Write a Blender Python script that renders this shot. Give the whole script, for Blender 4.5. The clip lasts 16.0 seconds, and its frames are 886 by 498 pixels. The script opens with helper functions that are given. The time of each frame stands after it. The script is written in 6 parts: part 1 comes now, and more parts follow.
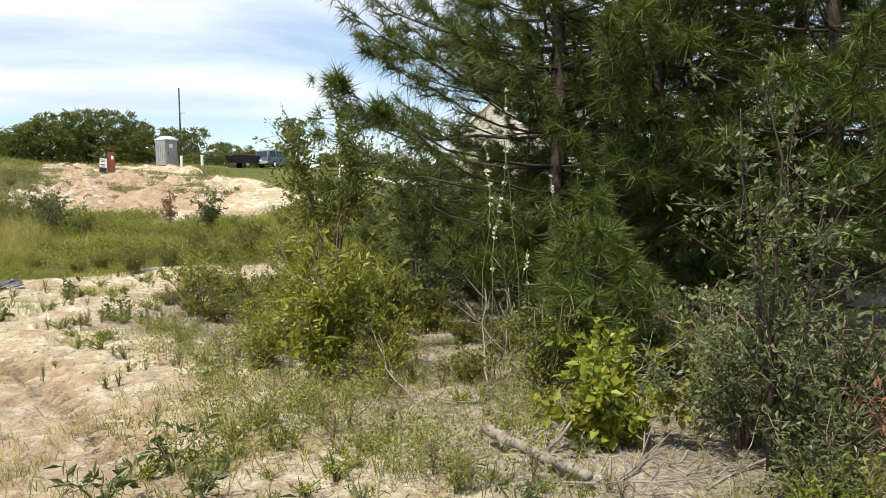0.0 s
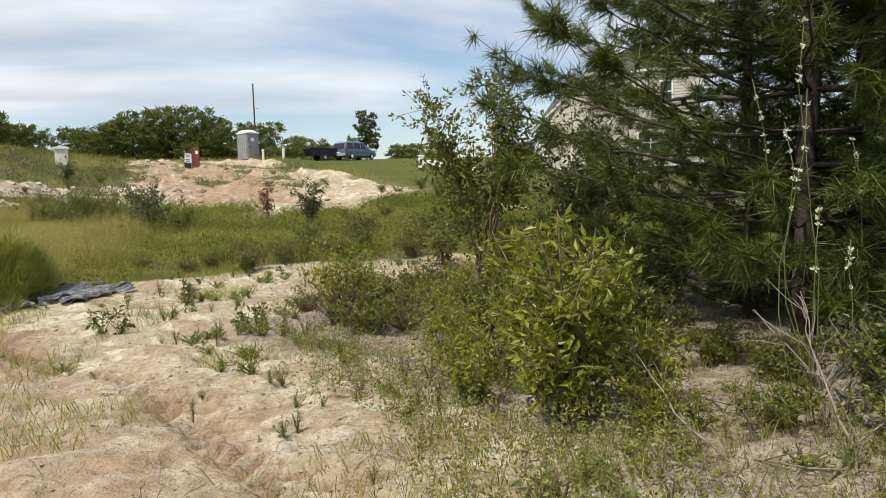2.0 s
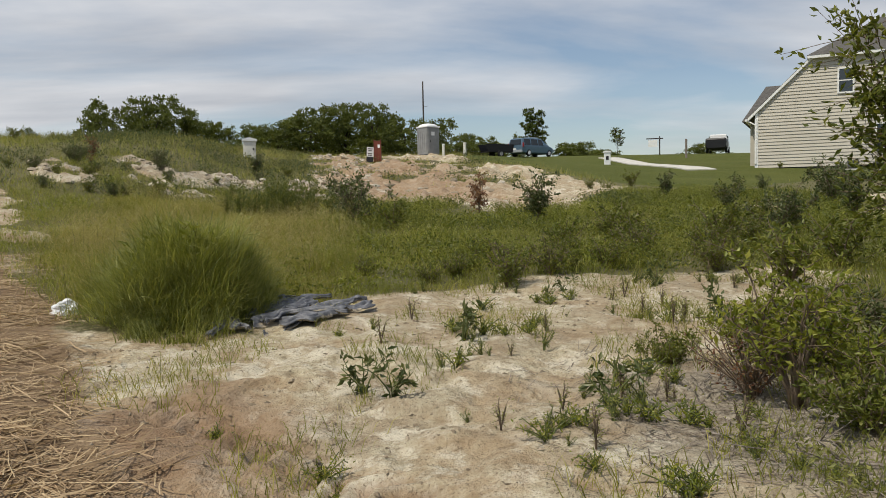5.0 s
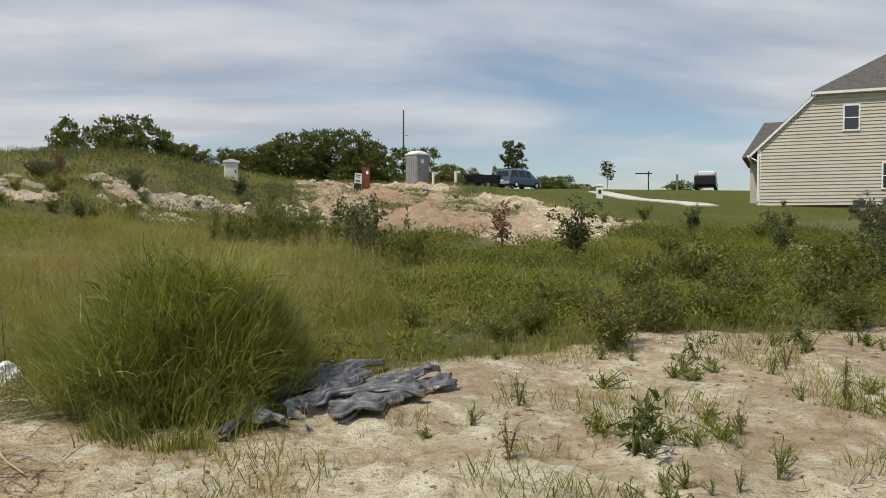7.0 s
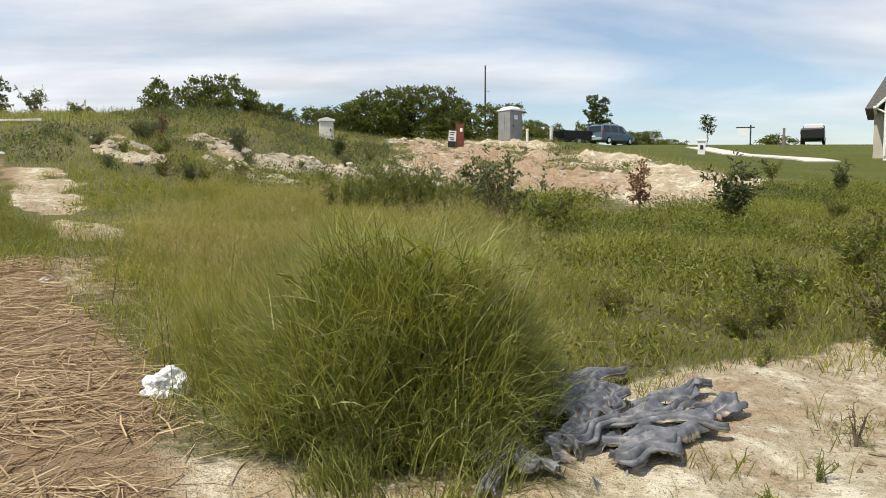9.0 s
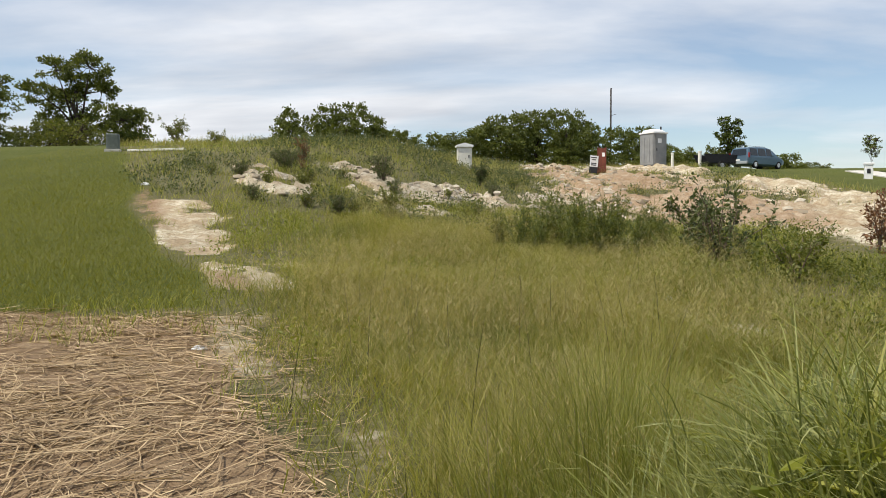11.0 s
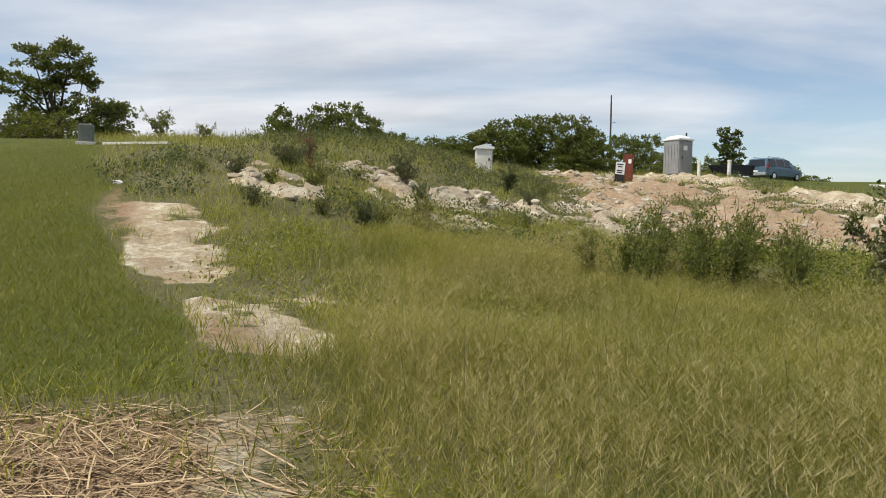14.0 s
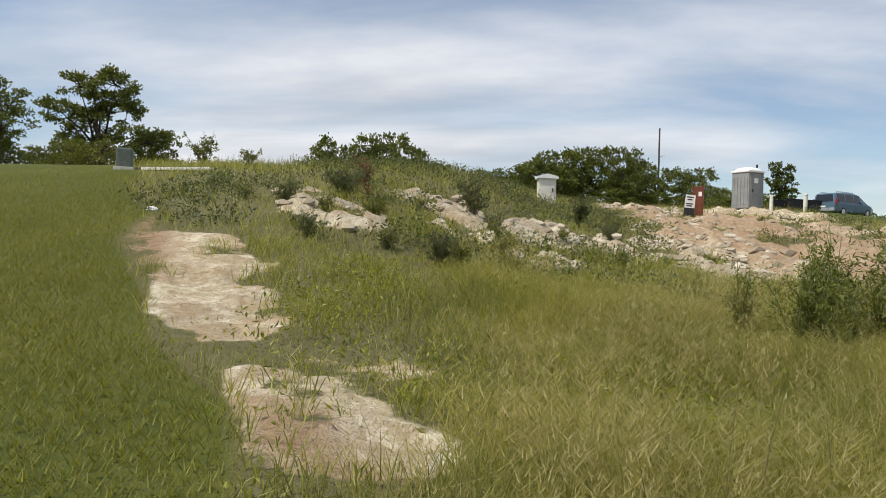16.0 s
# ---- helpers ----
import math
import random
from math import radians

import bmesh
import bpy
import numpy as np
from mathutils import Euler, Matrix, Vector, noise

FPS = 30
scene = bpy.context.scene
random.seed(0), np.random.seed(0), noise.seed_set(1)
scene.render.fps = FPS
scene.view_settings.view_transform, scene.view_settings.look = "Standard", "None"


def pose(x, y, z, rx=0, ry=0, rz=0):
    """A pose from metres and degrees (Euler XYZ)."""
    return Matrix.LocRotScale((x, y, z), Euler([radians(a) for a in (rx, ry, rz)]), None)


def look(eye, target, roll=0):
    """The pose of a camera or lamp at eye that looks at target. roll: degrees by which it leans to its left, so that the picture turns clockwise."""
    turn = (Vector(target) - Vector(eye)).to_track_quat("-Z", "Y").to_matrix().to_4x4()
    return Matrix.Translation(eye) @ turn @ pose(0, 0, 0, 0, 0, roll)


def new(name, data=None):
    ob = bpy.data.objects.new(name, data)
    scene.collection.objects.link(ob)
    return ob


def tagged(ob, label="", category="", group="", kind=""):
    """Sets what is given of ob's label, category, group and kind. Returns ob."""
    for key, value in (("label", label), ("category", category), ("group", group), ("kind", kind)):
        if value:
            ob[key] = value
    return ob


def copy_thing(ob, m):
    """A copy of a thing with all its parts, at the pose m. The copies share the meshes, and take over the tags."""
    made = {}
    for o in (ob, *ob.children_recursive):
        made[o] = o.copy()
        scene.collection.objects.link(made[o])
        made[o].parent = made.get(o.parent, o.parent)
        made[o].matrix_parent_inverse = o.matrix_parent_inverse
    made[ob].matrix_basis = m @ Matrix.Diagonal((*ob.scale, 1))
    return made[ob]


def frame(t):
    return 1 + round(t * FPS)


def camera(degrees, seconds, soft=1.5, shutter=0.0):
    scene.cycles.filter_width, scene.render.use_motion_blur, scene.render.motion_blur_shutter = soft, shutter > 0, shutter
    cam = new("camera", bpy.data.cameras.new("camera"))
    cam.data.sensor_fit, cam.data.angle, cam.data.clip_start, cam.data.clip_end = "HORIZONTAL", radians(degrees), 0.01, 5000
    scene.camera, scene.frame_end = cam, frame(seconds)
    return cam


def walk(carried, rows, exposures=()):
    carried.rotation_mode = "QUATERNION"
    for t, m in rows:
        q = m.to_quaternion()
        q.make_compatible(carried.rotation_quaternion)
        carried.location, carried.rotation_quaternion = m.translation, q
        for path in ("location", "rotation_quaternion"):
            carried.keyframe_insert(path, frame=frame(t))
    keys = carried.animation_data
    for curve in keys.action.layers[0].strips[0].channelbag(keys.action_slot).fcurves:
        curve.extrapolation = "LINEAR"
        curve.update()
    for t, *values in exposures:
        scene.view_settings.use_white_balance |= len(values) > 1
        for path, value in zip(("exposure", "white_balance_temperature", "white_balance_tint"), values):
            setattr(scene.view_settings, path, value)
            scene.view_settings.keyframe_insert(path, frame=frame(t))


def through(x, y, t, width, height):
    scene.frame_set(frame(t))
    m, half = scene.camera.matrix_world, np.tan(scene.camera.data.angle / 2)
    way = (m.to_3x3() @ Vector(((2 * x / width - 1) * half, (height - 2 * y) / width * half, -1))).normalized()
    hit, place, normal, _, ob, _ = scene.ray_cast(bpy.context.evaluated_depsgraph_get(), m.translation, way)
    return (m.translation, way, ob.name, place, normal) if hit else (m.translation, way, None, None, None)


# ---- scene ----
cam = camera(59.9, 16.0, soft=0.55)
PATH = [
    (0, (0.099, -0.146, 1.59), (0.782, 1.73, 1.47), -0.8),
    (0.5, (-0.035, 0.403, 1.531), (0.712, 2.253, 1.391), -0.7),
    (1, (-0.298, 0.921, 1.555), (0.318, 2.82, 1.428), -0.8),
    (1.5, (-0.52, 1.376, 1.62), (0.157, 3.255, 1.517), -0.9),
    (2, (-0.654, 2.146, 1.536), (-0.136, 4.073, 1.396), -2.0),
    (2.5, (-0.888, 2.9, 1.529), (-0.387, 4.834, 1.434), -3.8),
    (3, (-1.093, 3.641, 1.456), (-0.748, 5.61, 1.392), -2.5),
    (3.5, (-1.296, 4.334, 1.417), (-1.124, 6.325, 1.334), -0.2),
    (4, (-1.52, 4.884, 1.443), (-1.258, 6.86, 1.281), 1.4),
    (4.5, (-1.717, 5.559, 1.442), (-1.56, 7.548, 1.292), -0.2),
    (5, (-1.957, 6.312, 1.421), (-1.832, 8.304, 1.294), -1.2),
    (5.2, (-2.043, 6.519, 1.441), (-1.888, 8.509, 1.311), -1.2),
    (7.3, (-3.061, 9.234, 1.424), (-2.838, 11.221, 1.383), 0.8),
    (7.5, (-3.179, 9.382, 1.43), (-2.886, 11.36, 1.373), 1.5),
    (8, (-3.405, 9.762, 1.43), (-3.156, 11.743, 1.312), 0.2),
    (8.5, (-3.705, 10.071, 1.488), (-3.68, 12.069, 1.39), 0.3),
    (9, (-3.957, 10.406, 1.523), (-3.95, 12.4, 1.366), -0.1),
    (9.5, (-4.174, 10.888, 1.554), (-4.351, 12.875, 1.41), 0.2),
    (9.7, (-4.331, 11.107, 1.582), (-4.601, 13.084, 1.449), 1.4),
    (11.8, (-5.704, 13.638, 1.781), (-6.015, 15.613, 1.724), -1.2),
    (12, (-5.797, 13.903, 1.794), (-6.158, 15.87, 1.749), -1.5),
    (12.5, (-6.122, 14.488, 1.76), (-6.475, 16.456, 1.701), -0.4),
    (13, (-6.383, 14.981, 1.797), (-6.672, 16.96, 1.771), 1.3),
    (13.5, (-6.698, 15.585, 1.792), (-7.09, 17.546, 1.755), 1.7),
    (14, (-6.929, 16.018, 1.826), (-7.179, 18.001, 1.75), 1.1),
    (14.5, (-7.172, 16.583, 1.82), (-7.542, 18.548, 1.784), 0.9),
    (15, (-7.406, 17.06, 1.818), (-7.668, 19.043, 1.823), 2.8),
    (15.5, (-7.697, 17.671, 1.826), (-7.986, 19.65, 1.807), 3.5),
    (16, (-7.977, 18.163, 1.855), (-8.325, 20.133, 1.863), 1.8),
]
walk(cam, [(t, look(eye, target, roll)) for t, eye, target, roll in PATH],
     [(0.0, 0.42), (1.5, 0.2), (3.5, -0.37), (5.0, -0.45), (7.5, -0.42), (9.0, 0.03), (12.0, -0.05), (16.0, -0.12)])

# ---- world, sun ----
SUN_DIR = Vector((-0.42, -0.28, 0.86)).normalized()  # towards the sun


def build_world():
    w = bpy.data.worlds.new("world")
    scene.world = w
    w.use_nodes = True
    nt = w.node_tree
    N, L = nt.nodes, nt.links
    N.clear()
    out = N.new("ShaderNodeOutputWorld")
    bg = N.new("ShaderNodeBackground")
    L.new(bg.outputs[0], out.inputs[0])
    sky = N.new("ShaderNodeTexSky")
    sky.sky_type = "NISHITA"
    sky.sun_disc = False
    sky.sun_elevation = math.asin(SUN_DIR.z)
    sky.sun_rotation = math.atan2(SUN_DIR.x, SUN_DIR.y)
    sky.air_density, sky.dust_density, sky.ozone_density = 1.0, 0.6, 1.5
    dim = N.new("ShaderNodeVectorMath")
    dim.operation = "SCALE"
    dim.inputs["Scale"].default_value = 0.13
    L.new(sky.outputs[0], dim.inputs[0])
    # clouds on a flat sheet overhead: direction divided by its height
    tc = N.new("ShaderNodeTexCoord")
    sep = N.new("ShaderNodeSeparateXYZ")
    L.new(tc.outputs["Generated"], sep.inputs[0])

    def m(op, a, b=None, clamp=False):
        n = N.new("ShaderNodeMath")
        n.operation, n.use_clamp = op, clamp
        for i, v in enumerate((a, b)):
            if v is None:
                continue
            if isinstance(v, (int, float)):
                n.inputs[i].default_value = v
            else:
                L.new(v, n.inputs[i])
        return n.outputs[0]

    zz = m("ADD", m("MAXIMUM", sep.outputs[2], 0.0), 0.16)
    comb = N.new("ShaderNodeCombineXYZ")
    L.new(m("DIVIDE", sep.outputs[0], zz), comb.inputs[0])
    L.new(m("DIVIDE", sep.outputs[1], zz), comb.inputs[1])
    mp = N.new("ShaderNodeMapping")
    mp.inputs["Rotation"].default_value = (0, 0, radians(-28))
    mp.inputs["Scale"].default_value = (0.55, 1.25, 1.0)
    mp.inputs["Location"].default_value = (0.7, 0.2, 0.0)
    L.new(comb.outputs[0], mp.inputs[0])
    n1 = N.new("ShaderNodeTexNoise")
    n1.inputs["Scale"].default_value, n1.inputs["Detail"].default_value = 0.75, 7.0
    n1.inputs["Roughness"].default_value, n1.inputs["Distortion"].default_value = 0.52, 0.35
    L.new(mp.outputs[0], n1.inputs["Vector"])
    r1 = N.new("ShaderNodeValToRGB")
    r1.color_ramp.elements[0].position, r1.color_ramp.elements[1].position = 0.40, 0.63
    r1.color_ramp.elements[0].color, r1.color_ramp.elements[1].color = (0.08, 0.08, 0.08, 1), (0.95, 0.95, 0.95, 1)
    L.new(n1.outputs[0], r1.inputs[0])
    # soft grey bases within the clouds
    n2 = N.new("ShaderNodeTexNoise")
    n2.inputs["Scale"].default_value, n2.inputs["Detail"].default_value = 1.6, 5.0
    L.new(mp.outputs[0], n2.inputs["Vector"])
    r2 = N.new("ShaderNodeValToRGB")
    r2.color_ramp.elements[0].position, r2.color_ramp.elements[1].position = 0.3, 0.62
    r2.color_ramp.elements[0].color, r2.color_ramp.elements[1].color = (0.62, 0.65, 0.71, 1), (0.96, 0.97, 1.0, 1)
    L.new(n2.outputs[0], r2.inputs[0])
    mix = N.new("ShaderNodeMix")
    mix.data_type = "RGBA"
    L.new(r1.outputs[0], mix.inputs[0])
    L.new(dim.outputs[0], mix.inputs[6])
    L.new(r2.outputs[0], mix.inputs[7])
    L.new(mix.outputs[2], bg.inputs[0])
    bg.inputs[1].default_value = 1.0


build_world()
sun = new("sun", bpy.data.lights.new("sun", "SUN"))
sun.data.energy, sun.data.angle, sun.data.color = 5.0, radians(0.6), (1.0, 0.93, 0.78)
sun.matrix_world = look((0, 0, 40), Vector((0, 0, 40)) - SUN_DIR)


# ---- materials ----
class Nodes:
    """A small wrapper for building a Principled material."""

    def __init__(self, name):
        self.mat = bpy.data.materials.new(name)
        self.mat.use_nodes = True
        self.nt = self.mat.node_tree
        self.N, self.L = self.nt.nodes, self.nt.links
        self.bsdf = next(n for n in self.N if n.type == "BSDF_PRINCIPLED")
        self.out = next(n for n in self.N if n.type == "OUTPUT_MATERIAL")

    def noise(self, scale, detail=4.0, rough=0.55, vector=None, dist=0.0):
        n = self.N.new("ShaderNodeTexNoise")
        n.inputs["Scale"].default_value, n.inputs["Detail"].default_value = scale, detail
        n.inputs["Roughness"].default_value, n.inputs["Distortion"].default_value = rough, dist
        self.L.new(vector or self.coord("Object"), n.inputs["Vector"])
        return n.outputs[0]

    def coord(self, which):
        if which == "World":
            return self.N.new("ShaderNodeNewGeometry").outputs["Position"]
        return self.N.new("ShaderNodeTexCoord").outputs[which]

    def ramp(self, fac, stops):
        r = self.N.new("ShaderNodeValToRGB")
        e = r.color_ramp.elements
        while len(e) < len(stops):
            e.new(0.5)
        for i, (p, c) in enumerate(stops):
            e[i].position, e[i].color = p, (*c, 1)
        self.L.new(fac, r.inputs[0])
        return r.outputs[0]

    def mix(self, fac, a, b, blend="MIX"):
        n = self.N.new("ShaderNodeMix")
        n.data_type, n.blend_type = "RGBA", blend
        for i, v in ((0, fac), (6, a), (7, b)):
            if isinstance(v, (int, float)):
                n.inputs[i].default_value = v
            elif isinstance(v, tuple):
                n.inputs[i].default_value = (*v, 1)
            else:
                self.L.new(v, n.inputs[i])
        return n.outputs[2]

    def math(self, op, a, b=0.0, clamp=False):
        n = self.N.new("ShaderNodeMath")
        n.operation, n.use_clamp = op, clamp
        for i, v in enumerate((a, b)):
            if isinstance(v, (int, float)):
                n.inputs[i].default_value = v
            else:
                self.L.new(v, n.inputs[i])
        return n.outputs[0]

    def attr(self, name):
        n = self.N.new("ShaderNodeAttribute")
        n.attribute_name = name
        return n.outputs["Fac"]

    def island(self):
        return self.N.new("ShaderNodeNewGeometry").outputs["Random Per Island"]

    def bump(self, height, strength=0.4, distance=0.02):
        b = self.N.new("ShaderNodeBump")
        b.inputs["Strength"].default_value, b.inputs["Distance"].default_value = strength, distance
        self.L.new(height, b.inputs["Height"])
        self.L.new(b.outputs[0], self.bsdf.inputs["Normal"])

    def base(self, c, rough=0.8, metal=0.0, spec=0.3):
        if isinstance(c, tuple):
            self.bsdf.inputs["Base Color"].default_value = (*c, 1)
        else:
            self.L.new(c, self.bsdf.inputs["Base Color"])
        self.bsdf.inputs["Roughness"].default_value = rough
        self.bsdf.inputs["Metallic"].default_value = metal
        self.bsdf.inputs["Specular IOR Level"].default_value = spec
        return self.mat

    def leafy(self, amount, tint):
        """Some light passes through leaves."""
        t = self.N.new("ShaderNodeBsdfTranslucent")
        src = self.bsdf.inputs["Base Color"].links
        if src:
            self.L.new(self.mix(1.0, src[0].from_socket, tint, "MULTIPLY"), t.inputs[0])
        m = self.N.new("ShaderNodeMixShader")
        m.inputs[0].default_value = amount
        self.L.new(self.bsdf.outputs[0], m.inputs[1])
        self.L.new(t.outputs[0], m.inputs[2])
        self.L.new(m.outputs[0], self.out.inputs[0])
        return self.mat


def plain(name, colour, rough=0.6, metal=0.0, vary=0.12, scale=6.0, bump=0.0):
    k = Nodes(name)
    n = k.noise(scale, 5.0, 0.6)
    lo = tuple(c * (1 - vary) for c in colour)
    hi = tuple(min(1, c * (1 + vary)) for c in colour)
    c = k.ramp(n, [(0.3, lo), (0.7, hi)])
    if bump:
        k.bump(k.noise(scale * 9, 4.0), bump, 0.01)
    return k.base(c, rough, metal)


def foliage(name, dark, mid, light, rough=0.5, through=0.35, patch=0.6, spec=0.35, other=None, amount=0.4):
    k = Nodes(name)
    c = k.ramp(k.island(), [(0.0, dark), (0.5, mid), (1.0, light)])
    n = k.noise(patch, 3.0, 0.5, k.coord("World"))
    c = k.mix(k.ramp(n, [(0.35, (0, 0, 0)), (0.7, (amount,) * 3)]), c, other or tuple(0.5 * (a + b) * 0.85 for a, b in zip(dark, light)))
    k.base(c, rough, 0.0, spec)
    return k.leafy(through, (1.5, 1.4, 0.6))


GRASS_MEADOW = foliage("meadow_grass", (0.14, 0.15, 0.026), (0.26, 0.265, 0.05), (0.43, 0.39, 0.14), 0.6, 0.42, 0.8, other=(0.12, 0.15, 0.03), amount=0.85)
GRASS_CLUMP = foliage("clump_grass", (0.085, 0.11, 0.026), (0.19, 0.215, 0.058), (0.38, 0.39, 0.16), 0.5, 0.35, 0.8)
SEED_HEAD = foliage("seed_head", (0.20, 0.17, 0.07), (0.33, 0.29, 0.13), (0.48, 0.42, 0.22), 0.7, 0.4, 0.5)
GRASS_DEEP = foliage("deep_grass", (0.115, 0.15, 0.026), (0.25, 0.285, 0.055), (0.46, 0.44, 0.16), 0.55, 0.42, 0.8)
GRASS_DRY = foliage("dry_grass", (0.19, 0.175, 0.055), (0.31, 0.285, 0.10), (0.45, 0.40, 0.185), 0.65, 0.4, 0.5)
GRASS_LAWN = foliage("lawn_grass", (0.105, 0.12, 0.016), (0.17, 0.182, 0.024), (0.25, 0.245, 0.05), 0.6, 0.35, 0.25)
PINE_LEAF = foliage("pine_needle", (0.024, 0.042, 0.008), (0.06, 0.09, 0.014), (0.15, 0.18, 0.034), 0.5, 0.25, 0.5)
OAK_LEAF = foliage("oak_leaf", (0.06, 0.08, 0.016), (0.105, 0.13, 0.024), (0.165, 0.185, 0.04), 0.5, 0.3, 0.3)
SCRUB_LEAF = foliage("scrub_leaf", (0.06, 0.08, 0.014), (0.125, 0.15, 0.024), (0.22, 0.23, 0.045), 0.42, 0.35, 0.9)
BRIGHT_LEAF = foliage("bright_leaf", (0.10, 0.13, 0.015), (0.19, 0.225, 0.026), (0.33, 0.33, 0.06), 0.42, 0.38, 1.1)
SILVER_LEAF = foliage("silver_leaf", (0.045, 0.07, 0.022), (0.095, 0.125, 0.042), (0.21, 0.24, 0.11), 0.5, 0.25, 1.0)
DARK_LEAF = foliage("dark_leaf", (0.04, 0.06, 0.02), (0.08, 0.105, 0.035), (0.17, 0.185, 0.08), 0.4, 0.32, 1.0)
RUST_LEAF = foliage("rust_leaf", (0.10, 0.045, 0.03), (0.18, 0.08, 0.045), (0.26, 0.15, 0.07), 0.6, 0.25, 1.0)
STRAW = foliage("straw", (0.22, 0.15, 0.085), (0.38, 0.27, 0.155), (0.58, 0.45, 0.28), 0.7, 0.1, 0.5)
BARK = plain("pine_bark", (0.055, 0.042, 0.032), 0.9, 0, 0.45, 9.0, 0.8)
TWIG = plain("twig_bark", (0.16, 0.12, 0.085), 0.85, 0, 0.4, 14.0, 0.4)
DEADWOOD = plain("dead_wood", (0.23, 0.20, 0.17), 0.85, 0, 0.35, 16.0, 0.6)
STEM = plain("green_stem", (0.11, 0.13, 0.04), 0.7, 0, 0.35, 12.0)


def ground_material():
    k = Nodes("ground")
    pos = k.coord("World")
    big, mid_, fine, grit = k.noise(0.35, 5, 0.6, pos), k.noise(1.7, 6, 0.62, pos), k.noise(9.0, 6, 0.65, pos), k.noise(70.0, 3, 0.6, pos)
    # pale washed sand, with greyer and orange clay stains
    sand = k.ramp(fine, [(0.30, (0.33, 0.265, 0.17)), (0.46, (0.50, 0.43, 0.30)), (0.60, (0.59, 0.525, 0.38)), (0.74, (0.70, 0.645, 0.50))])
    sand = k.mix(k.ramp(mid_, [(0.42, (0, 0, 0)), (0.68, (0.55, 0.55, 0.55))]), sand, (0.34, 0.225, 0.13))
    sand = k.mix(k.ramp(big, [(0.44, (0, 0, 0)), (0.64, (0.45, 0.45, 0.45))]), sand, (0.30, 0.255, 0.19))
    dapple = k.noise(2.6, 8, 0.72, pos)
    sand = k.mix(k.ramp(dapple, [(0.50, (0, 0, 0)), (0.60, (0.8, 0.8, 0.8))]), sand, (0.72, 0.665, 0.54))
    sand = k.mix(k.ramp(k.noise(14.0, 5, 0.7, pos), [(0.56, (0, 0, 0)), (0.66, (0.6, 0.6, 0.6))]), sand, (0.23, 0.175, 0.115))
    scuff = k.noise(1.15, 7, 0.66, pos, 0.4)
    sand = k.mix(k.ramp(scuff, [(0.50, (0, 0, 0)), (0.57, (0.55, 0.55, 0.55))]), sand, k.ramp(fine, [(0.35, (0.27, 0.18, 0.10)), (0.65, (0.45, 0.34, 0.215))]))
    sand = k.mix(k.ramp(k.noise(38.0, 3, 0.6, pos), [(0.60, (0, 0, 0)), (0.66, (0.75, 0.75, 0.75))]), sand, (0.16, 0.12, 0.08))
    # real clay stains, plus the shade painted into the tread grooves by build_ground
    sand = k.mix(k.math("MULTIPLY", k.attr("clay"), 0.8), sand, k.ramp(mid_, [(0.3, (0.20, 0.105, 0.055)), (0.7, (0.34, 0.22, 0.135))]))
    soil = k.ramp(fine, [(0.3, (0.10, 0.085, 0.05)), (0.7, (0.21, 0.18, 0.11))])
    turf = k.ramp(fine, [(0.3, (0.055, 0.07, 0.014)), (0.52, (0.085, 0.10, 0.02)), (0.75, (0.125, 0.13, 0.034))])
    turf = k.mix(k.ramp(big, [(0.45, (0, 0, 0)), (0.75, (0.45, 0.45, 0.45))]), turf, (0.15, 0.15, 0.04))
    weed = k.ramp(mid_, [(0.3, (0.085, 0.095, 0.03)), (0.7, (0.15, 0.145, 0.06))])
    strawc = k.ramp(fine, [(0.3, (0.17, 0.11, 0.065)), (0.7, (0.33, 0.24, 0.15))])
    edge = k.math("MULTIPLY", k.math("SUBTRACT", mid_, 0.5), 0.9)

    def mask(name):
        v = k.math("ADD", k.attr(name), k.math("ADD", edge, k.math("MULTIPLY", k.math("SUBTRACT", fine, 0.5), 0.7)))
        return k.ramp(v, [(0.36, (0, 0, 0)), (0.62, (1, 1, 1))])

    c = k.mix(mask("sand"), k.mix(0.45, weed, soil), sand)
    c = k.mix(mask("lawn"), c, turf)
    c = k.mix(mask("straw"), c, strawc)
    c = k.mix(k.ramp(k.attr("litter"), [(0.3, (0, 0, 0)), (0.9, (0.75, 0.75, 0.75))]), c, k.ramp(k.noise(22.0, 6, 0.7, pos), [(0.36, (0.11, 0.09, 0.07)), (0.5, (0.30, 0.265, 0.215)), (0.66, (0.46, 0.42, 0.35))]))
    c = k.mix(k.ramp(grit, [(0.3, (0.5, 0.5, 0.5)), (0.42, (0, 0, 0))]), c, (0.18, 0.14, 0.10))
    h = k.math("ADD", k.math("MULTIPLY", fine, 0.75), k.math("MULTIPLY", grit, 0.25))
    k.bump(h, 1.0, 0.085)
    return k.base(c, 0.95, 0.0, 0.15)


GROUND = ground_material()


# ---- building helpers ----
rng = np.random.default_rng(7)


def vhash(i, j, seed):
    n = (i.astype(np.int64) * 374761393 + j.astype(np.int64) * 668265263 + seed * 1442695041) & 0x7FFFFFFF
    n = ((n ^ (n >> 13)) * 1274126177) & 0x7FFFFFFF
    return ((n ^ (n >> 16)) & 0xFFFF) / 65535.0


def vnoise(x, y, scale, seed=1):
    """Smooth value noise, 0 to 1, one bump about `scale` metres."""
    x, y = np.asarray(x, float) / scale, np.asarray(y, float) / scale
    i, j = np.floor(x), np.floor(y)
    u, v = x - i, y - j
    u, v = u * u * (3 - 2 * u), v * v * (3 - 2 * v)
    a, b, c, d = vhash(i, j, seed), vhash(i + 1, j, seed), vhash(i, j + 1, seed), vhash(i + 1, j + 1, seed)
    return (a * (1 - u) + b * u) * (1 - v) + (c * (1 - u) + d * u) * v


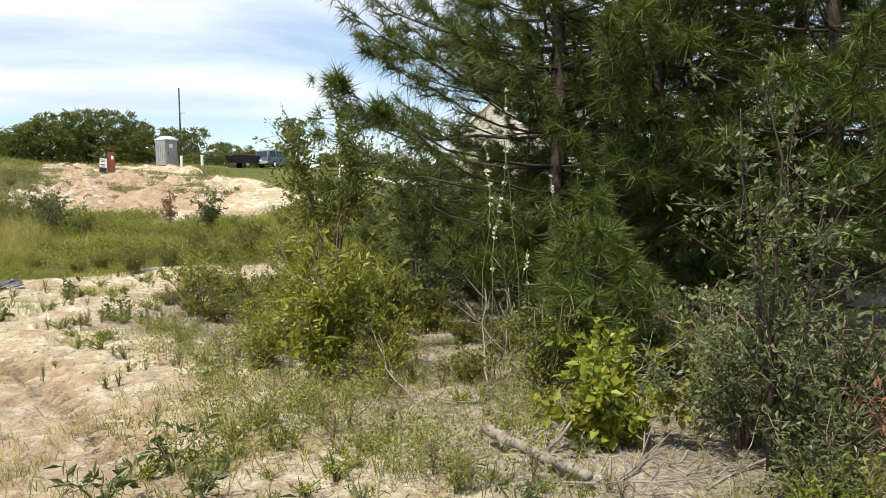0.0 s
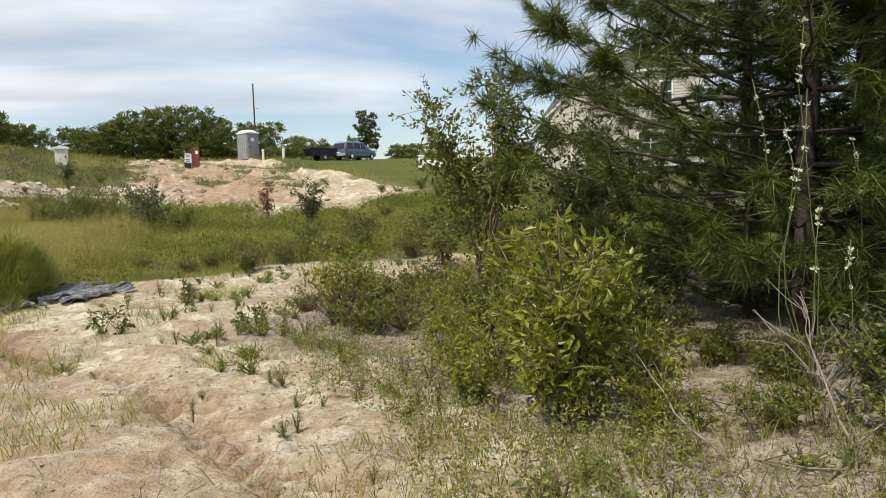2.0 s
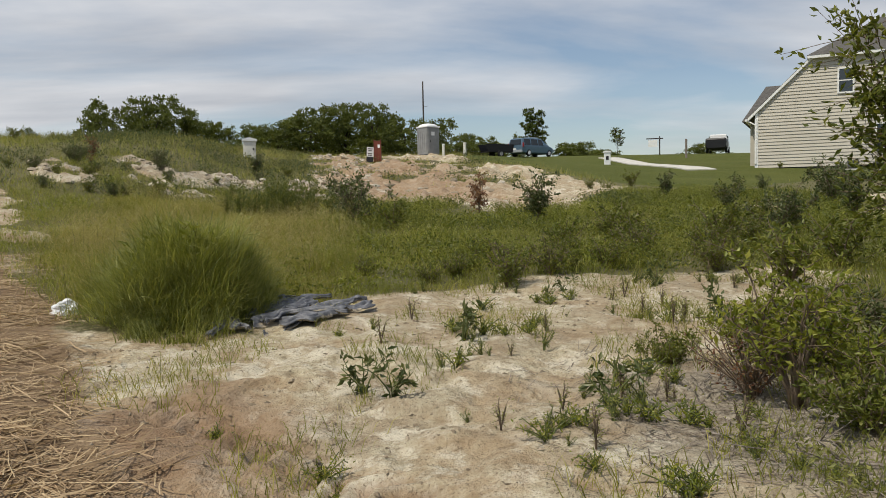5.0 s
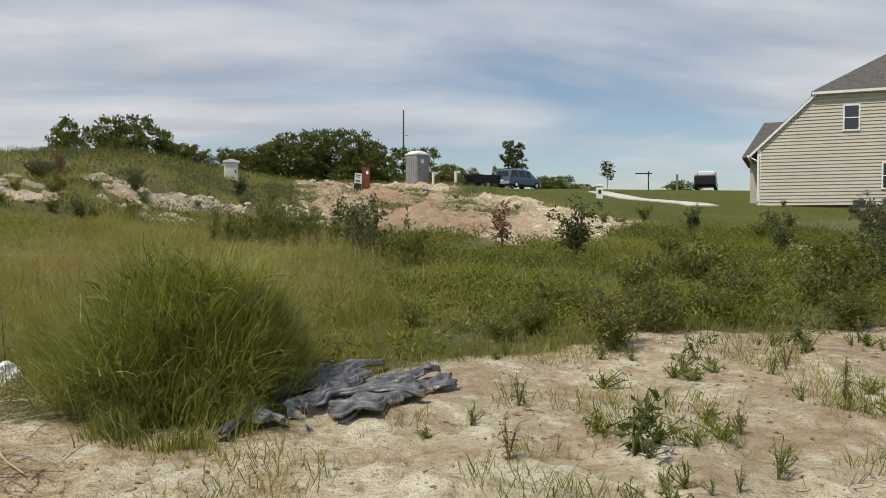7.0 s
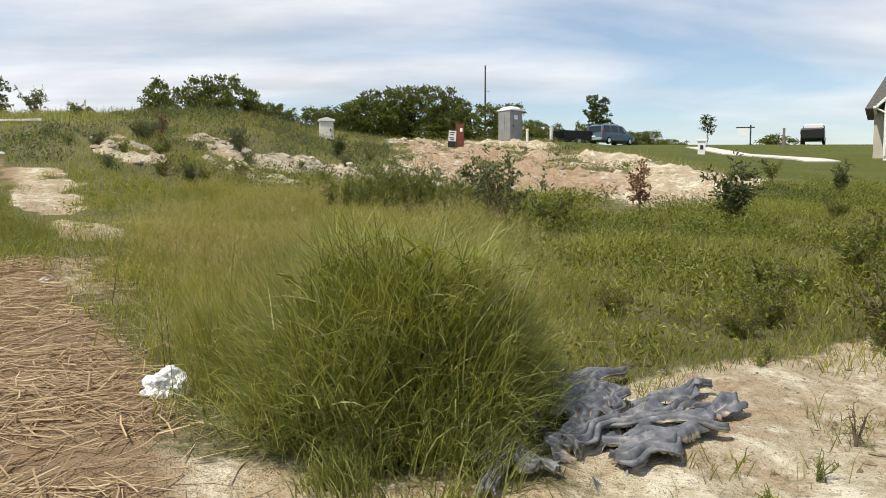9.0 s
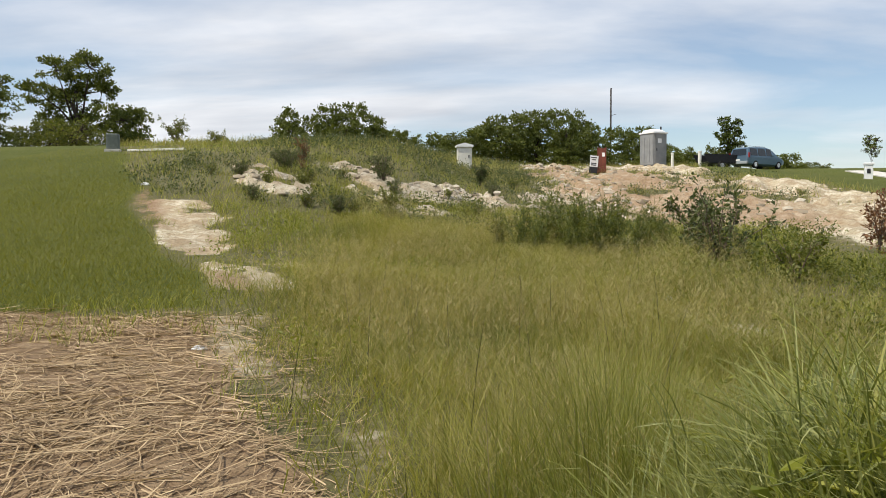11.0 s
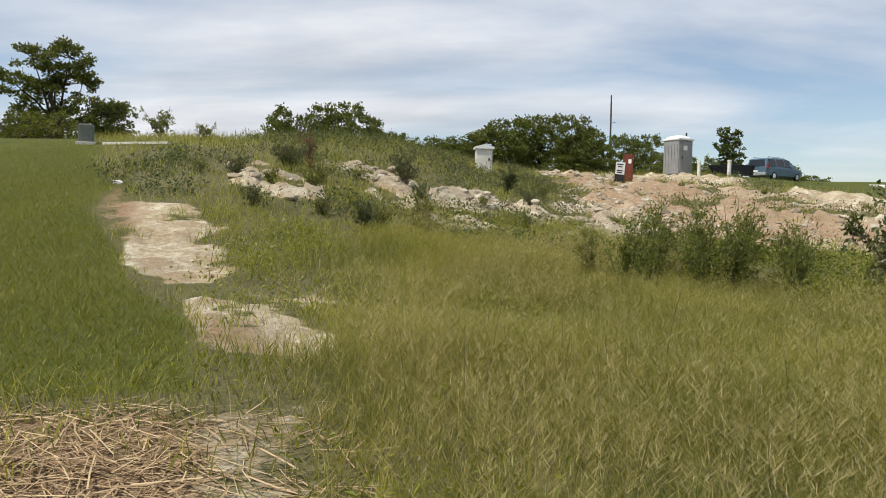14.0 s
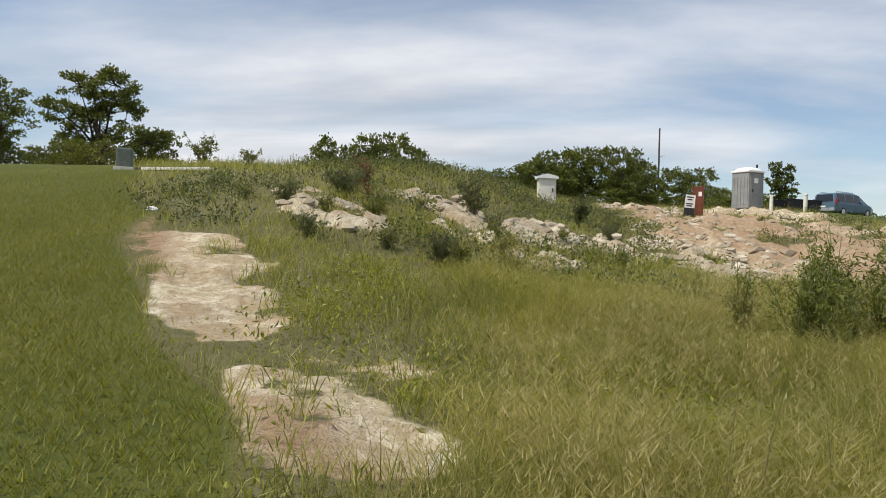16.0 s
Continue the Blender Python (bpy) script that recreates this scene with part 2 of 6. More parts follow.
def fbm(x, y, scale, seed=1, octaves=4):
    s, w = 0.0, 0.0
    for o in range(octaves):
        s = s + vnoise(x, y, scale / 2**o, seed + o * 17) * 0.5**o
        w += 0.5**o
    return s / w


def smooth(t):
    t = np.clip(t, 0, 1)
    return t * t * (3 - 2 * t)


def inside(x, y, poly, soft=0.25):
    """1 inside a polygon, 0 outside, with a soft rim."""
    x, y = np.asarray(x, float), np.asarray(y, float)
    hit, dist = np.zeros(x.shape, bool), np.full(x.shape, 1e9)
    for (x0, y0), (x1, y1) in zip(poly, poly[1:] + poly[:1]):
        cross = ((y0 > y) != (y1 > y)) & (x < (x1 - x0) * (y - y0) / (y1 - y0 + 1e-12) + x0)
        hit ^= cross
        t = np.clip(((x - x0) * (x1 - x0) + (y - y0) * (y1 - y0)) / ((x1 - x0) ** 2 + (y1 - y0) ** 2), 0, 1)
        dist = np.minimum(dist, np.hypot(x - x0 - t * (x1 - x0), y - y0 - t * (y1 - y0)))
    return smooth(0.5 + np.where(hit, dist, -dist) / (2 * soft))


class Geo:
    """Gathers vertices and faces, in bulk, for one mesh."""

    def __init__(self):
        self.v, self.f, self.n = [], [], 0

    def add(self, verts, *faces):
        verts = np.asarray(verts, float).reshape(-1, 3)
        self.v.append(verts)
        for f in faces:
            self.f.append(np.asarray(f, np.int64) + self.n)
        self.n += len(verts)
        return self

    def mesh(self, name, material, smooth_shade=False):
        me = bpy.data.meshes.new(name)
        V = np.concatenate(self.v).astype(np.float32)
        loops = np.concatenate([f.ravel() for f in self.f]).astype(np.int32)
        sizes = np.concatenate([np.full(len(f), f.shape[1]) for f in self.f])
        starts = np.concatenate([[0], np.cumsum(sizes)[:-1]]).astype(np.int32)
        me.vertices.add(len(V))
        me.vertices.foreach_set("co", V.ravel())
        me.loops.add(len(loops))
        me.loops.foreach_set("vertex_index", loops)
        me.polygons.add(len(sizes))
        me.polygons.foreach_set("loop_start", starts)
        me.update(calc_edges=True)
        me.polygons.foreach_set("use_smooth", np.full(len(sizes), smooth_shade))
        me.materials.append(material)
        return me


def tube(geo, pts, radii, sides=6):
    """A tapered, bending stem through pts."""
    pts = np.asarray(pts, float)
    n = len(pts)
    radii = np.broadcast_to(radii, (n,)) if np.ndim(radii) else np.full(n, radii)
    d = np.gradient(pts, axis=0)
    d /= np.linalg.norm(d, axis=1)[:, None] + 1e-9
    ref = np.where(np.abs(d[:, 2:3]) > 0.9, [[1.0, 0, 0]], [[0, 0, 1.0]])
    a = np.cross(d, ref)
    a /= np.linalg.norm(a, axis=1)[:, None] + 1e-9
    b = np.cross(d, a)
    th = np.arange(sides) * 2 * np.pi / sides
    ring = a[:, None] * np.cos(th)[None, :, None] + b[:, None] * np.sin(th)[None, :, None]
    V = pts[:, None] + ring * radii[:, None, None]
    i, j = np.meshgrid(np.arange(n - 1), np.arange(sides), indexing="ij")
    k = (j + 1) % sides
    F = np.stack([i * sides + j, i * sides + k, (i + 1) * sides + k, (i + 1) * sides + j], -1).reshape(-1, 4)
    caps = np.array([[(n - 1) * sides + q for q in range(sides)], list(range(sides))[::-1]])
    geo.add(V, F, caps)


def unit(v):
    return v / (np.linalg.norm(v, axis=-1, keepdims=True) + 1e-9)


def random_units(n, r):
    return unit(r.normal(size=(n, 3)))


def leaves(geo, base, way, length, width, r, fold=0.25):
    """A pointed, folded leaf at each base along way: two faces each side of its midrib."""
    n = len(base)
    length, width = np.broadcast_to(length, (n,))[:, None], np.broadcast_to(width, (n,))[:, None]
    way = unit(way)
    side = unit(np.cross(way, random_units(n, r)))
    up = np.cross(side, way)
    mid_ = base + way * length * 0.45 - up * width * fold
    tip = base + way * length - up * length * 0.12
    V = np.stack([base, mid_ + side * width * 0.5 + up * width * fold * 1.5, tip, mid_ - side * width * 0.5 + up * width * fold * 1.5], 1)
    k = np.arange(n)[:, None] * 4
    geo.add(V, np.concatenate([k + [0, 1, 2], k + [0, 2, 3]]))


def blades(geo, base, height, lean, width, r, bend=0.5, th=None):
    """Grass blades: a tapered strip that bows over, five corners each."""
    n = len(base)
    height, width = np.broadcast_to(height, (n,))[:, None], np.broadcast_to(width, (n,))[:, None]
    th = r.uniform(0, 2 * np.pi, n) if th is None else th
    out = np.stack([np.cos(th), np.sin(th), 0 * th], 1) * np.broadcast_to(lean, (n,))[:, None]
    ph = r.uniform(0, 2 * np.pi, n)
    side = np.stack([np.cos(ph), np.sin(ph), 0 * ph], 1) * width * 0.5
    mid_ = base + np.array([0, 0, 0.58]) * height + out * height * 0.35
    tip = base + np.array([0, 0, 1.0]) * height * (1 - 0.35 * bend * np.broadcast_to(lean, (n,))[:, None]) + out * height * (0.55 + bend)
    V = np.stack([base - side, base + side, mid_ + side * 0.75, mid_ - side * 0.75, tip], 1)
    k = np.arange(n)[:, None] * 5
    geo.add(V, k + [0, 1, 2, 3], k + [3, 2, 4])


def short_blades(geo, base, height, lean, width, r):
    """Short or far grass: one tapered blade, three corners."""
    n = len(base)
    th, ph = r.uniform(0, 2 * np.pi, n), r.uniform(0, 2 * np.pi, n)
    h, w = np.broadcast_to(height, (n,))[:, None], np.broadcast_to(width, (n,))[:, None]
    out = np.stack([np.cos(th) * lean, np.sin(th) * lean, np.ones(n)], 1) * h
    side = np.stack([np.cos(ph), np.sin(ph), 0 * ph], 1) * w * 0.5
    geo.add(np.stack([base - side, base + side, base + out], 1), np.arange(3 * n).reshape(-1, 3))


def box(bm, x0, x1, y0, y1, z0, z1, bevel=0.0):
    r = bmesh.ops.create_cube(bm, size=1.0)
    bmesh.ops.scale(bm, verts=r["verts"], vec=(x1 - x0, y1 - y0, z1 - z0))
    bmesh.ops.translate(bm, verts=r["verts"], vec=((x0 + x1) / 2, (y0 + y1) / 2, (z0 + z1) / 2))
    if bevel:
        edges = list({e for v in r["verts"] for e in v.link_edges})
        bmesh.ops.bevel(bm, geom=edges, offset=bevel, segments=2, profile=0.6, affect="EDGES")
    return bm


def prism(bm, outline, axis, a, b):
    """An outline in the two other axes, drawn out from a to b along axis ('x', 'y' or 'z')."""
    def put(p, q, w):
        return {"x": (w, p, q), "y": (p, w, q), "z": (p, q, w)}[axis]
    lo = [bm.verts.new(put(p, q, a)) for p, q in outline]
    hi = [bm.verts.new(put(p, q, b)) for p, q in outline]
    n = len(outline)
    bm.faces.new(lo[::-1])
    bm.faces.new(hi)
    for i in range(n):
        bm.faces.new((lo[i], lo[(i + 1) % n], hi[(i + 1) % n], hi[i]))
    bmesh.ops.recalc_face_normals(bm, faces=bm.faces)
    return bm


def rod(bm, p, q, r0, r1=None, sides=10):
    p, q = Vector(p), Vector(q)
    m = Matrix.Translation((p + q) / 2) @ (q - p).to_track_quat("Z", "Y").to_matrix().to_4x4()
    bmesh.ops.create_cone(bm, cap_ends=True, segments=sides, radius1=r0, radius2=r0 if r1 is None else r1, depth=(q - p).length, matrix=m)
    return bm


def part(name, bm, material, parent, label=""):
    """Links a bmesh or a ready mesh as one mesh object under a thing or a part."""
    if isinstance(bm, bmesh.types.BMesh):
        me = bpy.data.meshes.new(name)
        bm.to_mesh(me)
        bm.free()
        me.materials.append(material)
    else:
        me = bm
    ob = new(name, me)
    ob.parent = parent
    return tagged(ob, label) if label else ob


def thing(name, m, label, category, group="", kind=""):
    ob = new(name)
    ob.matrix_world = m
    return tagged(ob, label, category, group, kind)


# ---- ground ----
def height_base(x, y):
    x, y = np.asarray(x, float), np.asarray(y, float)
    a = np.interp(y, [-20, 0, 10, 16, 25, 33, 40, 46, 54, 60, 90, 200, 1500], [-0.1, 0, 0, 0.25, 0.85, 1.4, 2.0, 2.8, 3.8, 4.5, 5.8, 6.3, 6.3])
    b = np.interp(y, [-20, 0, 10, 20, 40, 54, 66, 81, 100, 200, 1500], [-0.1, 0, 0.05, 0.35, 1.7, 3.1, 3.9, 5.5, 5.85, 6.3, 6.3])
    l = np.interp(y, [-20, 0, 12, 20, 24, 30, 40, 46, 60, 90, 200, 1500], [-0.2, 0, 0.1, 0.65, 1.15, 2.3, 4.2, 4.9, 5.2, 5.5, 6, 6])
    right, left = smooth((x - 3) / 13), smooth((-5 - x) / 9)
    return a * (1 - right) * (1 - left) + b * right + l * left


LAWN = [(-9.2, 20.9), (-10.2, 22.6), (-11.4, 23.9), (-12.9, 26.0), (-14.1, 28.2), (-14.6, 30.0), (-16.8, 33.0), (-20.5, 38.5), (-26, 46), (-30, 60), (-200, 60), (-200, 20.2), (-14, 20.0), (-10.8, 20.3)]
LAWN_FAR = [(2.6, 60.5), (3.4, 54.0), (6.1, 49.0), (8.2, 41.5), (10.5, 38.2), (19, 43.0), (60, 40), (80, 90), (40, 130), (8, 110), (6, 75)]
STRAW_BED = [(-2.5, 7.6), (-2.8, 9.2), (-3.4, 10.3), (-4.15, 11.6), (-5.2, 13.8), (-5.9, 15.4), (-6.9, 16.9), (-7.9, 18.6), (-8.7, 20.2), (-10.8, 20.4), (-40, 20.3), (-40, -6), (-5.5, -6)]
SAND_YARD = [(-3.0, 9.0), (-4.4, 11.4), (-5.5, 13.6), (-6.0, 14.9), (-5.2, 14.3), (-4.6, 13.9), (-3.7, 14.0), (-3.0, 15.5), (-1.8, 15.9), (-0.1, 16.9), (2.0, 17.3), (3.6, 17.5), (4.2, 16.4), (1.8, 14.6), (0.9, 12.6), (0.8, 10.6), (1.6, 8.9), (3.9, 8.2), (4.4, 6.5), (3.0, 4.2), (2.6, 2.0), (4, -6), (-7, -6), (-4.5, 4.0)]
SAND_A = [(-14.05, 28.1), (-14.05, 28.9), (-12.6, 28.2), (-11.6, 27.4), (-11.8, 26.1), (-10.6, 25.4), (-10.5, 24.3), (-11.2, 23.8), (-12.5, 25.4)]
SAND_B = [(-10.4, 23.15), (-10.2, 23.5), (-9.4, 24.2), (-9.05, 24.0), (-9.25, 23.4), (-9.1, 22.8), (-8.65, 22.5), (-8.55, 22.1), (-8.9, 21.6), (-9.5, 21.6), (-10.1, 22.6)]
SAND_C = [(-5.9, 15.6), (-7.0, 17.6), (-8.0, 18.4), (-8.5, 19.2), (-8.9, 20.3), (-8.2, 20.6), (-7.2, 18.8), (-6.1, 16.6)]
BANK = [(-7.3, 60.0), (2.4, 60.5), (3.2, 53.6), (5.8, 48.4), (7.8, 41.0), (8.0, 38.5), (5.2, 33.5), (3.0, 28.3), (0.6, 28.2), (-0.4, 30.8), (-3.1, 33.2), (-3.8, 35.5), (-5.6, 42.4)]
RUBBLE_A = [(-14.9, 34.8), (-12.9, 33.0), (-11.2, 33.0), (-10.5, 30.9), (-11.6, 29.9), (-13.0, 31.2)]
RUBBLE_B = [(-12.4, 36.4), (-11.2, 36.6), (-9.8, 35.8), (-5.5, 43.0), (-3.6, 38.0), (-3.4, 33.6), (-6.4, 33.0), (-9.0, 30.4), (-10.1, 30.8), (-10.9, 33.4)]
LITTER_BED = [(0.2, 12.4), (-0.8, 11.7), (-1.05, 10.8), (-0.85, 10.0), (0.0, 9.0), (1.2, 7.4), (1.6, 6.2), (0.9, 5.4), (2.0, 3.0), (9, 2), (12, 13), (4, 13.5)]
TRACK = [(0.3, 2.0), (-0.2, 5.5), (-0.45, 6.5), (-1.05, 8.1), (-1.6, 9.6), (-2.4, 10.6), (-3.6, 11.6)]


def masks(x, y):
    wob = (fbm(x, y, 3.2, 5) - 0.5) * 1.5
    wx, wy = x + wob, y + (fbm(x, y, 2.6, 9) - 0.5) * 1.5
    ragged = (fbm(x, y, 0.8, 19, 4) - 0.5) * 1.7
    tufts = 1 - 0.6 * smooth((fbm(x, y, 0.9, 88, 3) - 0.62) / 0.06)
    lawn = np.maximum(inside(x + wob * 0.2, y, LAWN, 0.2), inside(wx, wy, LAWN_FAR, 0.8))
    straw = inside(wx * 0.5 + x * 0.5, wy * 0.4 + y * 0.6, STRAW_BED, 0.45)
    weeds = 0.95 * smooth((fbm(x, y, 1.5, 37, 5) - 0.525) / 0.05)
    spots = smooth((fbm(x, y, 2.0, 77) - 0.57) / 0.06)
    rx, ry = x + ragged * 0.6, y + ragged * 0.8
    rubble = np.maximum(inside(rx, ry, RUBBLE_A, 0.3), inside(rx, ry, RUBBLE_B, 0.35)) * (1 - weeds)
    bank = np.maximum(inside(wx, wy, BANK, 0.5) * (1 - 0.85 * spots * smooth((y - 36) / 8)), rubble)
    sand = np.maximum.reduce([inside(wx, wy, SAND_YARD, 0.5), tufts * inside(x + ragged * 0.35, y + ragged * 0.5, SAND_A, 0.2), tufts * inside(x + ragged * 0.3, y - ragged * 0.4, SAND_B, 0.2), 0.6 * inside(wx, wy, SAND_C, 0.5), bank])
    meadow_bare = inside(x, y, [(6, 20), (11, 22), (18, 34), (12, 36), (6, 29)], 1.0) * smooth((fbm(x, y, 3.0, 55) - 0.62) / 0.05)
    hollow = inside(x + ragged * 0.25, y + ragged * 0.4, [(-4.3, 22.0), (-3.9, 21.6), (-3.2, 20.7), (-2.8, 19.6), (-3.4, 19.9), (-4.0, 20.8)], 0.3)
    sand = np.maximum.reduce([sand, meadow_bare, 0.65 * hollow]) * (1 - lawn)
    strip = inside(x + wob * 0.4, y, [(-19.0, 35.8), (-18.0, 35.2), (-14.5, 29.4), (-12.6, 25.8), (-13.2, 26.3), (-14.4, 27.8), (-15.1, 29.3), (-15.3, 30.2)], 0.35)
    lawn = lawn * (1 - 0.8 * strip)
    sand = np.maximum(sand, strip * 0.5)
    litter = np.maximum(inside(wx, wy, LITTER_BED, 0.6), rubble * (0.35 + 0.5 * fbm(x, y, 1.4, 38)))
    clay = np.clip(1.6 * strip + 0.75 * inside(wx, wy, [(-8, 56), (-4, 59), (0, 55), (2.5, 42), (2, 30), (-3, 33)], 1.5)
                   + 0.45 * inside(wx, wy, [(-3.2, 9), (-2.2, 9.6), (-0.4, 7.6), (0.4, 6), (1.0, 3), (-1, 1.5), (-4, 6)], 0.7)
                   + 0.9 * inside(wx, wy, [(-4.3, 11.2), (-3.4, 12.1), (-2.5, 11.0), (-2.7, 9.8), (-3.4, 10.1)], 0.4) + 0.8 * inside(x, y, [(-10.2, 22.8), (-9.3, 22.6), (-8.9, 21.6), (-9.6, 21.4)], 0.4), 0, 1)
    straw = straw * (1 - 0.9 * lawn)
    return lawn, straw, sand, litter, clay, bank


def track_marks(x, y):
    """How deep a wheel track presses (0 to 1), and its tread bars (-1 to 1)."""
    deep, bars = np.zeros(np.shape(x)), np.zeros(np.shape(x))
    for shift in (0.0, -1.55):
        run = 0.0
        for (x0, y0), (x1, y1) in zip(TRACK, TRACK[1:]):
            x0, x1 = x0 + shift, x1 + shift
            ln = math.hypot(x1 - x0, y1 - y0)
            ux, uy = (x1 - x0) / ln, (y1 - y0) / ln
            a, b = (x - x0) * ux + (y - y0) * uy, (x - x0) * -uy + (y - y0) * ux
            inn = smooth((0.24 - np.abs(b)) / 0.08) * (a >= 0) * (a < ln)
            deep = np.maximum(deep, inn)
            bars = np.where(inn > 0, np.tanh(2.5 * np.sin((a + run + np.abs(b) * 0.8) * 2 * np.pi / 0.22)) * inn, bars)
            run += ln
    fade = smooth((fbm(x, y, 1.6, 27, 3) - 0.26) / 0.16)
    return deep * fade, bars * fade


def height(x, y):
    x, y = np.asarray(x, float), np.asarray(y, float)
    h = height_base(x, y)
    lawn, straw, sand, litter, clay, bank = masks(x, y)
    near = smooth((70 - np.hypot(x, y - 15)) / 30)
    h = h + (fbm(x, y, 2.2, 3) - 0.5) * 0.16 * near * (1 - 0.75 * lawn) + (fbm(x, y, 0.8, 4, 5) - 0.5) * 0.16 * near * sand
    h = h + (np.abs(fbm(x + 0.6 * y, y - 0.3 * x, 0.5, 44, 3) - 0.5) * -0.22 + 0.04) * near * sand * smooth((-8.4 - x) / 0.6)
    # scuffs and footprints in the loose sand
    yard = near * sand * smooth((16 - y) / 3)
    h = h - 0.045 * yard * smooth((fbm(x, y, 0.32, 46, 2) - 0.58) / 0.07) + 0.06 * yard * (fbm(x, y, 0.28, 47, 2) - 0.5)
    rut = fbm(x * 1.0 + y * 0.35, y * 0.5 - x * 0.2, 1.3, 23, 4)
    h = h + bank * (np.abs(rut - 0.5) * -1.0 + 0.12) * 1.0 + bank * (fbm(x, y, 0.9, 24, 4) - 0.5) * 0.5
    h = h + bank * np.abs(fbm(x, y, 0.7, 25, 3) - 0.5) * (0.12 + 0.5 * smooth((-3 - x) / 2))
    deep, bars = track_marks(x, y)
    return h + (0.034 * bars - 0.05 * deep) * (1 - straw)


def build_ground():
    def axis(lo, hi, step, far):
        out, d = [hi], step
        while out[-1] < far:
            d *= 1.13
            out.append(out[-1] + d)
        neg, d = [lo], step
        while neg[-1] > -far:
            d *= 1.13
            neg.append(neg[-1] - d)
        return np.array(neg[::-1] + list(np.arange(lo + step, hi, step)) + out)
    xs, ys = axis(-16, 9, 0.125, 1800), axis(1, 36, 0.125, 1800)
    xs = np.concatenate([xs[xs < -4.4], np.arange(-4.4, 1.6, 0.042), xs[xs > 1.6]])
    ys = np.concatenate([ys[ys < 4.5], np.arange(4.5, 12.5, 0.042), ys[ys > 12.5]])
    ys = np.concatenate([ys[ys < 36], np.arange(36, 62, 0.25), 62 + np.cumsum(0.25 * 1.13 ** np.arange(1, 60))])
    X, Y = np.meshgrid(xs, ys, indexing="xy")
    Z = height(X, Y)
    n, mm = X.shape
    i, j = np.meshgrid(np.arange(n - 1), np.arange(mm - 1), indexing="ij")
    F = np.stack([i * mm + j, i * mm + j + 1, (i + 1) * mm + j + 1, (i + 1) * mm + j], -1).reshape(-1, 4)
    me = Geo().add(np.stack([X, Y, Z], -1), F).mesh("ground", GROUND, True)
    layers = list(masks(X, Y))
    deep, bars = track_marks(X, Y)
    # grooves between tread bars get the dark clay colour as painted shade
    layers[4] = np.maximum(layers[4], 0.95 * deep * smooth(0.35 - bars))
    for name, values in zip(("lawn", "straw", "sand", "litter", "clay"), layers):
        a = me.attributes.new(name, "FLOAT", "POINT")
        a.data.foreach_set("value", values.ravel().astype(np.float32))
    return tagged(new("ground", me), "uneven pale sandy ground with clay bank and mown turf", "ground", kind="structure")


build_ground()


def on_ground(x, y, sink=0.0):
    return float(height(np.array([x]), np.array([y]))[0]) - sink


def at(x, y, rz=0.0, s=1.0, sink=0.02):
    return pose(x, y, on_ground(x, y, sink), 0, 0, rz) @ Matrix.Scale(s, 4)


# ---- house ----
SIDING = plain("vinyl_siding", (0.50, 0.465, 0.395), 0.55, 0, 0.07, 0.8)
SHINGLE = plain("asphalt_shingle", (0.10, 0.095, 0.09), 0.92, 0, 0.3, 5.0, 0.6)
WHITE_TRIM = plain("white_trim", (0.78, 0.78, 0.76), 0.5, 0, 0.05)
CONCRETE = plain("concrete", (0.55, 0.53, 0.49), 0.85, 0, 0.15, 3.0, 0.3)
FOUNDATION = plain("dark_foundation", (0.07, 0.065, 0.06), 0.9, 0, 0.3, 4.0, 0.4)
DARK_PLASTIC = plain("dark_plastic", (0.03, 0.03, 0.033), 0.5, 0, 0.2)
AC_METAL = plain("painted_metal", (0.12, 0.12, 0.115), 0.5, 0.2, 0.2)
RUBBER = plain("rubber", (0.02, 0.02, 0.02), 0.85, 0, 0.2)
CHROME = plain("chrome", (0.62, 0.62, 0.62), 0.25, 1.0, 0.05)


def glass_dark(name, colour, rough=0.08):
    k = Nodes(name)
    return k.base(colour, rough, 0.0, 0.6)


PANE = glass_dark("window_glass", (0.035, 0.045, 0.055))


def window(parent, x, z, w, h, lights=1):
    """A sash window in the wall at local y = 0, facing -y."""
    win = new("window")
    win.parent = parent
    bm = bmesh.new()
    t = 0.09
    box(bm, x - w / 2 - t, x + w / 2 + t, -0.06, 0.05, z + h, z + h + t)
    box(bm, x - w / 2 - t, x + w / 2 + t, -0.08, 0.05, z - t, z)
    box(bm, x - w / 2 - t, x - w / 2, -0.06, 0.05, z, z + h)
    box(bm, x + w / 2, x + w / 2 + t, -0.06, 0.05, z, z + h)
    box(bm, x - w / 2, x + w / 2, -0.05, 0.05, z + h / 2 - 0.03, z + h / 2 + 0.03)
    for i in range(1, lights):
        xx = x - w / 2 + w * i / lights
        box(bm, xx - 0.05, xx + 0.05, -0.055, 0.05, z, z + h)
    part("window_frame", bm, WHITE_TRIM, win)
    for i in range(lights):
        for q in (0, 1):
            bm = bmesh.new()
            box(bm, x - w / 2 + w * i / lights + 0.01, x - w / 2 + w * (i + 1) / lights - 0.01, -0.036, -0.024, z + q * h / 2, z + (q + 1) * h / 2)
            part("pane", bm, PANE, win)
    return win


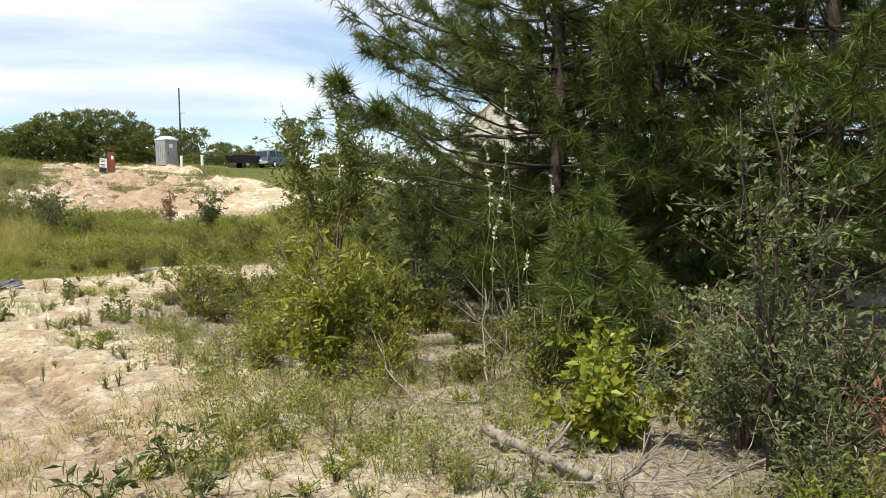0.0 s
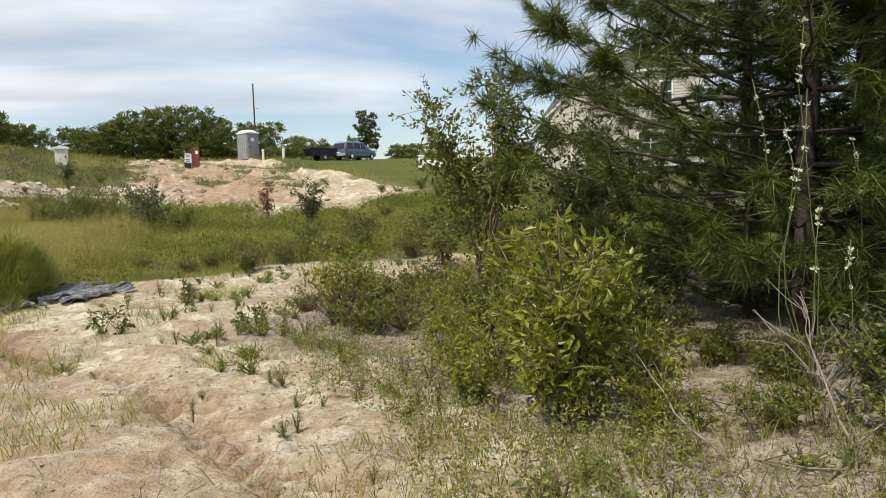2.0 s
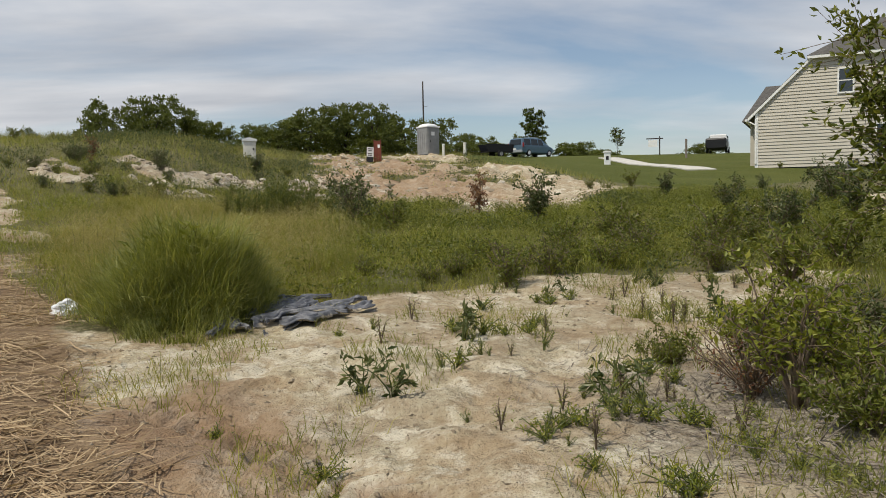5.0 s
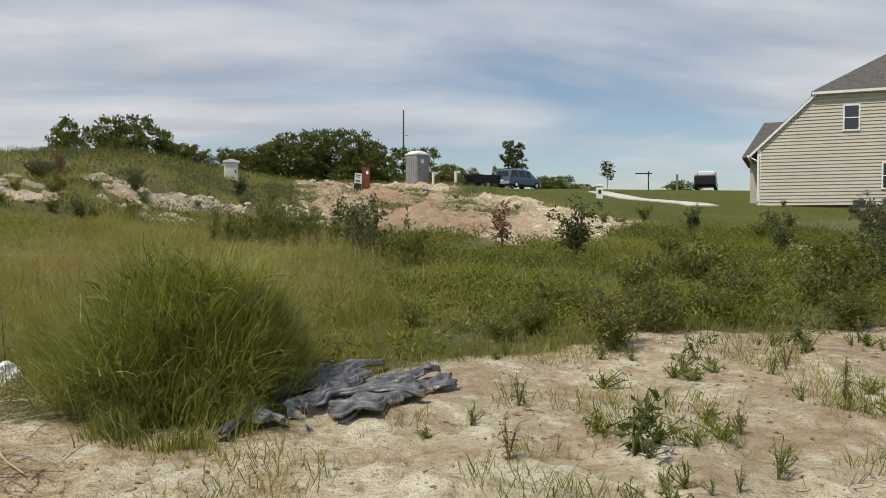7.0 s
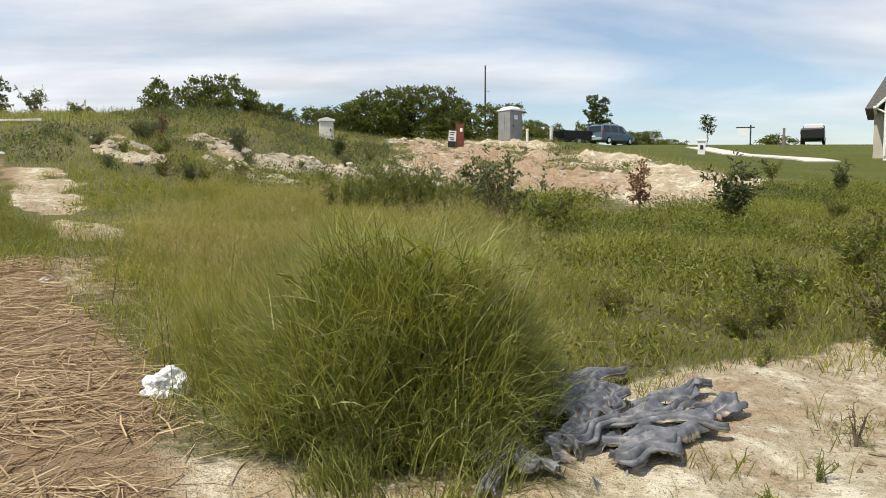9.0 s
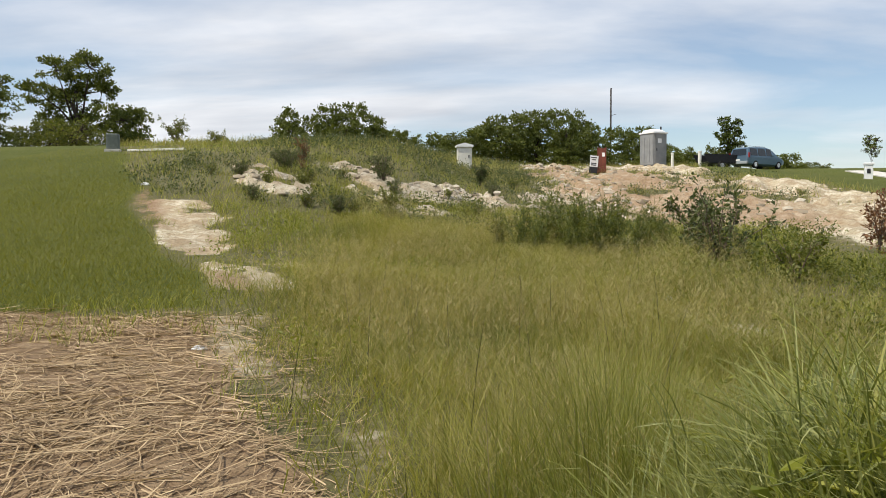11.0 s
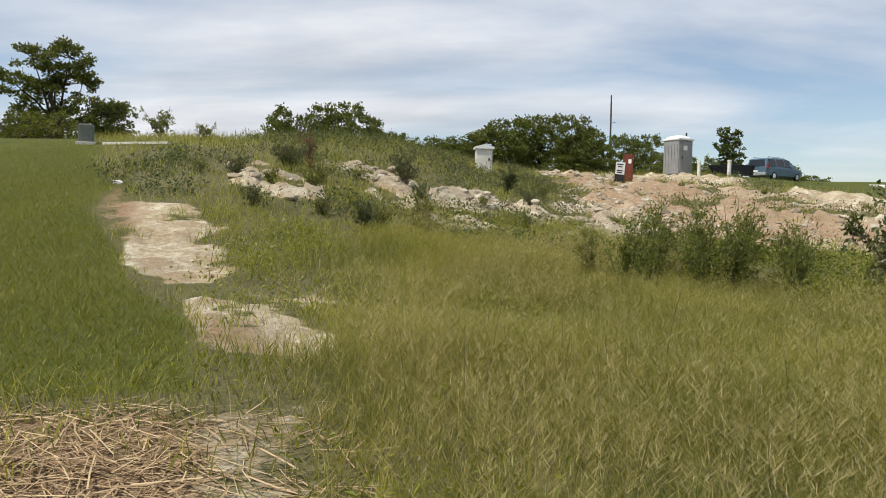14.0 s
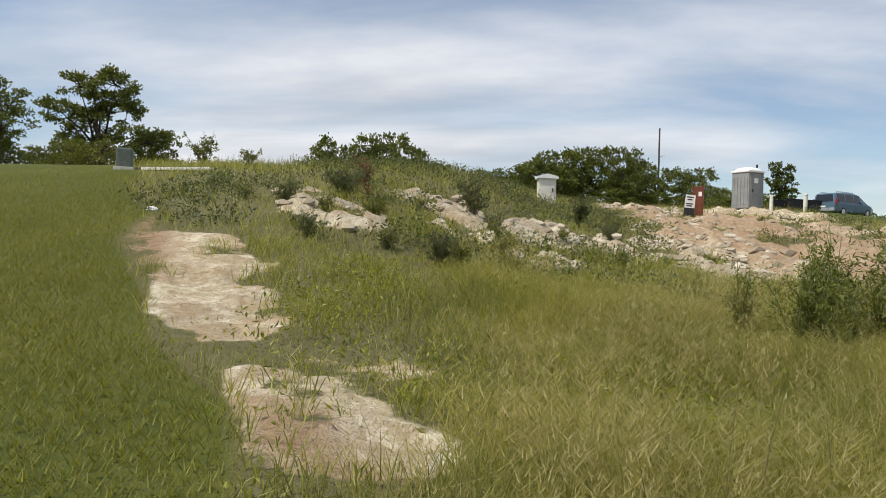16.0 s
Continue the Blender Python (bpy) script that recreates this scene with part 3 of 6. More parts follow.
def build_house():
    hx, hy, hz = 20.7, 53.3, 3.1
    house = thing("house", pose(hx, hy, hz, 0, 0, -30), "two-storey house with beige vinyl siding and grey shingle roof", "house")
    W, D, LOW, UP, K = 10.8, 12.0, 3.3, 6.4, 3.2
    side = [(0, -0.1), (W, -0.1), (W, UP), (K, UP), (0, LOW)]
    bm = bmesh.new()
    prism(bm, side, "y", 0.03, D)
    part("wall", bm, SIDING, house)
    # clapboards lap over one another on the gable side
    g, z, step = Geo(), -0.1, 0.2
    while z < UP - 0.02:
        x0 = 0 if z < LOW else (z - LOW) / (UP - LOW) * K
        x1, z1 = 0 if z + step < LOW else (z + step - LOW) / (UP - LOW) * K, min(z + step, UP)
        g.add([(x0, -0.03, z), (W, -0.03, z), (W, 0.012, z1), (x1, 0.012, z1), (x0, 0.025, z), (W, 0.025, z)], [[0, 1, 2, 3], [4, 5, 1, 0]])
        z += step
    tagged(part("siding", g.mesh("siding", SIDING), SIDING, house), kind="stuff")
    bm = bmesh.new()
    box(bm, 0.02, W - 0.02, 0.04, D - 0.05, -1.4, -0.1)
    part("foundation", bm, FOUNDATION, house)
    # front slope with its overhang, thick enough to show an edge
    bm = bmesh.new()
    s = (UP - LOW) / K
    prism(bm, [(-0.45, LOW - 0.45 * s), (K + 0.05, UP + 0.05 * s), (K + 0.05, UP + 0.05 * s + 0.22), (-0.45, LOW - 0.45 * s + 0.2)], "y", -0.12, D)
    part("roof", bm, SHINGLE, house)
    # main hip roof over the upper storey
    bm = bmesh.new()
    e0, e1, r0, r1, zt = (K - 0.35, -0.35), (W + 0.35, D + 0.35), 3.6, D - 3.6, UP + 2.75
    xm = (K + W) / 2
    lo = [bm.verts.new(p) for p in ((e0[0], e0[1], UP + 0.12), (e1[0], e0[1], UP + 0.12), (e1[0], e1[1], UP + 0.12), (e0[0], e1[1], UP + 0.12))]
    a, b = bm.verts.new((xm, r0, zt)), bm.verts.new((xm, r1, zt))
    for f in ((lo[0], lo[1], a), (lo[1], lo[2], b, a), (lo[2], lo[3], b), (lo[3], lo[0], a, b), lo[::-1]):
        bm.faces.new(f)
    part("hip_roof", bm, SHINGLE, house)
    bm = bmesh.new()
    box(bm, K - 0.32, W + 0.33, -0.33, -0.2, UP - 0.06, UP + 0.12)
    box(bm, K - 0.32, W + 0.33, -0.2, 0.02, UP - 0.06, UP - 0.03)
    part("fascia", bm, WHITE_TRIM, house)
    bm = bmesh.new()
    prism(bm, [(-0.47, LOW - 0.47 * s - 0.02), (K + 0.02, UP + 0.02), (K + 0.02, UP + 0.2), (-0.47, LOW - 0.47 * s + 0.16)], "y", -0.16, -0.125)
    prism(bm, [(-0.42, LOW - 0.42 * s - 0.05), (K, UP - 0.03), (K, UP + 0.0), (-0.42, LOW - 0.42 * s - 0.02)], "y", -0.12, 0.0)
    part("rake_trim", bm, WHITE_TRIM, house)
    bm = bmesh.new()
    box(bm, -0.62, -0.46, -0.3, D, LOW - 0.52 * s, LOW - 0.52 * s + 0.14, 0.02)
    part("gutter", bm, WHITE_TRIM, house)
    bm = bmesh.new()
    box(bm, -0.06, 0.06, -0.1, -0.02, 0.15, LOW - 0.35, 0.01)
    rod(bm, (-0.5, -0.06, LOW - 0.45), (0.0, -0.06, LOW - 0.75), 0.045)
    part("downspout", bm, WHITE_TRIM, house)
    bm = bmesh.new()
    box(bm, -0.05, 0.14, -0.03, 0.035, -0.1, LOW)
    part("corner_board", bm, WHITE_TRIM, house)
    bm = bmesh.new()
    box(bm, W - 0.14, W + 0.02, -0.03, 0.035, -0.1, UP - 0.05)
    part("corner_board", bm, WHITE_TRIM, house)
    # garage wing towards the street
    bm = bmesh.new()
    prism(bm, [(-0.6, 0), (1.5, 0), (1.5, 3.15), (-0.6, 3.15)], "y", 3.5, D - 0.3)
    part("garage_wall", bm, SIDING, house)
    bm = bmesh.new()
    lo = [bm.verts.new(p) for p in ((-1.1, 3.0, 3.1), (3.4, 3.0, 3.1), (3.4, D, 3.1), (-1.1, D, 3.1))]
    a, b = bm.verts.new((0.1, (3.0 + D) / 2, 5.85)), bm.verts.new((3.3, (3.0 + D) / 2, 5.85))
    for f in ((lo[0], lo[1], b, a), (lo[1], lo[2], b), (lo[2], lo[3], a, b), (lo[3], lo[0], a), lo[::-1]):
        bm.faces.new(f)
    part("garage_roof", bm, SHINGLE, house)
    window(house, 4.95, 4.25, 0.72, 1.35)
    window(house, 8.45, 4.25, 0.72, 1.35)
    window(house, 7.4, 0.85, 1.62, 1.38, 2)
    bm = bmesh.new()
    rod(bm, (8.6, 6, UP + 2.2), (8.6, 6, UP + 3.5), 0.05)
    part("vent_pipe", bm, WHITE_TRIM, house)
    m = house.matrix_world
    for x, w, h in ((5.35, 0.6, 0.55), (6.9, 0.78, 0.68)):
        ac = thing("air_conditioner", m @ pose(x, -0.9, on_ground(*(m @ Vector((x, -0.9, 0))).xy) - hz), "dark metal air conditioner unit beside the house wall", "air conditioner", "air conditioners beside the house")
        bm = bmesh.new()
        box(bm, -w / 2, w / 2, -w / 2, w / 2, 0.06, h, 0.02)
        part("casing", bm, AC_METAL, ac)
        bm = bmesh.new()
        for i in range(7):
            box(bm, -w / 2 + 0.04, w / 2 - 0.04, -w / 2 - 0.012, -w / 2 + 0.002, 0.11 + i * (h - 0.16) / 7, 0.13 + i * (h - 0.16) / 7)
        part("grille", bm, DARK_PLASTIC, ac)
        bm = bmesh.new()
        bmesh.ops.create_cone(bm, cap_ends=True, segments=20, radius1=w * 0.38, radius2=w * 0.36, depth=0.03, matrix=Matrix.Translation((0, 0, h + 0.012)))
        part("fan_guard", bm, DARK_PLASTIC, ac)
        bm = bmesh.new()
        box(bm, -w / 2 - 0.1, w / 2 + 0.1, -w / 2 - 0.1, w / 2 + 0.1, -0.3, 0.06)
        part("pad", bm, CONCRETE, ac)


build_house()


def build_driveway():
    """A concrete drive that lies on the turf, running from the street to the garage."""
    line = [(17.6, 75.5), (17.4, 67.0), (17.1, 59.5), (16.7, 52.0)]
    g, n = Geo(), 24
    pts = np.array([np.interp(np.linspace(0, 3, n), range(4), [p[k] for p in line]) for k in (0, 1)]).T
    d = np.gradient(pts, axis=0)
    nrm = unit(np.stack([d[:, 1], -d[:, 0]], 1)) * 0.9
    V = []
    for p, q in zip(pts, nrm):
        z = max(on_ground(*(p + q)), on_ground(*(p - q)), on_ground(*p)) + 0.07
        V += [(*(p - q), z), (*(p + q), z), (*(p + q), z - 0.5), (*(p - q), z - 0.5)]
    F = []
    for i in range(n - 1):
        a, b = i * 4, i * 4 + 4
        F += [(a, a + 1, b + 1, b), (a + 1, a + 2, b + 2, b + 1), (a + 3, a, b, b + 3)]
    F += [(0, 3, 2, 1), (4 * n - 4, 4 * n - 3, 4 * n - 2, 4 * n - 1)]
    tagged(new("driveway", g.add(V, F).mesh("driveway", CONCRETE)), "pale concrete driveway crossing the mown lawn", "driveway", kind="structure")


build_driveway()

# ---- things on the site ----
TOILET_GREY = plain("grey_plastic", (0.25, 0.255, 0.26), 0.55, 0, 0.15, 2.0)
TOILET_ROOF = plain("white_plastic", (0.80, 0.81, 0.82), 0.45, 0, 0.04)
LABEL_WHITE = plain("white_label", (0.8, 0.8, 0.8), 0.5, 0, 0.03)
INK = plain("dark_ink", (0.03, 0.03, 0.035), 0.6, 0, 0.1)
RED_BOARD = plain("red_plastic", (0.16, 0.045, 0.028), 0.6, 0, 0.3, 3.0)
PVC = plain("pvc_pipe", (0.72, 0.71, 0.66), 0.5, 0, 0.1)
PAINTED_BOX = plain("painted_box", (0.70, 0.68, 0.62), 0.6, 0, 0.12, 4.0)
POLE_STEEL = plain("pole_wood", (0.045, 0.04, 0.038), 0.85, 0, 0.3)


def build_toilet():
    t = thing("portable_toilet", at(0.55, 60.2, -52, sink=0.08), "grey plastic portable toilet with white domed roof", "portable toilet")
    bm = bmesh.new()
    box(bm, -0.56, 0.56, -0.56, 0.56, -0.25, 0.12, 0.03)
    part("skid", bm, DARK_PLASTIC, t)
    bm = bmesh.new()
    box(bm, -0.55, 0.55, -0.55, 0.55, 0.12, 2.02, 0.05)
    cabin = part("cabin", bm, TOILET_GREY, t)
    for i in range(5):
        x = -0.42 + 0.21 * i
        for a in ((x - 0.05, x + 0.05, -0.575, -0.54), (0.54, 0.575, x - 0.05, x + 0.05), (-0.575, -0.54, x - 0.05, x + 0.05)):
            bm = bmesh.new()
            box(bm, *a, 0.3, 1.75, 0.012)
            part("rib", bm, TOILET_GREY, cabin)
    bm = bmesh.new()
    box(bm, -0.6, 0.6, -0.6, 0.6, 1.98, 2.08, 0.03)
    r = bmesh.ops.create_uvsphere(bm, u_segments=20, v_segments=10, radius=0.6)
    for v in r["verts"]:
        n = max(abs(v.co.x), abs(v.co.y), 1e-6) / max(math.hypot(v.co.x, v.co.y), 1e-6)
        v.co.x, v.co.y, v.co.z = v.co.x * (2 - n) * 0.95, v.co.y * (2 - n) * 0.95, 2.06 + max(v.co.z, 0) * 0.38
    part("roof", bm, TOILET_ROOF, t)
    bm = bmesh.new()
    rod(bm, (0.3, 0.3, 2.1), (0.3, 0.3, 2.42), 0.05)
    part("vent_pipe", bm, DARK_PLASTIC, t)
    bm = bmesh.new()
    box(bm, 0.572, 0.59, -0.4, 0.4, 0.2, 1.9, 0.006)
    door = part("door", bm, TOILET_GREY, t)
    bm = bmesh.new()
    box(bm, 0.588, 0.62, -0.34, -0.28, 0.95, 1.1, 0.01)
    part("handle", bm, DARK_PLASTIC, door)
    bm = bmesh.new()
    box(bm, 0.592, 0.597, -0.22, 0.08, 1.42, 1.68)
    part("label_plate", bm, LABEL_WHITE, door, "white rectangular label plate")


build_toilet()


def post(name, x, y, h, r, material, label, category, tilt=0.0, cap=True):
    t = thing(name, at(x, y) @ pose(0, 0, 0, tilt, 0, 0), label, category)
    bm = bmesh.new()
    rod(bm, (0, 0, -0.3), (0, 0, h), r, r * 0.97, 14)
    part("pipe", bm, material, t)
    if cap:
        bm = bmesh.new()
        rod(bm, (0, 0, h - 0.06), (0, 0, h + 0.02), r * 1.2, r * 1.1, 14)
        part("cap", bm, material, t)


post("standpipe", 1.55, 59.4, 0.82, 0.085, PVC, "white plastic standpipe beside the portable toilet", "pipe")
post("standpipe", 2.95, 58.6, 0.95, 0.10, PVC, "white plastic standpipe with cap on the bank", "pipe", 2)


def build_meter_box():
    t = thing("utility_box", at(-9.2, 46.2, 12, 1.25), "weathered white utility box on the weedy bank", "utility box")
    bm = bmesh.new()
    box(bm, -0.25, 0.25, -0.2, 0.2, -0.2, 0.72, 0.015)
    part("cabinet", bm, PAINTED_BOX, t)
    bm = bmesh.new()
    prism(bm, [(-0.3, 0.72), (0.3, 0.72), (0.3, 0.78), (0.0, 0.86), (-0.3, 0.78)], "y", -0.26, 0.26)
    part("lid", bm, TOILET_ROOF, t)
    bm = bmesh.new()
    box(bm, -0.2, 0.2, -0.215, -0.2, 0.06, 0.66, 0.006)
    door = part("door", bm, PAINTED_BOX, t)
    bm = bmesh.new()
    box(bm, 0.12, 0.16, -0.24, -0.212, 0.34, 0.44, 0.005)
    part("latch", bm, DARK_PLASTIC, door)


build_meter_box()


def build_signs():
    t = thing("notice_board", at(-3.0, 53.6, -14), "red plastic notice board standing on the bank", "notice board")
    bm = bmesh.new()
    box(bm, -0.08, 0.36, 0.0, 0.05, 0.12, 1.38, 0.01)
    part("panel", bm, RED_BOARD, t)
    for x in (-0.06, 0.34):
        bm = bmesh.new()
        box(bm, x - 0.03, x + 0.03, -0.02, 0.07, -0.3, 1.44, 0.005)
        part("leg", bm, RED_BOARD, t)
    bm = bmesh.new()
    box(bm, 0.16, 0.3, -0.02, -0.004, 0.95, 1.15)
    part("paper", bm, LABEL_WHITE, t)
    t = thing("yard_sign", at(-3.35, 53.0, -14) @ pose(0, 0, 0, 8, 6, 0), "white and dark yard sign leaning before a red board", "sign")
    bm = bmesh.new()
    box(bm, -0.2, 0.22, 0, 0.02, 0.48, 1.05)
    panel = part("panel", bm, LABEL_WHITE, t)
    bm = bmesh.new()
    box(bm, -0.2, 0.22, -0.002, 0.021, 0.16, 0.48)
    part("lower_panel", bm, INK, t)
    for z, w in ((0.95, 0.3), (0.84, 0.2), (0.66, 0.28), (0.57, 0.24)):
        bm = bmesh.new()
        box(bm, -w / 2, w / 2, -0.008, -0.003, z - 0.025, z + 0.025)
        part("text_bar", bm, INK, panel)
    for x in (-0.16, 0.18):
        bm = bmesh.new()
        rod(bm, (x, 0.01, -0.3), (x, 0.01, 0.5), 0.008)
        part("stake", bm, DARK_PLASTIC, t)


build_signs()


def utility_pole(x, y, h, r, label):
    t = thing("utility_pole", at(x, y), label, "utility pole")
    g = Geo()
    tube(g, [(0, 0, -0.5), (0.01, 0, h * 0.5), (0, 0.02, h)], [r, r * 0.85, r * 0.7], 10)
    part("pole", g.mesh("pole", POLE_STEEL, True), POLE_STEEL, t)
    bm = bmesh.new()
    rod(bm, (0, 0, h * 0.72), (0.8, 0, h * 0.735), 0.03)
    part("bracket", bm, POLE_STEEL, t)


utility_pole(3.4, 137, 15.4, 0.17, "tall dark wooden utility pole beyond the trees")

VAN_PAINT = plain("blue_car_paint", (0.12, 0.19, 0.26), 0.28, 0.35, 0.06)
BLACK_PAINT = plain("black_paint", (0.018, 0.018, 0.02), 0.4, 0.1, 0.2)
WHITE_PAINT = plain("white_car_paint", (0.75, 0.75, 0.74), 0.35, 0, 0.04)
CAR_GLASS = glass_dark("car_glass", (0.015, 0.02, 0.022), 0.06)
RED_LENS = plain("red_lens", (0.35, 0.02, 0.015), 0.25, 0, 0.05)


def add_wheels(car, xs, half, r=0.33):
    for x in xs:
        for s in (-1, 1):
            bm = bmesh.new()
            rod(bm, (x, s * (half - 0.21), r), (x, s * half, r), r, r, 24)
            bmesh.ops.bevel(bm, geom=[e for e in bm.edges if len(e.link_faces) == 2 and any(len(f.verts) > 4 for f in e.link_faces)], offset=0.035, segments=2, affect="EDGES")
            wheel = part("wheel", bm, RUBBER, car)
            bm = bmesh.new()
            rod(bm, (x, s * (half - 0.05), r), (x, s * (half + 0.006), r), r * 0.64, r * 0.58, 18)
            part("rim", bm, CHROME, wheel)


def loft_car(car, rings, material, name="body"):
    """A body lofted through cross-sections: (x, half width at sill, at belt, at roof, z sill, belt, roof)."""
    g, n = Geo(), 0
    V = []
    for x, ws, wb, wr, zs, zb, zr in rings:
        half = [(ws * 0.85, zs), (ws, zs + 0.12), (wb, zb - 0.1), (wb * 0.985, zb), (wr * 1.02, zr - 0.07), (wr * 0.88, zr)]
        V += [(x, y, z) for y, z in half] + [(x, -y, z) for y, z in half[::-1]]
    k = 12
    F = [(i * k + j, i * k + (j + 1) % k, (i + 1) * k + (j + 1) % k, (i + 1) * k + j) for i in range(len(rings) - 1) for j in range(k)]
    F6 = [[j for j in range(k)][::-1], [(len(rings) - 1) * k + j for j in range(k)]]
    g.add(V, F, F6)
    return part(name, g.mesh(name, material, False), material, car)


def minivan(name, m, paint, label):
    car = thing(name, m, label, "minivan")
    loft_car(car, [(-2.40, 0.82, 0.86, 0.68, 0.42, 0.98, 1.04), (-2.27, 0.88, 0.91, 0.74, 0.30, 1.0, 1.62), (-2.0, 0.92, 0.95, 0.74, 0.24, 1.0, 1.70), (-1.2, 0.93, 0.96, 0.76, 0.24, 0.99, 1.76), (0.0, 0.93, 0.96, 0.76, 0.24, 0.98, 1.75),
                   (0.6, 0.93, 0.96, 0.73, 0.24, 0.98, 1.66), (1.45, 0.93, 0.95, 0.78, 0.24, 0.98, 1.12), (2.0, 0.90, 0.92, 0.78, 0.26, 0.84, 0.95), (2.38, 0.78, 0.80, 0.70, 0.34, 0.68, 0.76)], paint)
    # glass, set slightly proud of the body
    for s in (-1, 1):
        for a, b in ((-2.1, -1.25), (-1.15, -0.2), (-0.1, 0.62)):
            g = Geo()
            q = [(a, s * 0.955, 1.03), (b, s * 0.955, 1.03), (b - (0.12 if b > 0.5 else 0), s * 0.795, 1.60), (a + 0.05, s * 0.795, 1.62)]
            q2 = [(x, y - s * 0.03, z) for x, y, z in q]
            g.add(q + q2, [[0, 1, 2, 3], [4, 5, 6, 7], [0, 1, 5, 4], [1, 2, 6, 5], [2, 3, 7, 6], [3, 0, 4, 7]])
            part("side_window", g.mesh("side_window", CAR_GLASS), CAR_GLASS, car)
        bm = bmesh.new()
        box(bm, -2.36, -2.22, s * 0.9 - 0.05, s * 0.9 + 0.05, 0.85, 1.25, 0.02)
        part("tail_light", bm, RED_LENS, car)
        bm = bmesh.new()
        rod(bm, (-1.9, s * 0.62, 1.80), (0.1, s * 0.62, 1.79), 0.02)
        for x in (-1.85, 0.05):
            rod(bm, (x, s * 0.62, 1.68), (x, s * 0.62, 1.8), 0.02)
        part("roof_rail", bm, CHROME, car)
        bm = bmesh.new()
        box(bm, 0.6, 0.78, s * 1.0 - 0.08, s * 1.0 + 0.08, 1.0, 1.14, 0.03)
        part("mirror", bm, paint, car)
    g = Geo()
    g.add([(-2.425, 0.70, 1.06), (-2.425, -0.70, 1.06), (-2.31, -0.62, 1.57), (-2.31, 0.62, 1.57), (-2.38, 0.70, 1.06), (-2.38, -0.70, 1.06), (-2.26, -0.62, 1.57), (-2.26, 0.62, 1.57)],
          [[0, 1, 2, 3], [4, 5, 6, 7], [0, 1, 5, 4], [1, 2, 6, 5], [2, 3, 7, 6], [3, 0, 4, 7]])
    part("rear_window", g.mesh("rear_window", CAR_GLASS), CAR_GLASS, car)
    g = Geo()
    g.add([(1.47, 0.78, 1.1), (1.47, -0.78, 1.1), (0.68, -0.68, 1.64), (0.68, 0.68, 1.64), (1.42, 0.78, 1.08), (1.42, -0.78, 1.08), (0.64, -0.68, 1.61), (0.64, 0.68, 1.61)],
          [[0, 1, 2, 3], [4, 5, 6, 7], [0, 1, 5, 4], [1, 2, 6, 5], [2, 3, 7, 6], [3, 0, 4, 7]])
    part("windscreen", g.mesh("windscreen", CAR_GLASS), CAR_GLASS, car)
    bm = bmesh.new()
    box(bm, -2.5, -2.3, -0.86, 0.86, 0.34, 0.58, 0.05)
    part("rear_bumper", bm, plain("silver_bumper", (0.30, 0.33, 0.36), 0.5), car)
    bm = bmesh.new()
    box(bm, -2.512, -2.5, -0.2, 0.2, 0.62, 0.74)
    part("plate", bm, LABEL_WHITE, car)
    add_wheels(car, (-1.5, 1.5), 0.95)
    return car


minivan("minivan", at(11.4, 79.9, 40, sink=0.0), VAN_PAINT, "blue minivan parked on the grass beside a trailer")


def build_trailer():
    t = thing("utility_trailer", at(8.0, 78.8, 20, sink=0.0), "low black utility trailer hitched behind the minivan", "trailer")
    bm = bmesh.new()
    box(bm, -1.5, 1.2, -0.8, 0.8, 0.48, 0.56)
    part("deck", bm, BLACK_PAINT, t)
    for s in (-1, 1):
        bm = bmesh.new()
        prism(bm, [(-1.75, 1.25), (1.2, 1.2), (1.2, 0.56), (-1.4, 0.56)], "y", s * 0.8 - 0.02, s * 0.8 + 0.02)
        part("side_wall", bm, BLACK_PAINT, t)
    bm = bmesh.new()
    box(bm, 1.17, 1.21, -0.8, 0.8, 0.56, 1.2)
    part("front_wall", bm, BLACK_PAINT, t)
    bm = bmesh.new()
    rod(bm, (1.2, 0.5, 0.5), (2.2, 0, 0.48), 0.04)
    rod(bm, (1.2, -0.5, 0.5), (2.2, 0, 0.48), 0.04)
    rod(bm, (2.1, 0, -0.02), (2.1, 0, 0.5), 0.03)
    part("drawbar", bm, BLACK_PAINT, t)
    add_wheels(t, (-0.2,), 1.02, 0.32)


build_trailer()


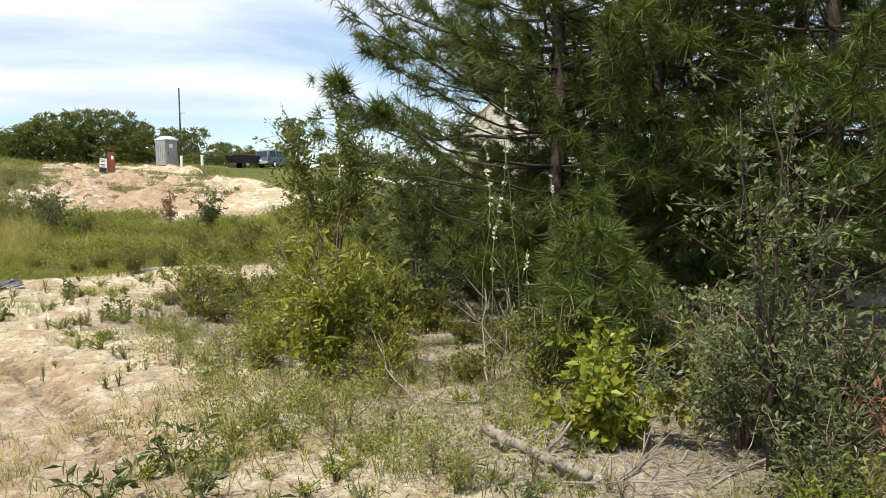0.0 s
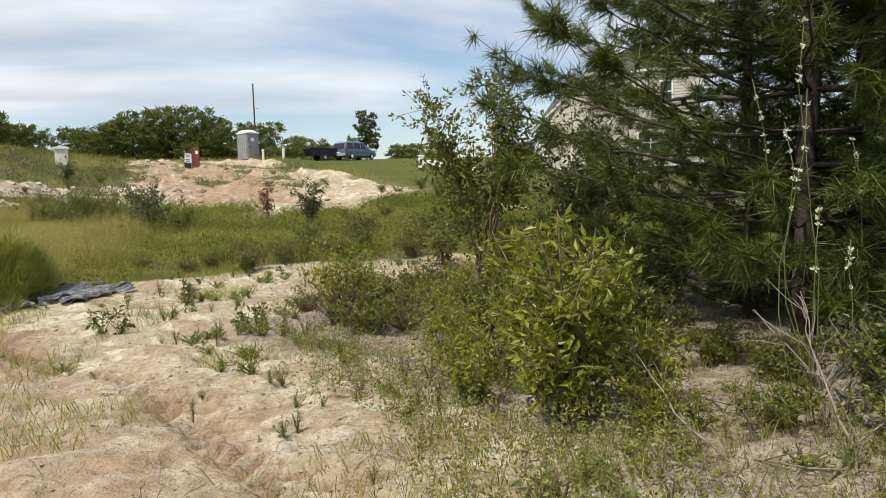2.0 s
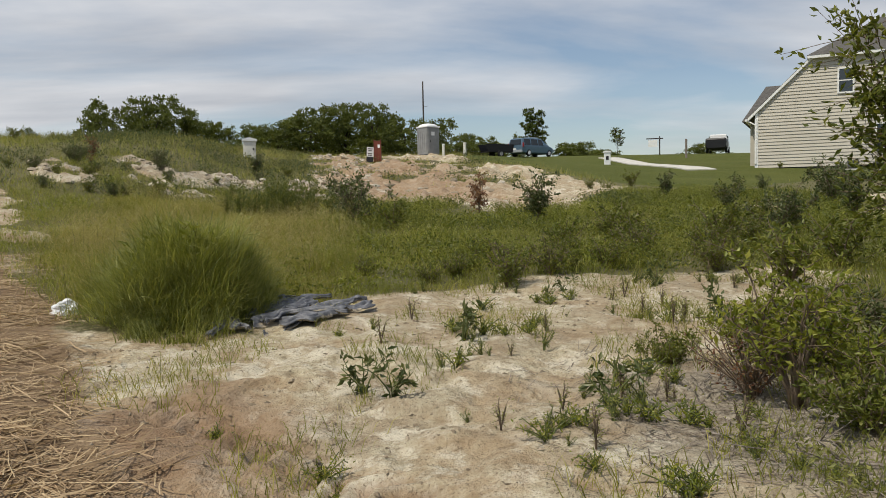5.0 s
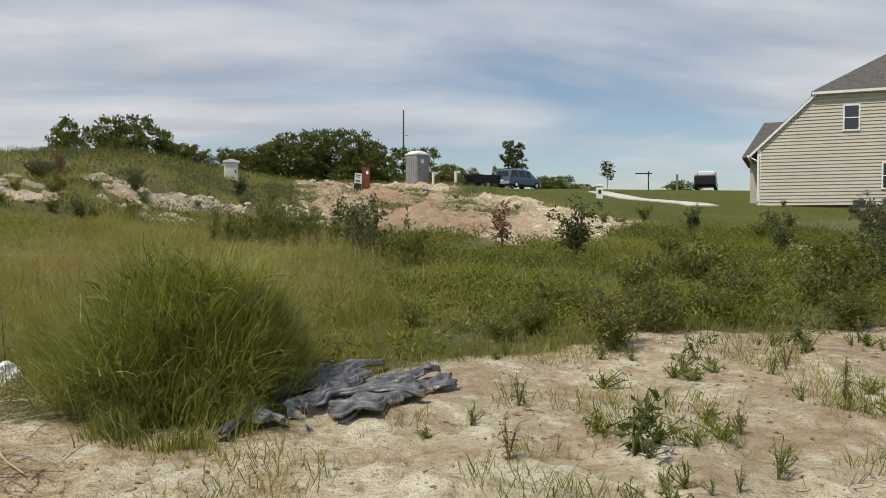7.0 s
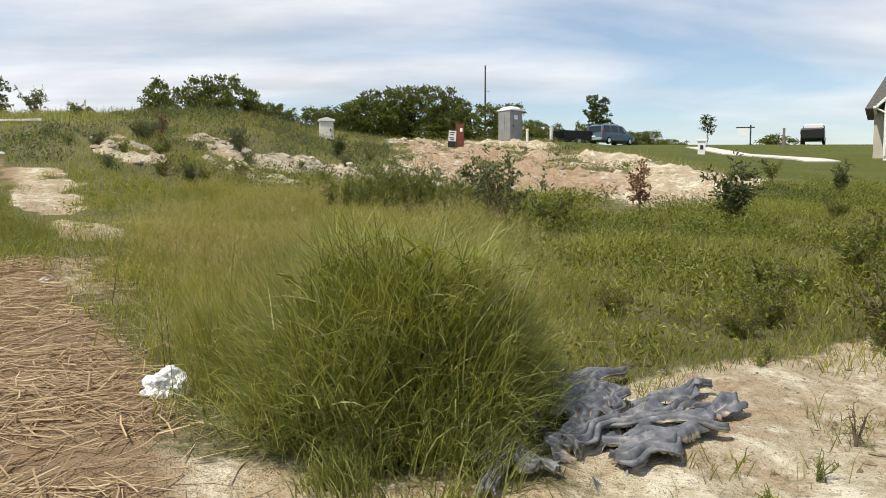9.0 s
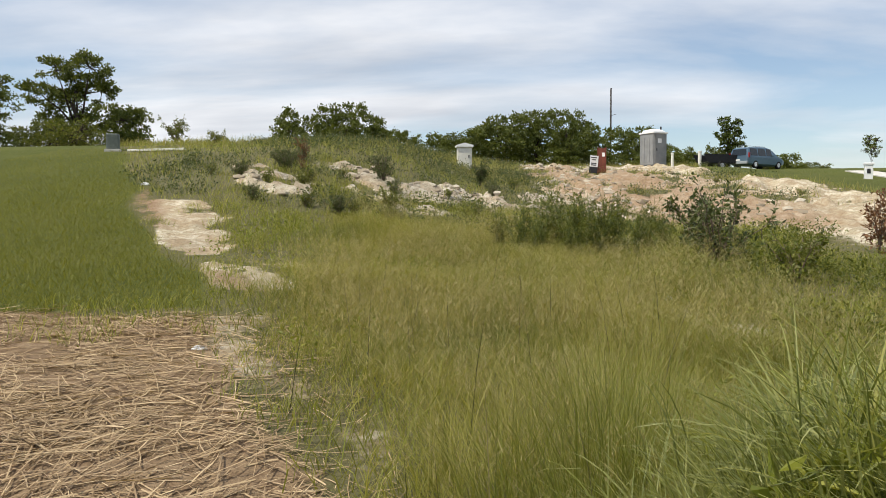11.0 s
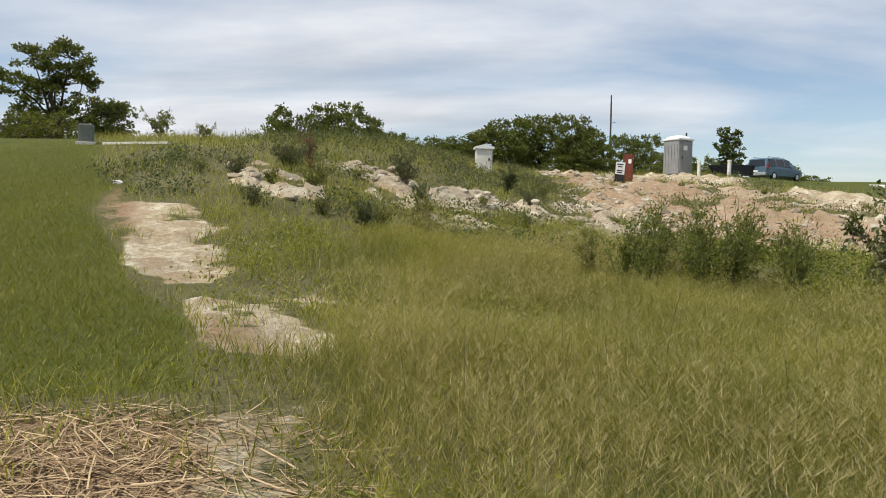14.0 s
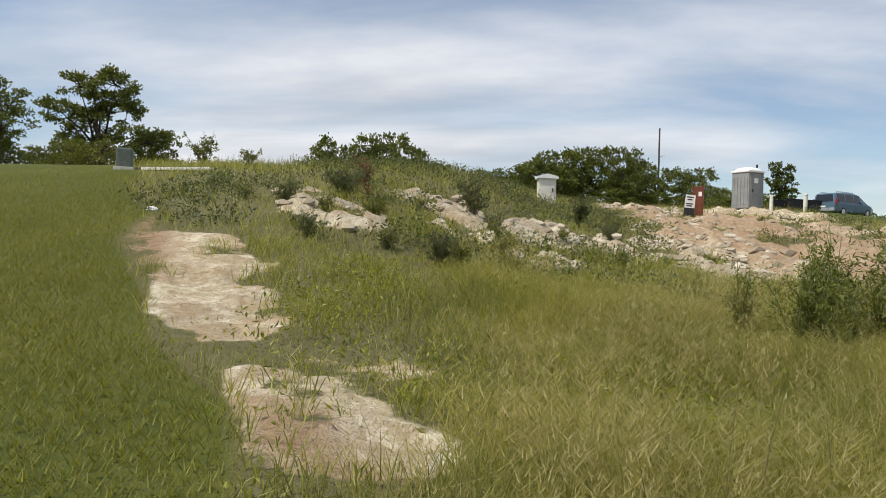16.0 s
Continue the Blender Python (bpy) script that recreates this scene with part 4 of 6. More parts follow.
def build_far_vehicles():
    t = thing("dump_truck", at(31.3, 83.5, 62, sink=0.0), "black pickup truck with white cab parked on dirt", "truck")
    loft_car(t, [(-2.7, 0.9, 0.95, 0.9, 0.5, 1.1, 1.3), (-2.6, 0.95, 1.0, 0.95, 0.4, 1.2, 1.45), (0.0, 0.95, 1.0, 0.95, 0.4, 1.2, 1.45)], BLACK_PAINT, "bed")
    loft_car(t, [(-0.1, 0.95, 0.98, 0.75, 0.4, 1.2, 1.9), (0.2, 0.95, 0.98, 0.78, 0.4, 1.2, 2.0), (1.1, 0.95, 0.98, 0.78, 0.4, 1.2, 1.95), (1.8, 0.93, 0.96, 0.85, 0.4, 1.15, 1.3), (2.6, 0.88, 0.9, 0.8, 0.45, 1.0, 1.15)], WHITE_PAINT, "cab")
    bm = bmesh.new()
    box(bm, 0.15, 1.0, -0.93, 0.93, 1.3, 1.8, 0.03)
    part("cab_window", bm, CAR_GLASS, t)
    add_wheels(t, (-1.7, 1.6), 1.0, 0.4)
    t = thing("cargo_van", at(66.5, 141.8, 20, sink=0.0), "white cargo van parked beside the road", "van")
    loft_car(t, [(-2.6, 0.9, 0.95, 0.85, 0.4, 1.1, 2.0), (-2.5, 0.95, 1.0, 0.88, 0.35, 1.1, 2.1), (0.8, 0.95, 1.0, 0.88, 0.35, 1.1, 2.1), (1.6, 0.93, 0.97, 0.85, 0.35, 1.1, 1.35), (2.5, 0.85, 0.88, 0.8, 0.4, 0.85, 1.0)], WHITE_PAINT)
    for s in (-1, 1):
        for a, b in ((-2.2, -0.8), (-0.6, 0.9)):
            bm = bmesh.new()
            box(bm, a, b, s * 0.945 - 0.03, s * 0.945 + 0.03, 1.25, 1.75, 0.01)
            part("side_window", bm, CAR_GLASS, t)
    bm = bmesh.new()
    box(bm, -2.63, -2.5, -0.7, 0.7, 1.25, 1.8, 0.01)
    part("rear_window", bm, CAR_GLASS, t)
    add_wheels(t, (-1.6, 1.5), 1.0, 0.36)


build_far_vehicles()


def build_far_signs():
    t = thing("realty_sign", at(23.6, 80.5, -20), "white hanging sign on a dark wooden post", "sign")
    bm = bmesh.new()
    box(bm, 0.45, 0.57, -0.06, 0.06, -0.4, 1.75, 0.01)
    part("post", bm, POLE_STEEL, t)
    bm = bmesh.new()
    box(bm, -0.75, 0.85, -0.05, 0.05, 1.5, 1.6, 0.01)
    part("arm", bm, POLE_STEEL, t)
    bm = bmesh.new()
    box(bm, -0.55, 0.3, -0.015, 0.015, 0.75, 1.42)
    part("panel", bm, LABEL_WHITE, t)
    t = thing("wooden_post", at(24.2, 73.8, 0), "weathered grey wooden post on bare dirt", "post")
    bm = bmesh.new()
    box(bm, -0.08, 0.08, -0.08, 0.08, -0.3, 1.7, 0.01)
    part("stake", bm, DEADWOOD, t)
    t = thing("meter_box", at(14.9, 66.2, -10, 1.5), "small white utility box on the mown lawn", "utility box")
    bm = bmesh.new()
    box(bm, -0.16, 0.16, -0.12, 0.12, -0.2, 0.62, 0.02)
    part("cabinet", bm, TOILET_ROOF, t)
    bm = bmesh.new()
    box(bm, -0.2, 0.2, -0.15, 0.15, 0.62, 0.72, 0.02)
    part("lid", bm, TOILET_ROOF, t)
    bm = bmesh.new()
    box(bm, -0.08, 0.06, -0.13, -0.115, 0.25, 0.45)
    part("plate", bm, INK, t)


build_far_signs()


def build_pedestal():
    gx, gy = -21.6, 39.4
    t = thing("utility_pedestal", at(gx, gy, 25, 0.75), "grey green metal utility pedestal on the lawn crest", "pedestal")
    PED = plain("pedestal_metal", (0.13, 0.15, 0.13), 0.6, 0.1, 0.2)
    bm = bmesh.new()
    box(bm, -0.3, 0.3, -0.28, 0.28, 0.08, 0.85, 0.06)
    part("housing", bm, PED, t)
    bm = bmesh.new()
    box(bm, -0.38, 0.38, -0.36, 0.36, -0.3, 0.08, 0.02)
    part("pad", bm, CONCRETE, t)
    t = thing("plank", at(gx + 2.0, gy - 0.5, -8), "bleached white plank lying in the weeds", "plank")
    bm = bmesh.new()
    box(bm, -1.2, 1.2, -0.08, 0.08, 0.05, 0.13, 0.01)
    part("board", bm, PVC, t)


build_pedestal()


# ---- trees ----
def make_pine(name, h, reach, seed, low=0.06, tufts=1.0, needle=0.21):
    """A young pine: trunk, whorls of drooping then rising branches, tufts of long needles."""
    r = np.random.default_rng(seed)
    t = new(name)
    g = Geo()
    zs = np.linspace(0, h, 14)
    wob = np.cumsum(r.normal(0, 0.05, (14, 2)), axis=0)
    trunk = np.column_stack([wob[:, 0], wob[:, 1], zs - 0.15])
    tube(g, trunk, np.linspace(0.012 * h + 0.015, 0.012, 14), 9)
    part("trunk", g.mesh("trunk", BARK, True), BARK, t)
    gb, gn = Geo(), Geo()
    z = low * h
    while z < h * 0.985:
        f = z / h
        span = reach * (1 - f) ** 0.75 * (0.60 + 0.40 * float(smooth(f / 0.36)))
        base = np.array([np.interp(z, zs, trunk[:, 0]), np.interp(z, zs, trunk[:, 1]), z])
        off = r.uniform(0, 6.28)
        k = r.integers(4, 7)
        for b in range(k):
            th = off + b * 6.283 / k + r.normal(0, 0.2)
            ln = span * r.uniform(0.65, 1.12) + 0.12
            rise = r.uniform(0.05, 0.38) + f * 0.5
            u = np.linspace(0, 1, 7)
            d = np.array([math.cos(th), math.sin(th), 0])
            pts = base + u[:, None] * d * ln + np.array([0, 0, 1]) * (rise * u**1.7 * ln - 0.10 * u * ln)[:, None]
            pts[1:] += r.normal(0, 0.03 * ln, (6, 3)) * u[1:, None]
            tube(gb, pts, np.linspace(0.006 + 0.006 * ln, 0.004, 7), 5)
            # side twigs, each ending in a tuft
            n = max(2, int(ln * 6.6 * tufts))
            for q in range(n):
                s = 0.25 + 0.75 * r.uniform(0, 1) ** 0.7 if q else 1.0
                p = np.array([np.interp(s, u, pts[:, c]) for c in range(3)])
                way = unit(d * r.uniform(0.3, 1.0) + np.cross(d, [0, 0, 1]) * r.uniform(-1, 1) + np.array([0, 0, r.uniform(0.0, 0.8)]))
                tl = (0.16 + 0.22 * ln * (1.05 - s)) * r.uniform(0.6, 1.2) if q else 0.08
                end = p + way * tl
                if q:
                    tube(gb, [p, p + way * tl * 0.5 + r.normal(0, 0.01, 3), end], [0.006, 0.005, 0.004], 3)
                m = 58
                root = end - way * r.uniform(0, 1, (m, 1)) * (0.10 + 0.5 * tl)
                nd = unit(way * r.uniform(0.25, 1.1, (m, 1)) + random_units(m, r) * 0.95 + np.array([0, 0, -0.06]))
                L = needle * r.uniform(0.7, 1.2, (m, 1))
                sd = unit(np.cross(nd, random_units(m, r))) * 0.0054
                V = np.stack([root - sd, root + sd, root + nd * L - np.array([0, 0, 0.12]) * L], 1)
                gn.add(V, np.arange(m * 3).reshape(-1, 3))
        z += r.uniform(0.24, 0.40) * (h / 8 if h > 4 else 0.45)
    tagged(part("branch", gb.mesh("branch", BARK, True), BARK, t), kind="stuff")
    tagged(part("crown", gn.mesh("crown", PINE_LEAF), PINE_LEAF, t), "tufts of long green needles", kind="stuff")
    return t


pine_a = make_pine("pine_tree", 8.5, 4.3, 11, tufts=0.95)
pine_b = make_pine("pine_tree", 9.5, 3.2, 12, tufts=0.9)
pine_c = make_pine("pine_tree", 8.0, 3.0, 13, tufts=0.8)
for ob, x, y, rz, label in ((pine_a, 4.8, 8.5, 75, "young pine with long low branches beside sandy ground"), (pine_b, 5.7, 7.8, 0, "young pine with dense dark needles in a thicket"), (pine_c, 6.5, 6.0, 40, "young pine with dense dark needles in a thicket")):
    ob.matrix_world = at(x, y, rz)
    tagged(ob, label, "tree", "pines in the thicket")
for ob, x, y, rz, s in ((pine_b, 6.9, 9.9, 130, 1.0), (pine_c, 8.1, 7.6, 200, 1.1), (pine_a, 6.6, 11.8, 250, 0.95), (pine_b, 9.2, 10.4, 60, 1.05), (pine_c, 7.9, 4.3, 310, 1.0), (pine_c, 10.2, 8.0, 20, 1.1), (pine_c, 4.7, 9.5, 20, 0.42), (pine_c, 5.2, 7.5, 120, 0.38), (pine_c, 5.9, 10.0, 300, 0.5)):
    copy_thing(ob, at(x, y, rz, s))
young = make_pine("pine_sapling", 1.35, 0.55, 21, 0.12, 1.6, 0.2)
young.matrix_world = at(3.75, 5.55, 0)
tagged(young, "small bright green pine sapling among dark scrub", "tree")


def make_oak(name, h, w, seed, leaf=0.26, count=5200, trunk_r=0.16, lobes=9, low=0.25, material=OAK_LEAF, twiggy=True, plan=None):
    """A spreading broadleaf tree: a forking trunk, limbs, and a crown of domed leaf clumps with gaps between them."""
    r = np.random.default_rng(seed)
    t = new(name)
    g, gl = Geo(), Geo()
    top = np.array([r.normal(0, 0.06 * w), r.normal(0, 0.06 * w), h * 0.66])
    u = np.linspace(0, 1, 6)[:, None]
    pts = u * top + np.array([0, 0, -0.3]) * (1 - u)
    pts[1:-1, :2] += r.normal(0, 0.03 * w, (4, 2))
    tube(g, pts, np.linspace(trunk_r, trunk_r * 0.5, 6), 8)
    domes = []
    for k in range(lobes if plan is None else 0):
        th, f = k * 2.4 + r.normal(0, 0.35), (k + 0.5) / lobes
        z = low + 0.12 + (0.86 - low - 0.12) * f
        out = 0.36 * w * math.sqrt(max(0.05, 1 - ((z - 0.5) / 0.52) ** 2)) * r.uniform(0.6, 1.1)
        domes.append((np.array([out * math.cos(th), out * math.sin(th), z * h]), r.uniform(0.18, 0.29) * w))
    for x, y, z, q in plan or ():
        domes.append((np.array([x * w, y * w, z * h]), q * w))
    area = sum(q * q for c, q in domes)
    for c, q in domes:
        p0 = np.array([np.interp(r.uniform(0.35, 0.9) * min(1.0, c[2] / top[2]), u[:, 0], pts[:, a]) for a in range(3)])
        tube(g, [p0, (p0 + c) / 2 + np.array([0, 0, 0.03 * h]), c], [trunk_r * 0.42, trunk_r * 0.25, 0.02], 6)
        n = int(count * q * q / area)
        # sprays of leaves over a lumpy dome, thinner below
        m = 16
        ways = unit(random_units(m, r) + np.array([0, 0, 0.35]))
        for way in ways:
            e = c + way * q * np.array([1.0, 1.0, 0.72]) * r.uniform(0.55, 1.08)
            if twiggy:
                tube(g, [c, (c + e) / 2 + r.normal(0, 0.06 * q, 3), e], [0.03, 0.02, 0.01], 4)
            pos = e + unit(r.normal(0, 1, (n // m, 3))) * q * 0.36 * r.uniform(0.2, 1.0, (n // m, 1)) * np.array([1.15, 1.15, 0.7])
            leaves(gl, pos, unit(pos - c) * 0.8 + random_units(len(pos), r), leaf * r.uniform(0.6, 1.2, len(pos)), leaf * 0.62 * r.uniform(0.7, 1.1, len(pos)), r)
    part("trunk", g.mesh("trunk", BARK, True), BARK, t)
    tagged(part("crown", gl.mesh("crown", material), material, t), kind="stuff")
    return t


# the wood along the crest: x, y, height, width
oaks = [make_oak("oak_tree", 7.0, 6.0, 31 + i, count=4600, lobes=11, low=0.12, leaf=0.34, twiggy=False) for i in range(3)]
for ob in oaks:
    tagged(ob, "dark green broadleaf tree on the crest", "tree", "trees along the crest")
CREST = [(-29.4, 83.2, 6.3, 5.0), (-26.3, 86.3, 7.3, 5.4), (-23.7, 89.0, 6.4, 4.6), (-21.8, 93.5, 5.4, 4.4), (-17.9, 99.2, 5.2, 5.4), (-14.4, 90.7, 4.8, 4.6), (-11.0, 92.8, 6.5, 6.2), (-7.1, 95.0, 7.1, 5.2), (-4.0, 92.9, 6.9, 4.2), (-0.5, 98.8, 5.9, 5.8), (3.4, 102.4, 5.8, 4.6),
         (-28, 90, 5.5, 6), (-24.5, 94, 5.5, 6), (-9, 100, 6.0, 6.5), (-13, 99, 5.5, 6), (-3, 104, 5.8, 6), (8.7, 118.7, 5.3, 4.8), (12.0, 123.4, 5.3, 4.2), (15.5, 128, 4.6, 5), (36.0, 164.5, 6.8, 7), (33.7, 160.5, 6.6, 8), (42, 168, 5.5, 8), (-40.3, 71.6, 5.6, 4.6), (-35.3, 86.5, 3.6, 2.6), (-35.4, 80.0, 3.5, 2.6), (-44.6, 65.7, 3.2, 4), (-48, 62, 4.5, 6), (24.2, 162.0, 8.4, 4.5)] + [(-31 + 3.3 * i, 96 + 3 * math.sin(i * 2.1), 2.3 + 0.6 * math.sin(i * 1.7), 5.2) for i in range(12)] + [(12 + 9 * i, 178 + 6 * math.sin(i * 1.9), 5.0 + 1.5 * math.sin(i * 2.3), 10) for i in range(8)]
used = set()
for i, (x, y, h, w) in enumerate(CREST):
    k = i % 3
    m = pose(x, y, on_ground(x, y, 0.1), 0, 0, i * 77) @ Matrix.Diagonal((w / 6.0, w / 6.0, h / 7.0, 1))
    if k not in used:
        used.add(k)
        oaks[k].matrix_world = m
    else:
        c = copy_thing(oaks[k], Matrix.Identity(4))
        c.matrix_basis = m
OPEN_CROWN = [(-0.24, 0.05, 0.84, 0.15), (0.06, -0.1, 0.85, 0.17), (-0.08, 0.1, 0.74, 0.14), (-0.36, -0.05, 0.62, 0.15), (-0.14, 0.12, 0.58, 0.19), (0.13, 0.1, 0.68, 0.14), (-0.18, -0.08, 0.24, 0.21), (-0.02, 0.05, 0.38, 0.14), (0.33, 0.0, 0.42, 0.14), (0.38, 0.06, 0.22, 0.15), (-0.3, 0.1, 0.4, 0.14)]
big = make_oak("oak_tree", 8.6, 8.4, 41, 0.25, 13000, 0.24, 0, 0.25, plan=OPEN_CROWN)
big.matrix_world = at(-40.3, 66.5, 25)
tagged(big, "tall spreading oak with open crown on the crest", "tree", "trees along the crest")
low_bush = make_oak("bush", 2.9, 5.0, 43, 0.2, 3600, 0.06, 9, 0.1, SCRUB_LEAF)
low_bush.matrix_world = at(-39.3, 63.0, 0)
tagged(low_bush, "broad green bush under the oak crown", "bush")
edge_tree = make_oak("cedar_tree", 6.2, 5.0, 44, 0.22, 7000, 0.18, 14, 0.08)
edge_tree.matrix_world = at(-42.3, 57.2, 0)
tagged(edge_tree, "dense dark evergreen tree at the lawn edge", "tree")
pine_far = make_oak("pine_tree", 15.0, 4.2, 47, 0.42, 4200, 0.2, 15, 0.25, PINE_LEAF)
pine_far.matrix_world = at(26.6, 161.3, 0)
tagged(pine_far, "tall slender pine with clumped crown far off", "tree")
street = make_oak("street_tree", 3.4, 1.5, 48, 0.16, 700, 0.035, 7, 0.3, OAK_LEAF)
street.matrix_world = at(18.0, 74.0, 0, 0.9)
tagged(street, "thin young street tree beside the driveway", "tree")


# ---- shrubs ----
def make_bush(name, h, w, seed, leaf, material, stems=9, twigs=6, per=9, leaf_l=0.06, leaf_w=0.025, upright=0.6, stem_mat=None, cluster=0.05, start=0.22):
    """Stems from one root, twigs along them, leaves round the twig ends."""
    r = np.random.default_rng(seed)
    t = new(name)
    g, gl = Geo(), Geo()
    ends = []
    for k in range(stems):
        th = r.uniform(0, 6.283)
        d = np.array([math.cos(th), math.sin(th), 0]) * w * 0.5 * r.uniform(0.15, 1.0)
        hh = h * r.uniform(0.55, 1.0) * (1 - 0.35 * (1 - upright) * np.linalg.norm(d) / (w * 0.5))
        u = np.linspace(0, 1, 6)
        pts = np.outer(u**1.3, d) + np.outer(u, [0, 0, hh]) + r.normal(0, 0.02 * h, (6, 3)) * u[:, None]
        pts[0] = (d[0] * 0.06, d[1] * 0.06, -0.06)
        tube(g, pts, np.linspace(0.006 + 0.006 * h, 0.003, 6), 5 if h > 0.6 else 3)
        for q in range(twigs):
            s = r.uniform(start, 1.0)
            p = np.array([np.interp(s, u, pts[:, c]) for c in range(3)])
            way = unit(random_units(1, r)[0] + unit(d) * 0.3 + np.array([0, 0, 0.35]))
            e = p + way * h * r.uniform(0.08, 0.22)
            tube(g, [p, (p + e) / 2 + r.normal(0, 0.01, 3), e], [0.004, 0.003, 0.002], 4 if h > 0.6 else 3)
            ends.append((p, e, way))
    for p, e, way in ends:
        n = per
        s = r.uniform(0.15, 1.05, (n, 1))
        pos = p + (e - p) * s + r.normal(0, cluster * 0.5, (n, 3))
        leaves(gl, pos, way * 0.6 + random_units(n, r) + np.array([0, 0, 0.1]), leaf_l * r.uniform(0.6, 1.25, n), leaf_w * r.uniform(0.7, 1.2, n), r)
    sm = stem_mat or TWIG
    tagged(part("stem", g.mesh("stem", sm, True), sm, t), kind="stuff")
    tagged(part("foliage", gl.mesh("foliage", material), material, t), leaf, kind="stuff")
    return t


def put(ob, x, y, label, category="bush", rz=0.0, s=1.0, group=""):
    ob.matrix_world = at(x, y, rz, s, 0.03)
    return tagged(ob, label, category, group)


put(make_bush("oak_scrub", 1.5, 1.25, 51, "yellow green lobed leaves", BRIGHT_LEAF, 16, 14, 14, 0.085, 0.034, 0.5), 1.5, 7.05, "bright yellow green scrub oak beside bare sand", "bush", 0, 1.08)
put(make_bush("oak_scrub", 1.1, 1.3, 52, "green lobed leaves", SCRUB_LEAF, 16, 10, 11, 0.10, 0.05, 0.5), 2.35, 8.35, "green scrub oak bush on shaded litter", "bush", 40)
put(make_bush("sapling", 3.2, 1.5, 53, "small glossy green leaves", SCRUB_LEAF, 9, 44, 13, 0.09, 0.04, 0.95, None, 0.06, 0.5), 2.75, 12.6, "slender multi-stemmed sapling with airy green crown", "tree")
put(make_bush("holly", 2.7, 1.5, 54, "dark glossy leaves", DARK_LEAF, 8, 36, 15, 0.09, 0.036, 0.9), 4.1, 12.1, "dark green holly sapling beside the pines", "tree")
put(make_bush("silver_shrub", 2.5, 0.8, 55, "dusty silver green leaves", SILVER_LEAF, 5, 24, 12, 0.05, 0.024, 0.9, BARK), 3.4, 3.35, "tall shrub with dusty silver green leaves", "bush")
put(make_bush("silver_shrub", 1.0, 1.5, 56, "dusty silver green leaves", SILVER_LEAF, 14, 14, 11, 0.05, 0.024, 0.5), 3.55, 3.75, "low shrub with dusty grey green leaves", "bush")
put(make_bush("vine_mound", 0.62, 1.0, 57, "bright heart-shaped leaves", BRIGHT_LEAF, 16, 9, 9, 0.085, 0.06, 0.4, STEM), 2.75, 4.15, "bright green leafy vine mound on sand", "bush")
put(make_bush("vine_mound", 0.8, 1.1, 58, "bright heart-shaped leaves", BRIGHT_LEAF, 12, 9, 8, 0.08, 0.055, 0.5, STEM), 3.3, 4.75, "bright green vine over dark scrub", "bush")
put(make_bush("scrub", 0.95, 1.2, 59, "small round leaves", SCRUB_LEAF, 14, 10, 10, 0.045, 0.028, 0.5), 3.15, 5.65, "twiggy scrub with small round leaves", "bush")
put(make_bush("scrub", 1.0, 1.2, 60, "small round leaves", DARK_LEAF, 14, 10, 10, 0.045, 0.028, 0.5), 4.25, 4.8, "dark twiggy scrub under the pines", "bush")
put(make_bush("rust_shrub", 0.8, 0.7, 61, "dry rust red leaves", RUST_LEAF, 9, 8, 8, 0.06, 0.022, 0.6), 3.85, 2.75, "dry shrub with rust red leaves", "bush")
put(make_bush("twiggy_bush", 0.62, 1.0, 62, "few dull leaves", RUST_LEAF, 34, 7, 2, 0.04, 0.014, 0.3), 0.45, 11.35, "dark twiggy half-dead bush on sand", "bush")
put(make_bush("twiggy_bush", 0.5, 0.9, 63, "few dull leaves", SCRUB_LEAF, 30, 7, 3, 0.04, 0.016, 0.3), 1.15, 10.6, "dark twiggy half-dead bush on sand", "bush")

put(make_bush("leafy_bush", 1.2, 1.15, 67, "fresh yellow green leaves", BRIGHT_LEAF, 13, 11, 8, 0.06, 0.028, 0.6, None, 0.06, 0.5), 0.55, 10.95, "fresh green bush over a tangle of dead twigs", "bush")

low = make_bush("scrub", 0.75, 1.25, 64, "mixed green leaves", SCRUB_LEAF, 18, 9, 11, 0.065, 0.03, 0.4)
low2 = make_bush("scrub", 0.9, 1.1, 65, "mixed green leaves", BRIGHT_LEAF, 16, 9, 10, 0.07, 0.026, 0.5)
low3 = make_bush("scrub", 0.85, 1.2, 66, "dark green leaves", DARK_LEAF, 16, 9, 11, 0.06, 0.028, 0.4)
put(low, 1.75, 9.7, "low green scrub at the edge of bare sand", "bush", 0, 1, "scrub along the thicket edge")
put(low2, 2.9, 9.3, "yellow green scrub at the thicket edge", "bush", 0, 1, "scrub along the thicket edge")
put(low3, 3.6, 10.2, "dark green scrub at the thicket edge", "bush", 0, 1, "scrub along the thicket edge")
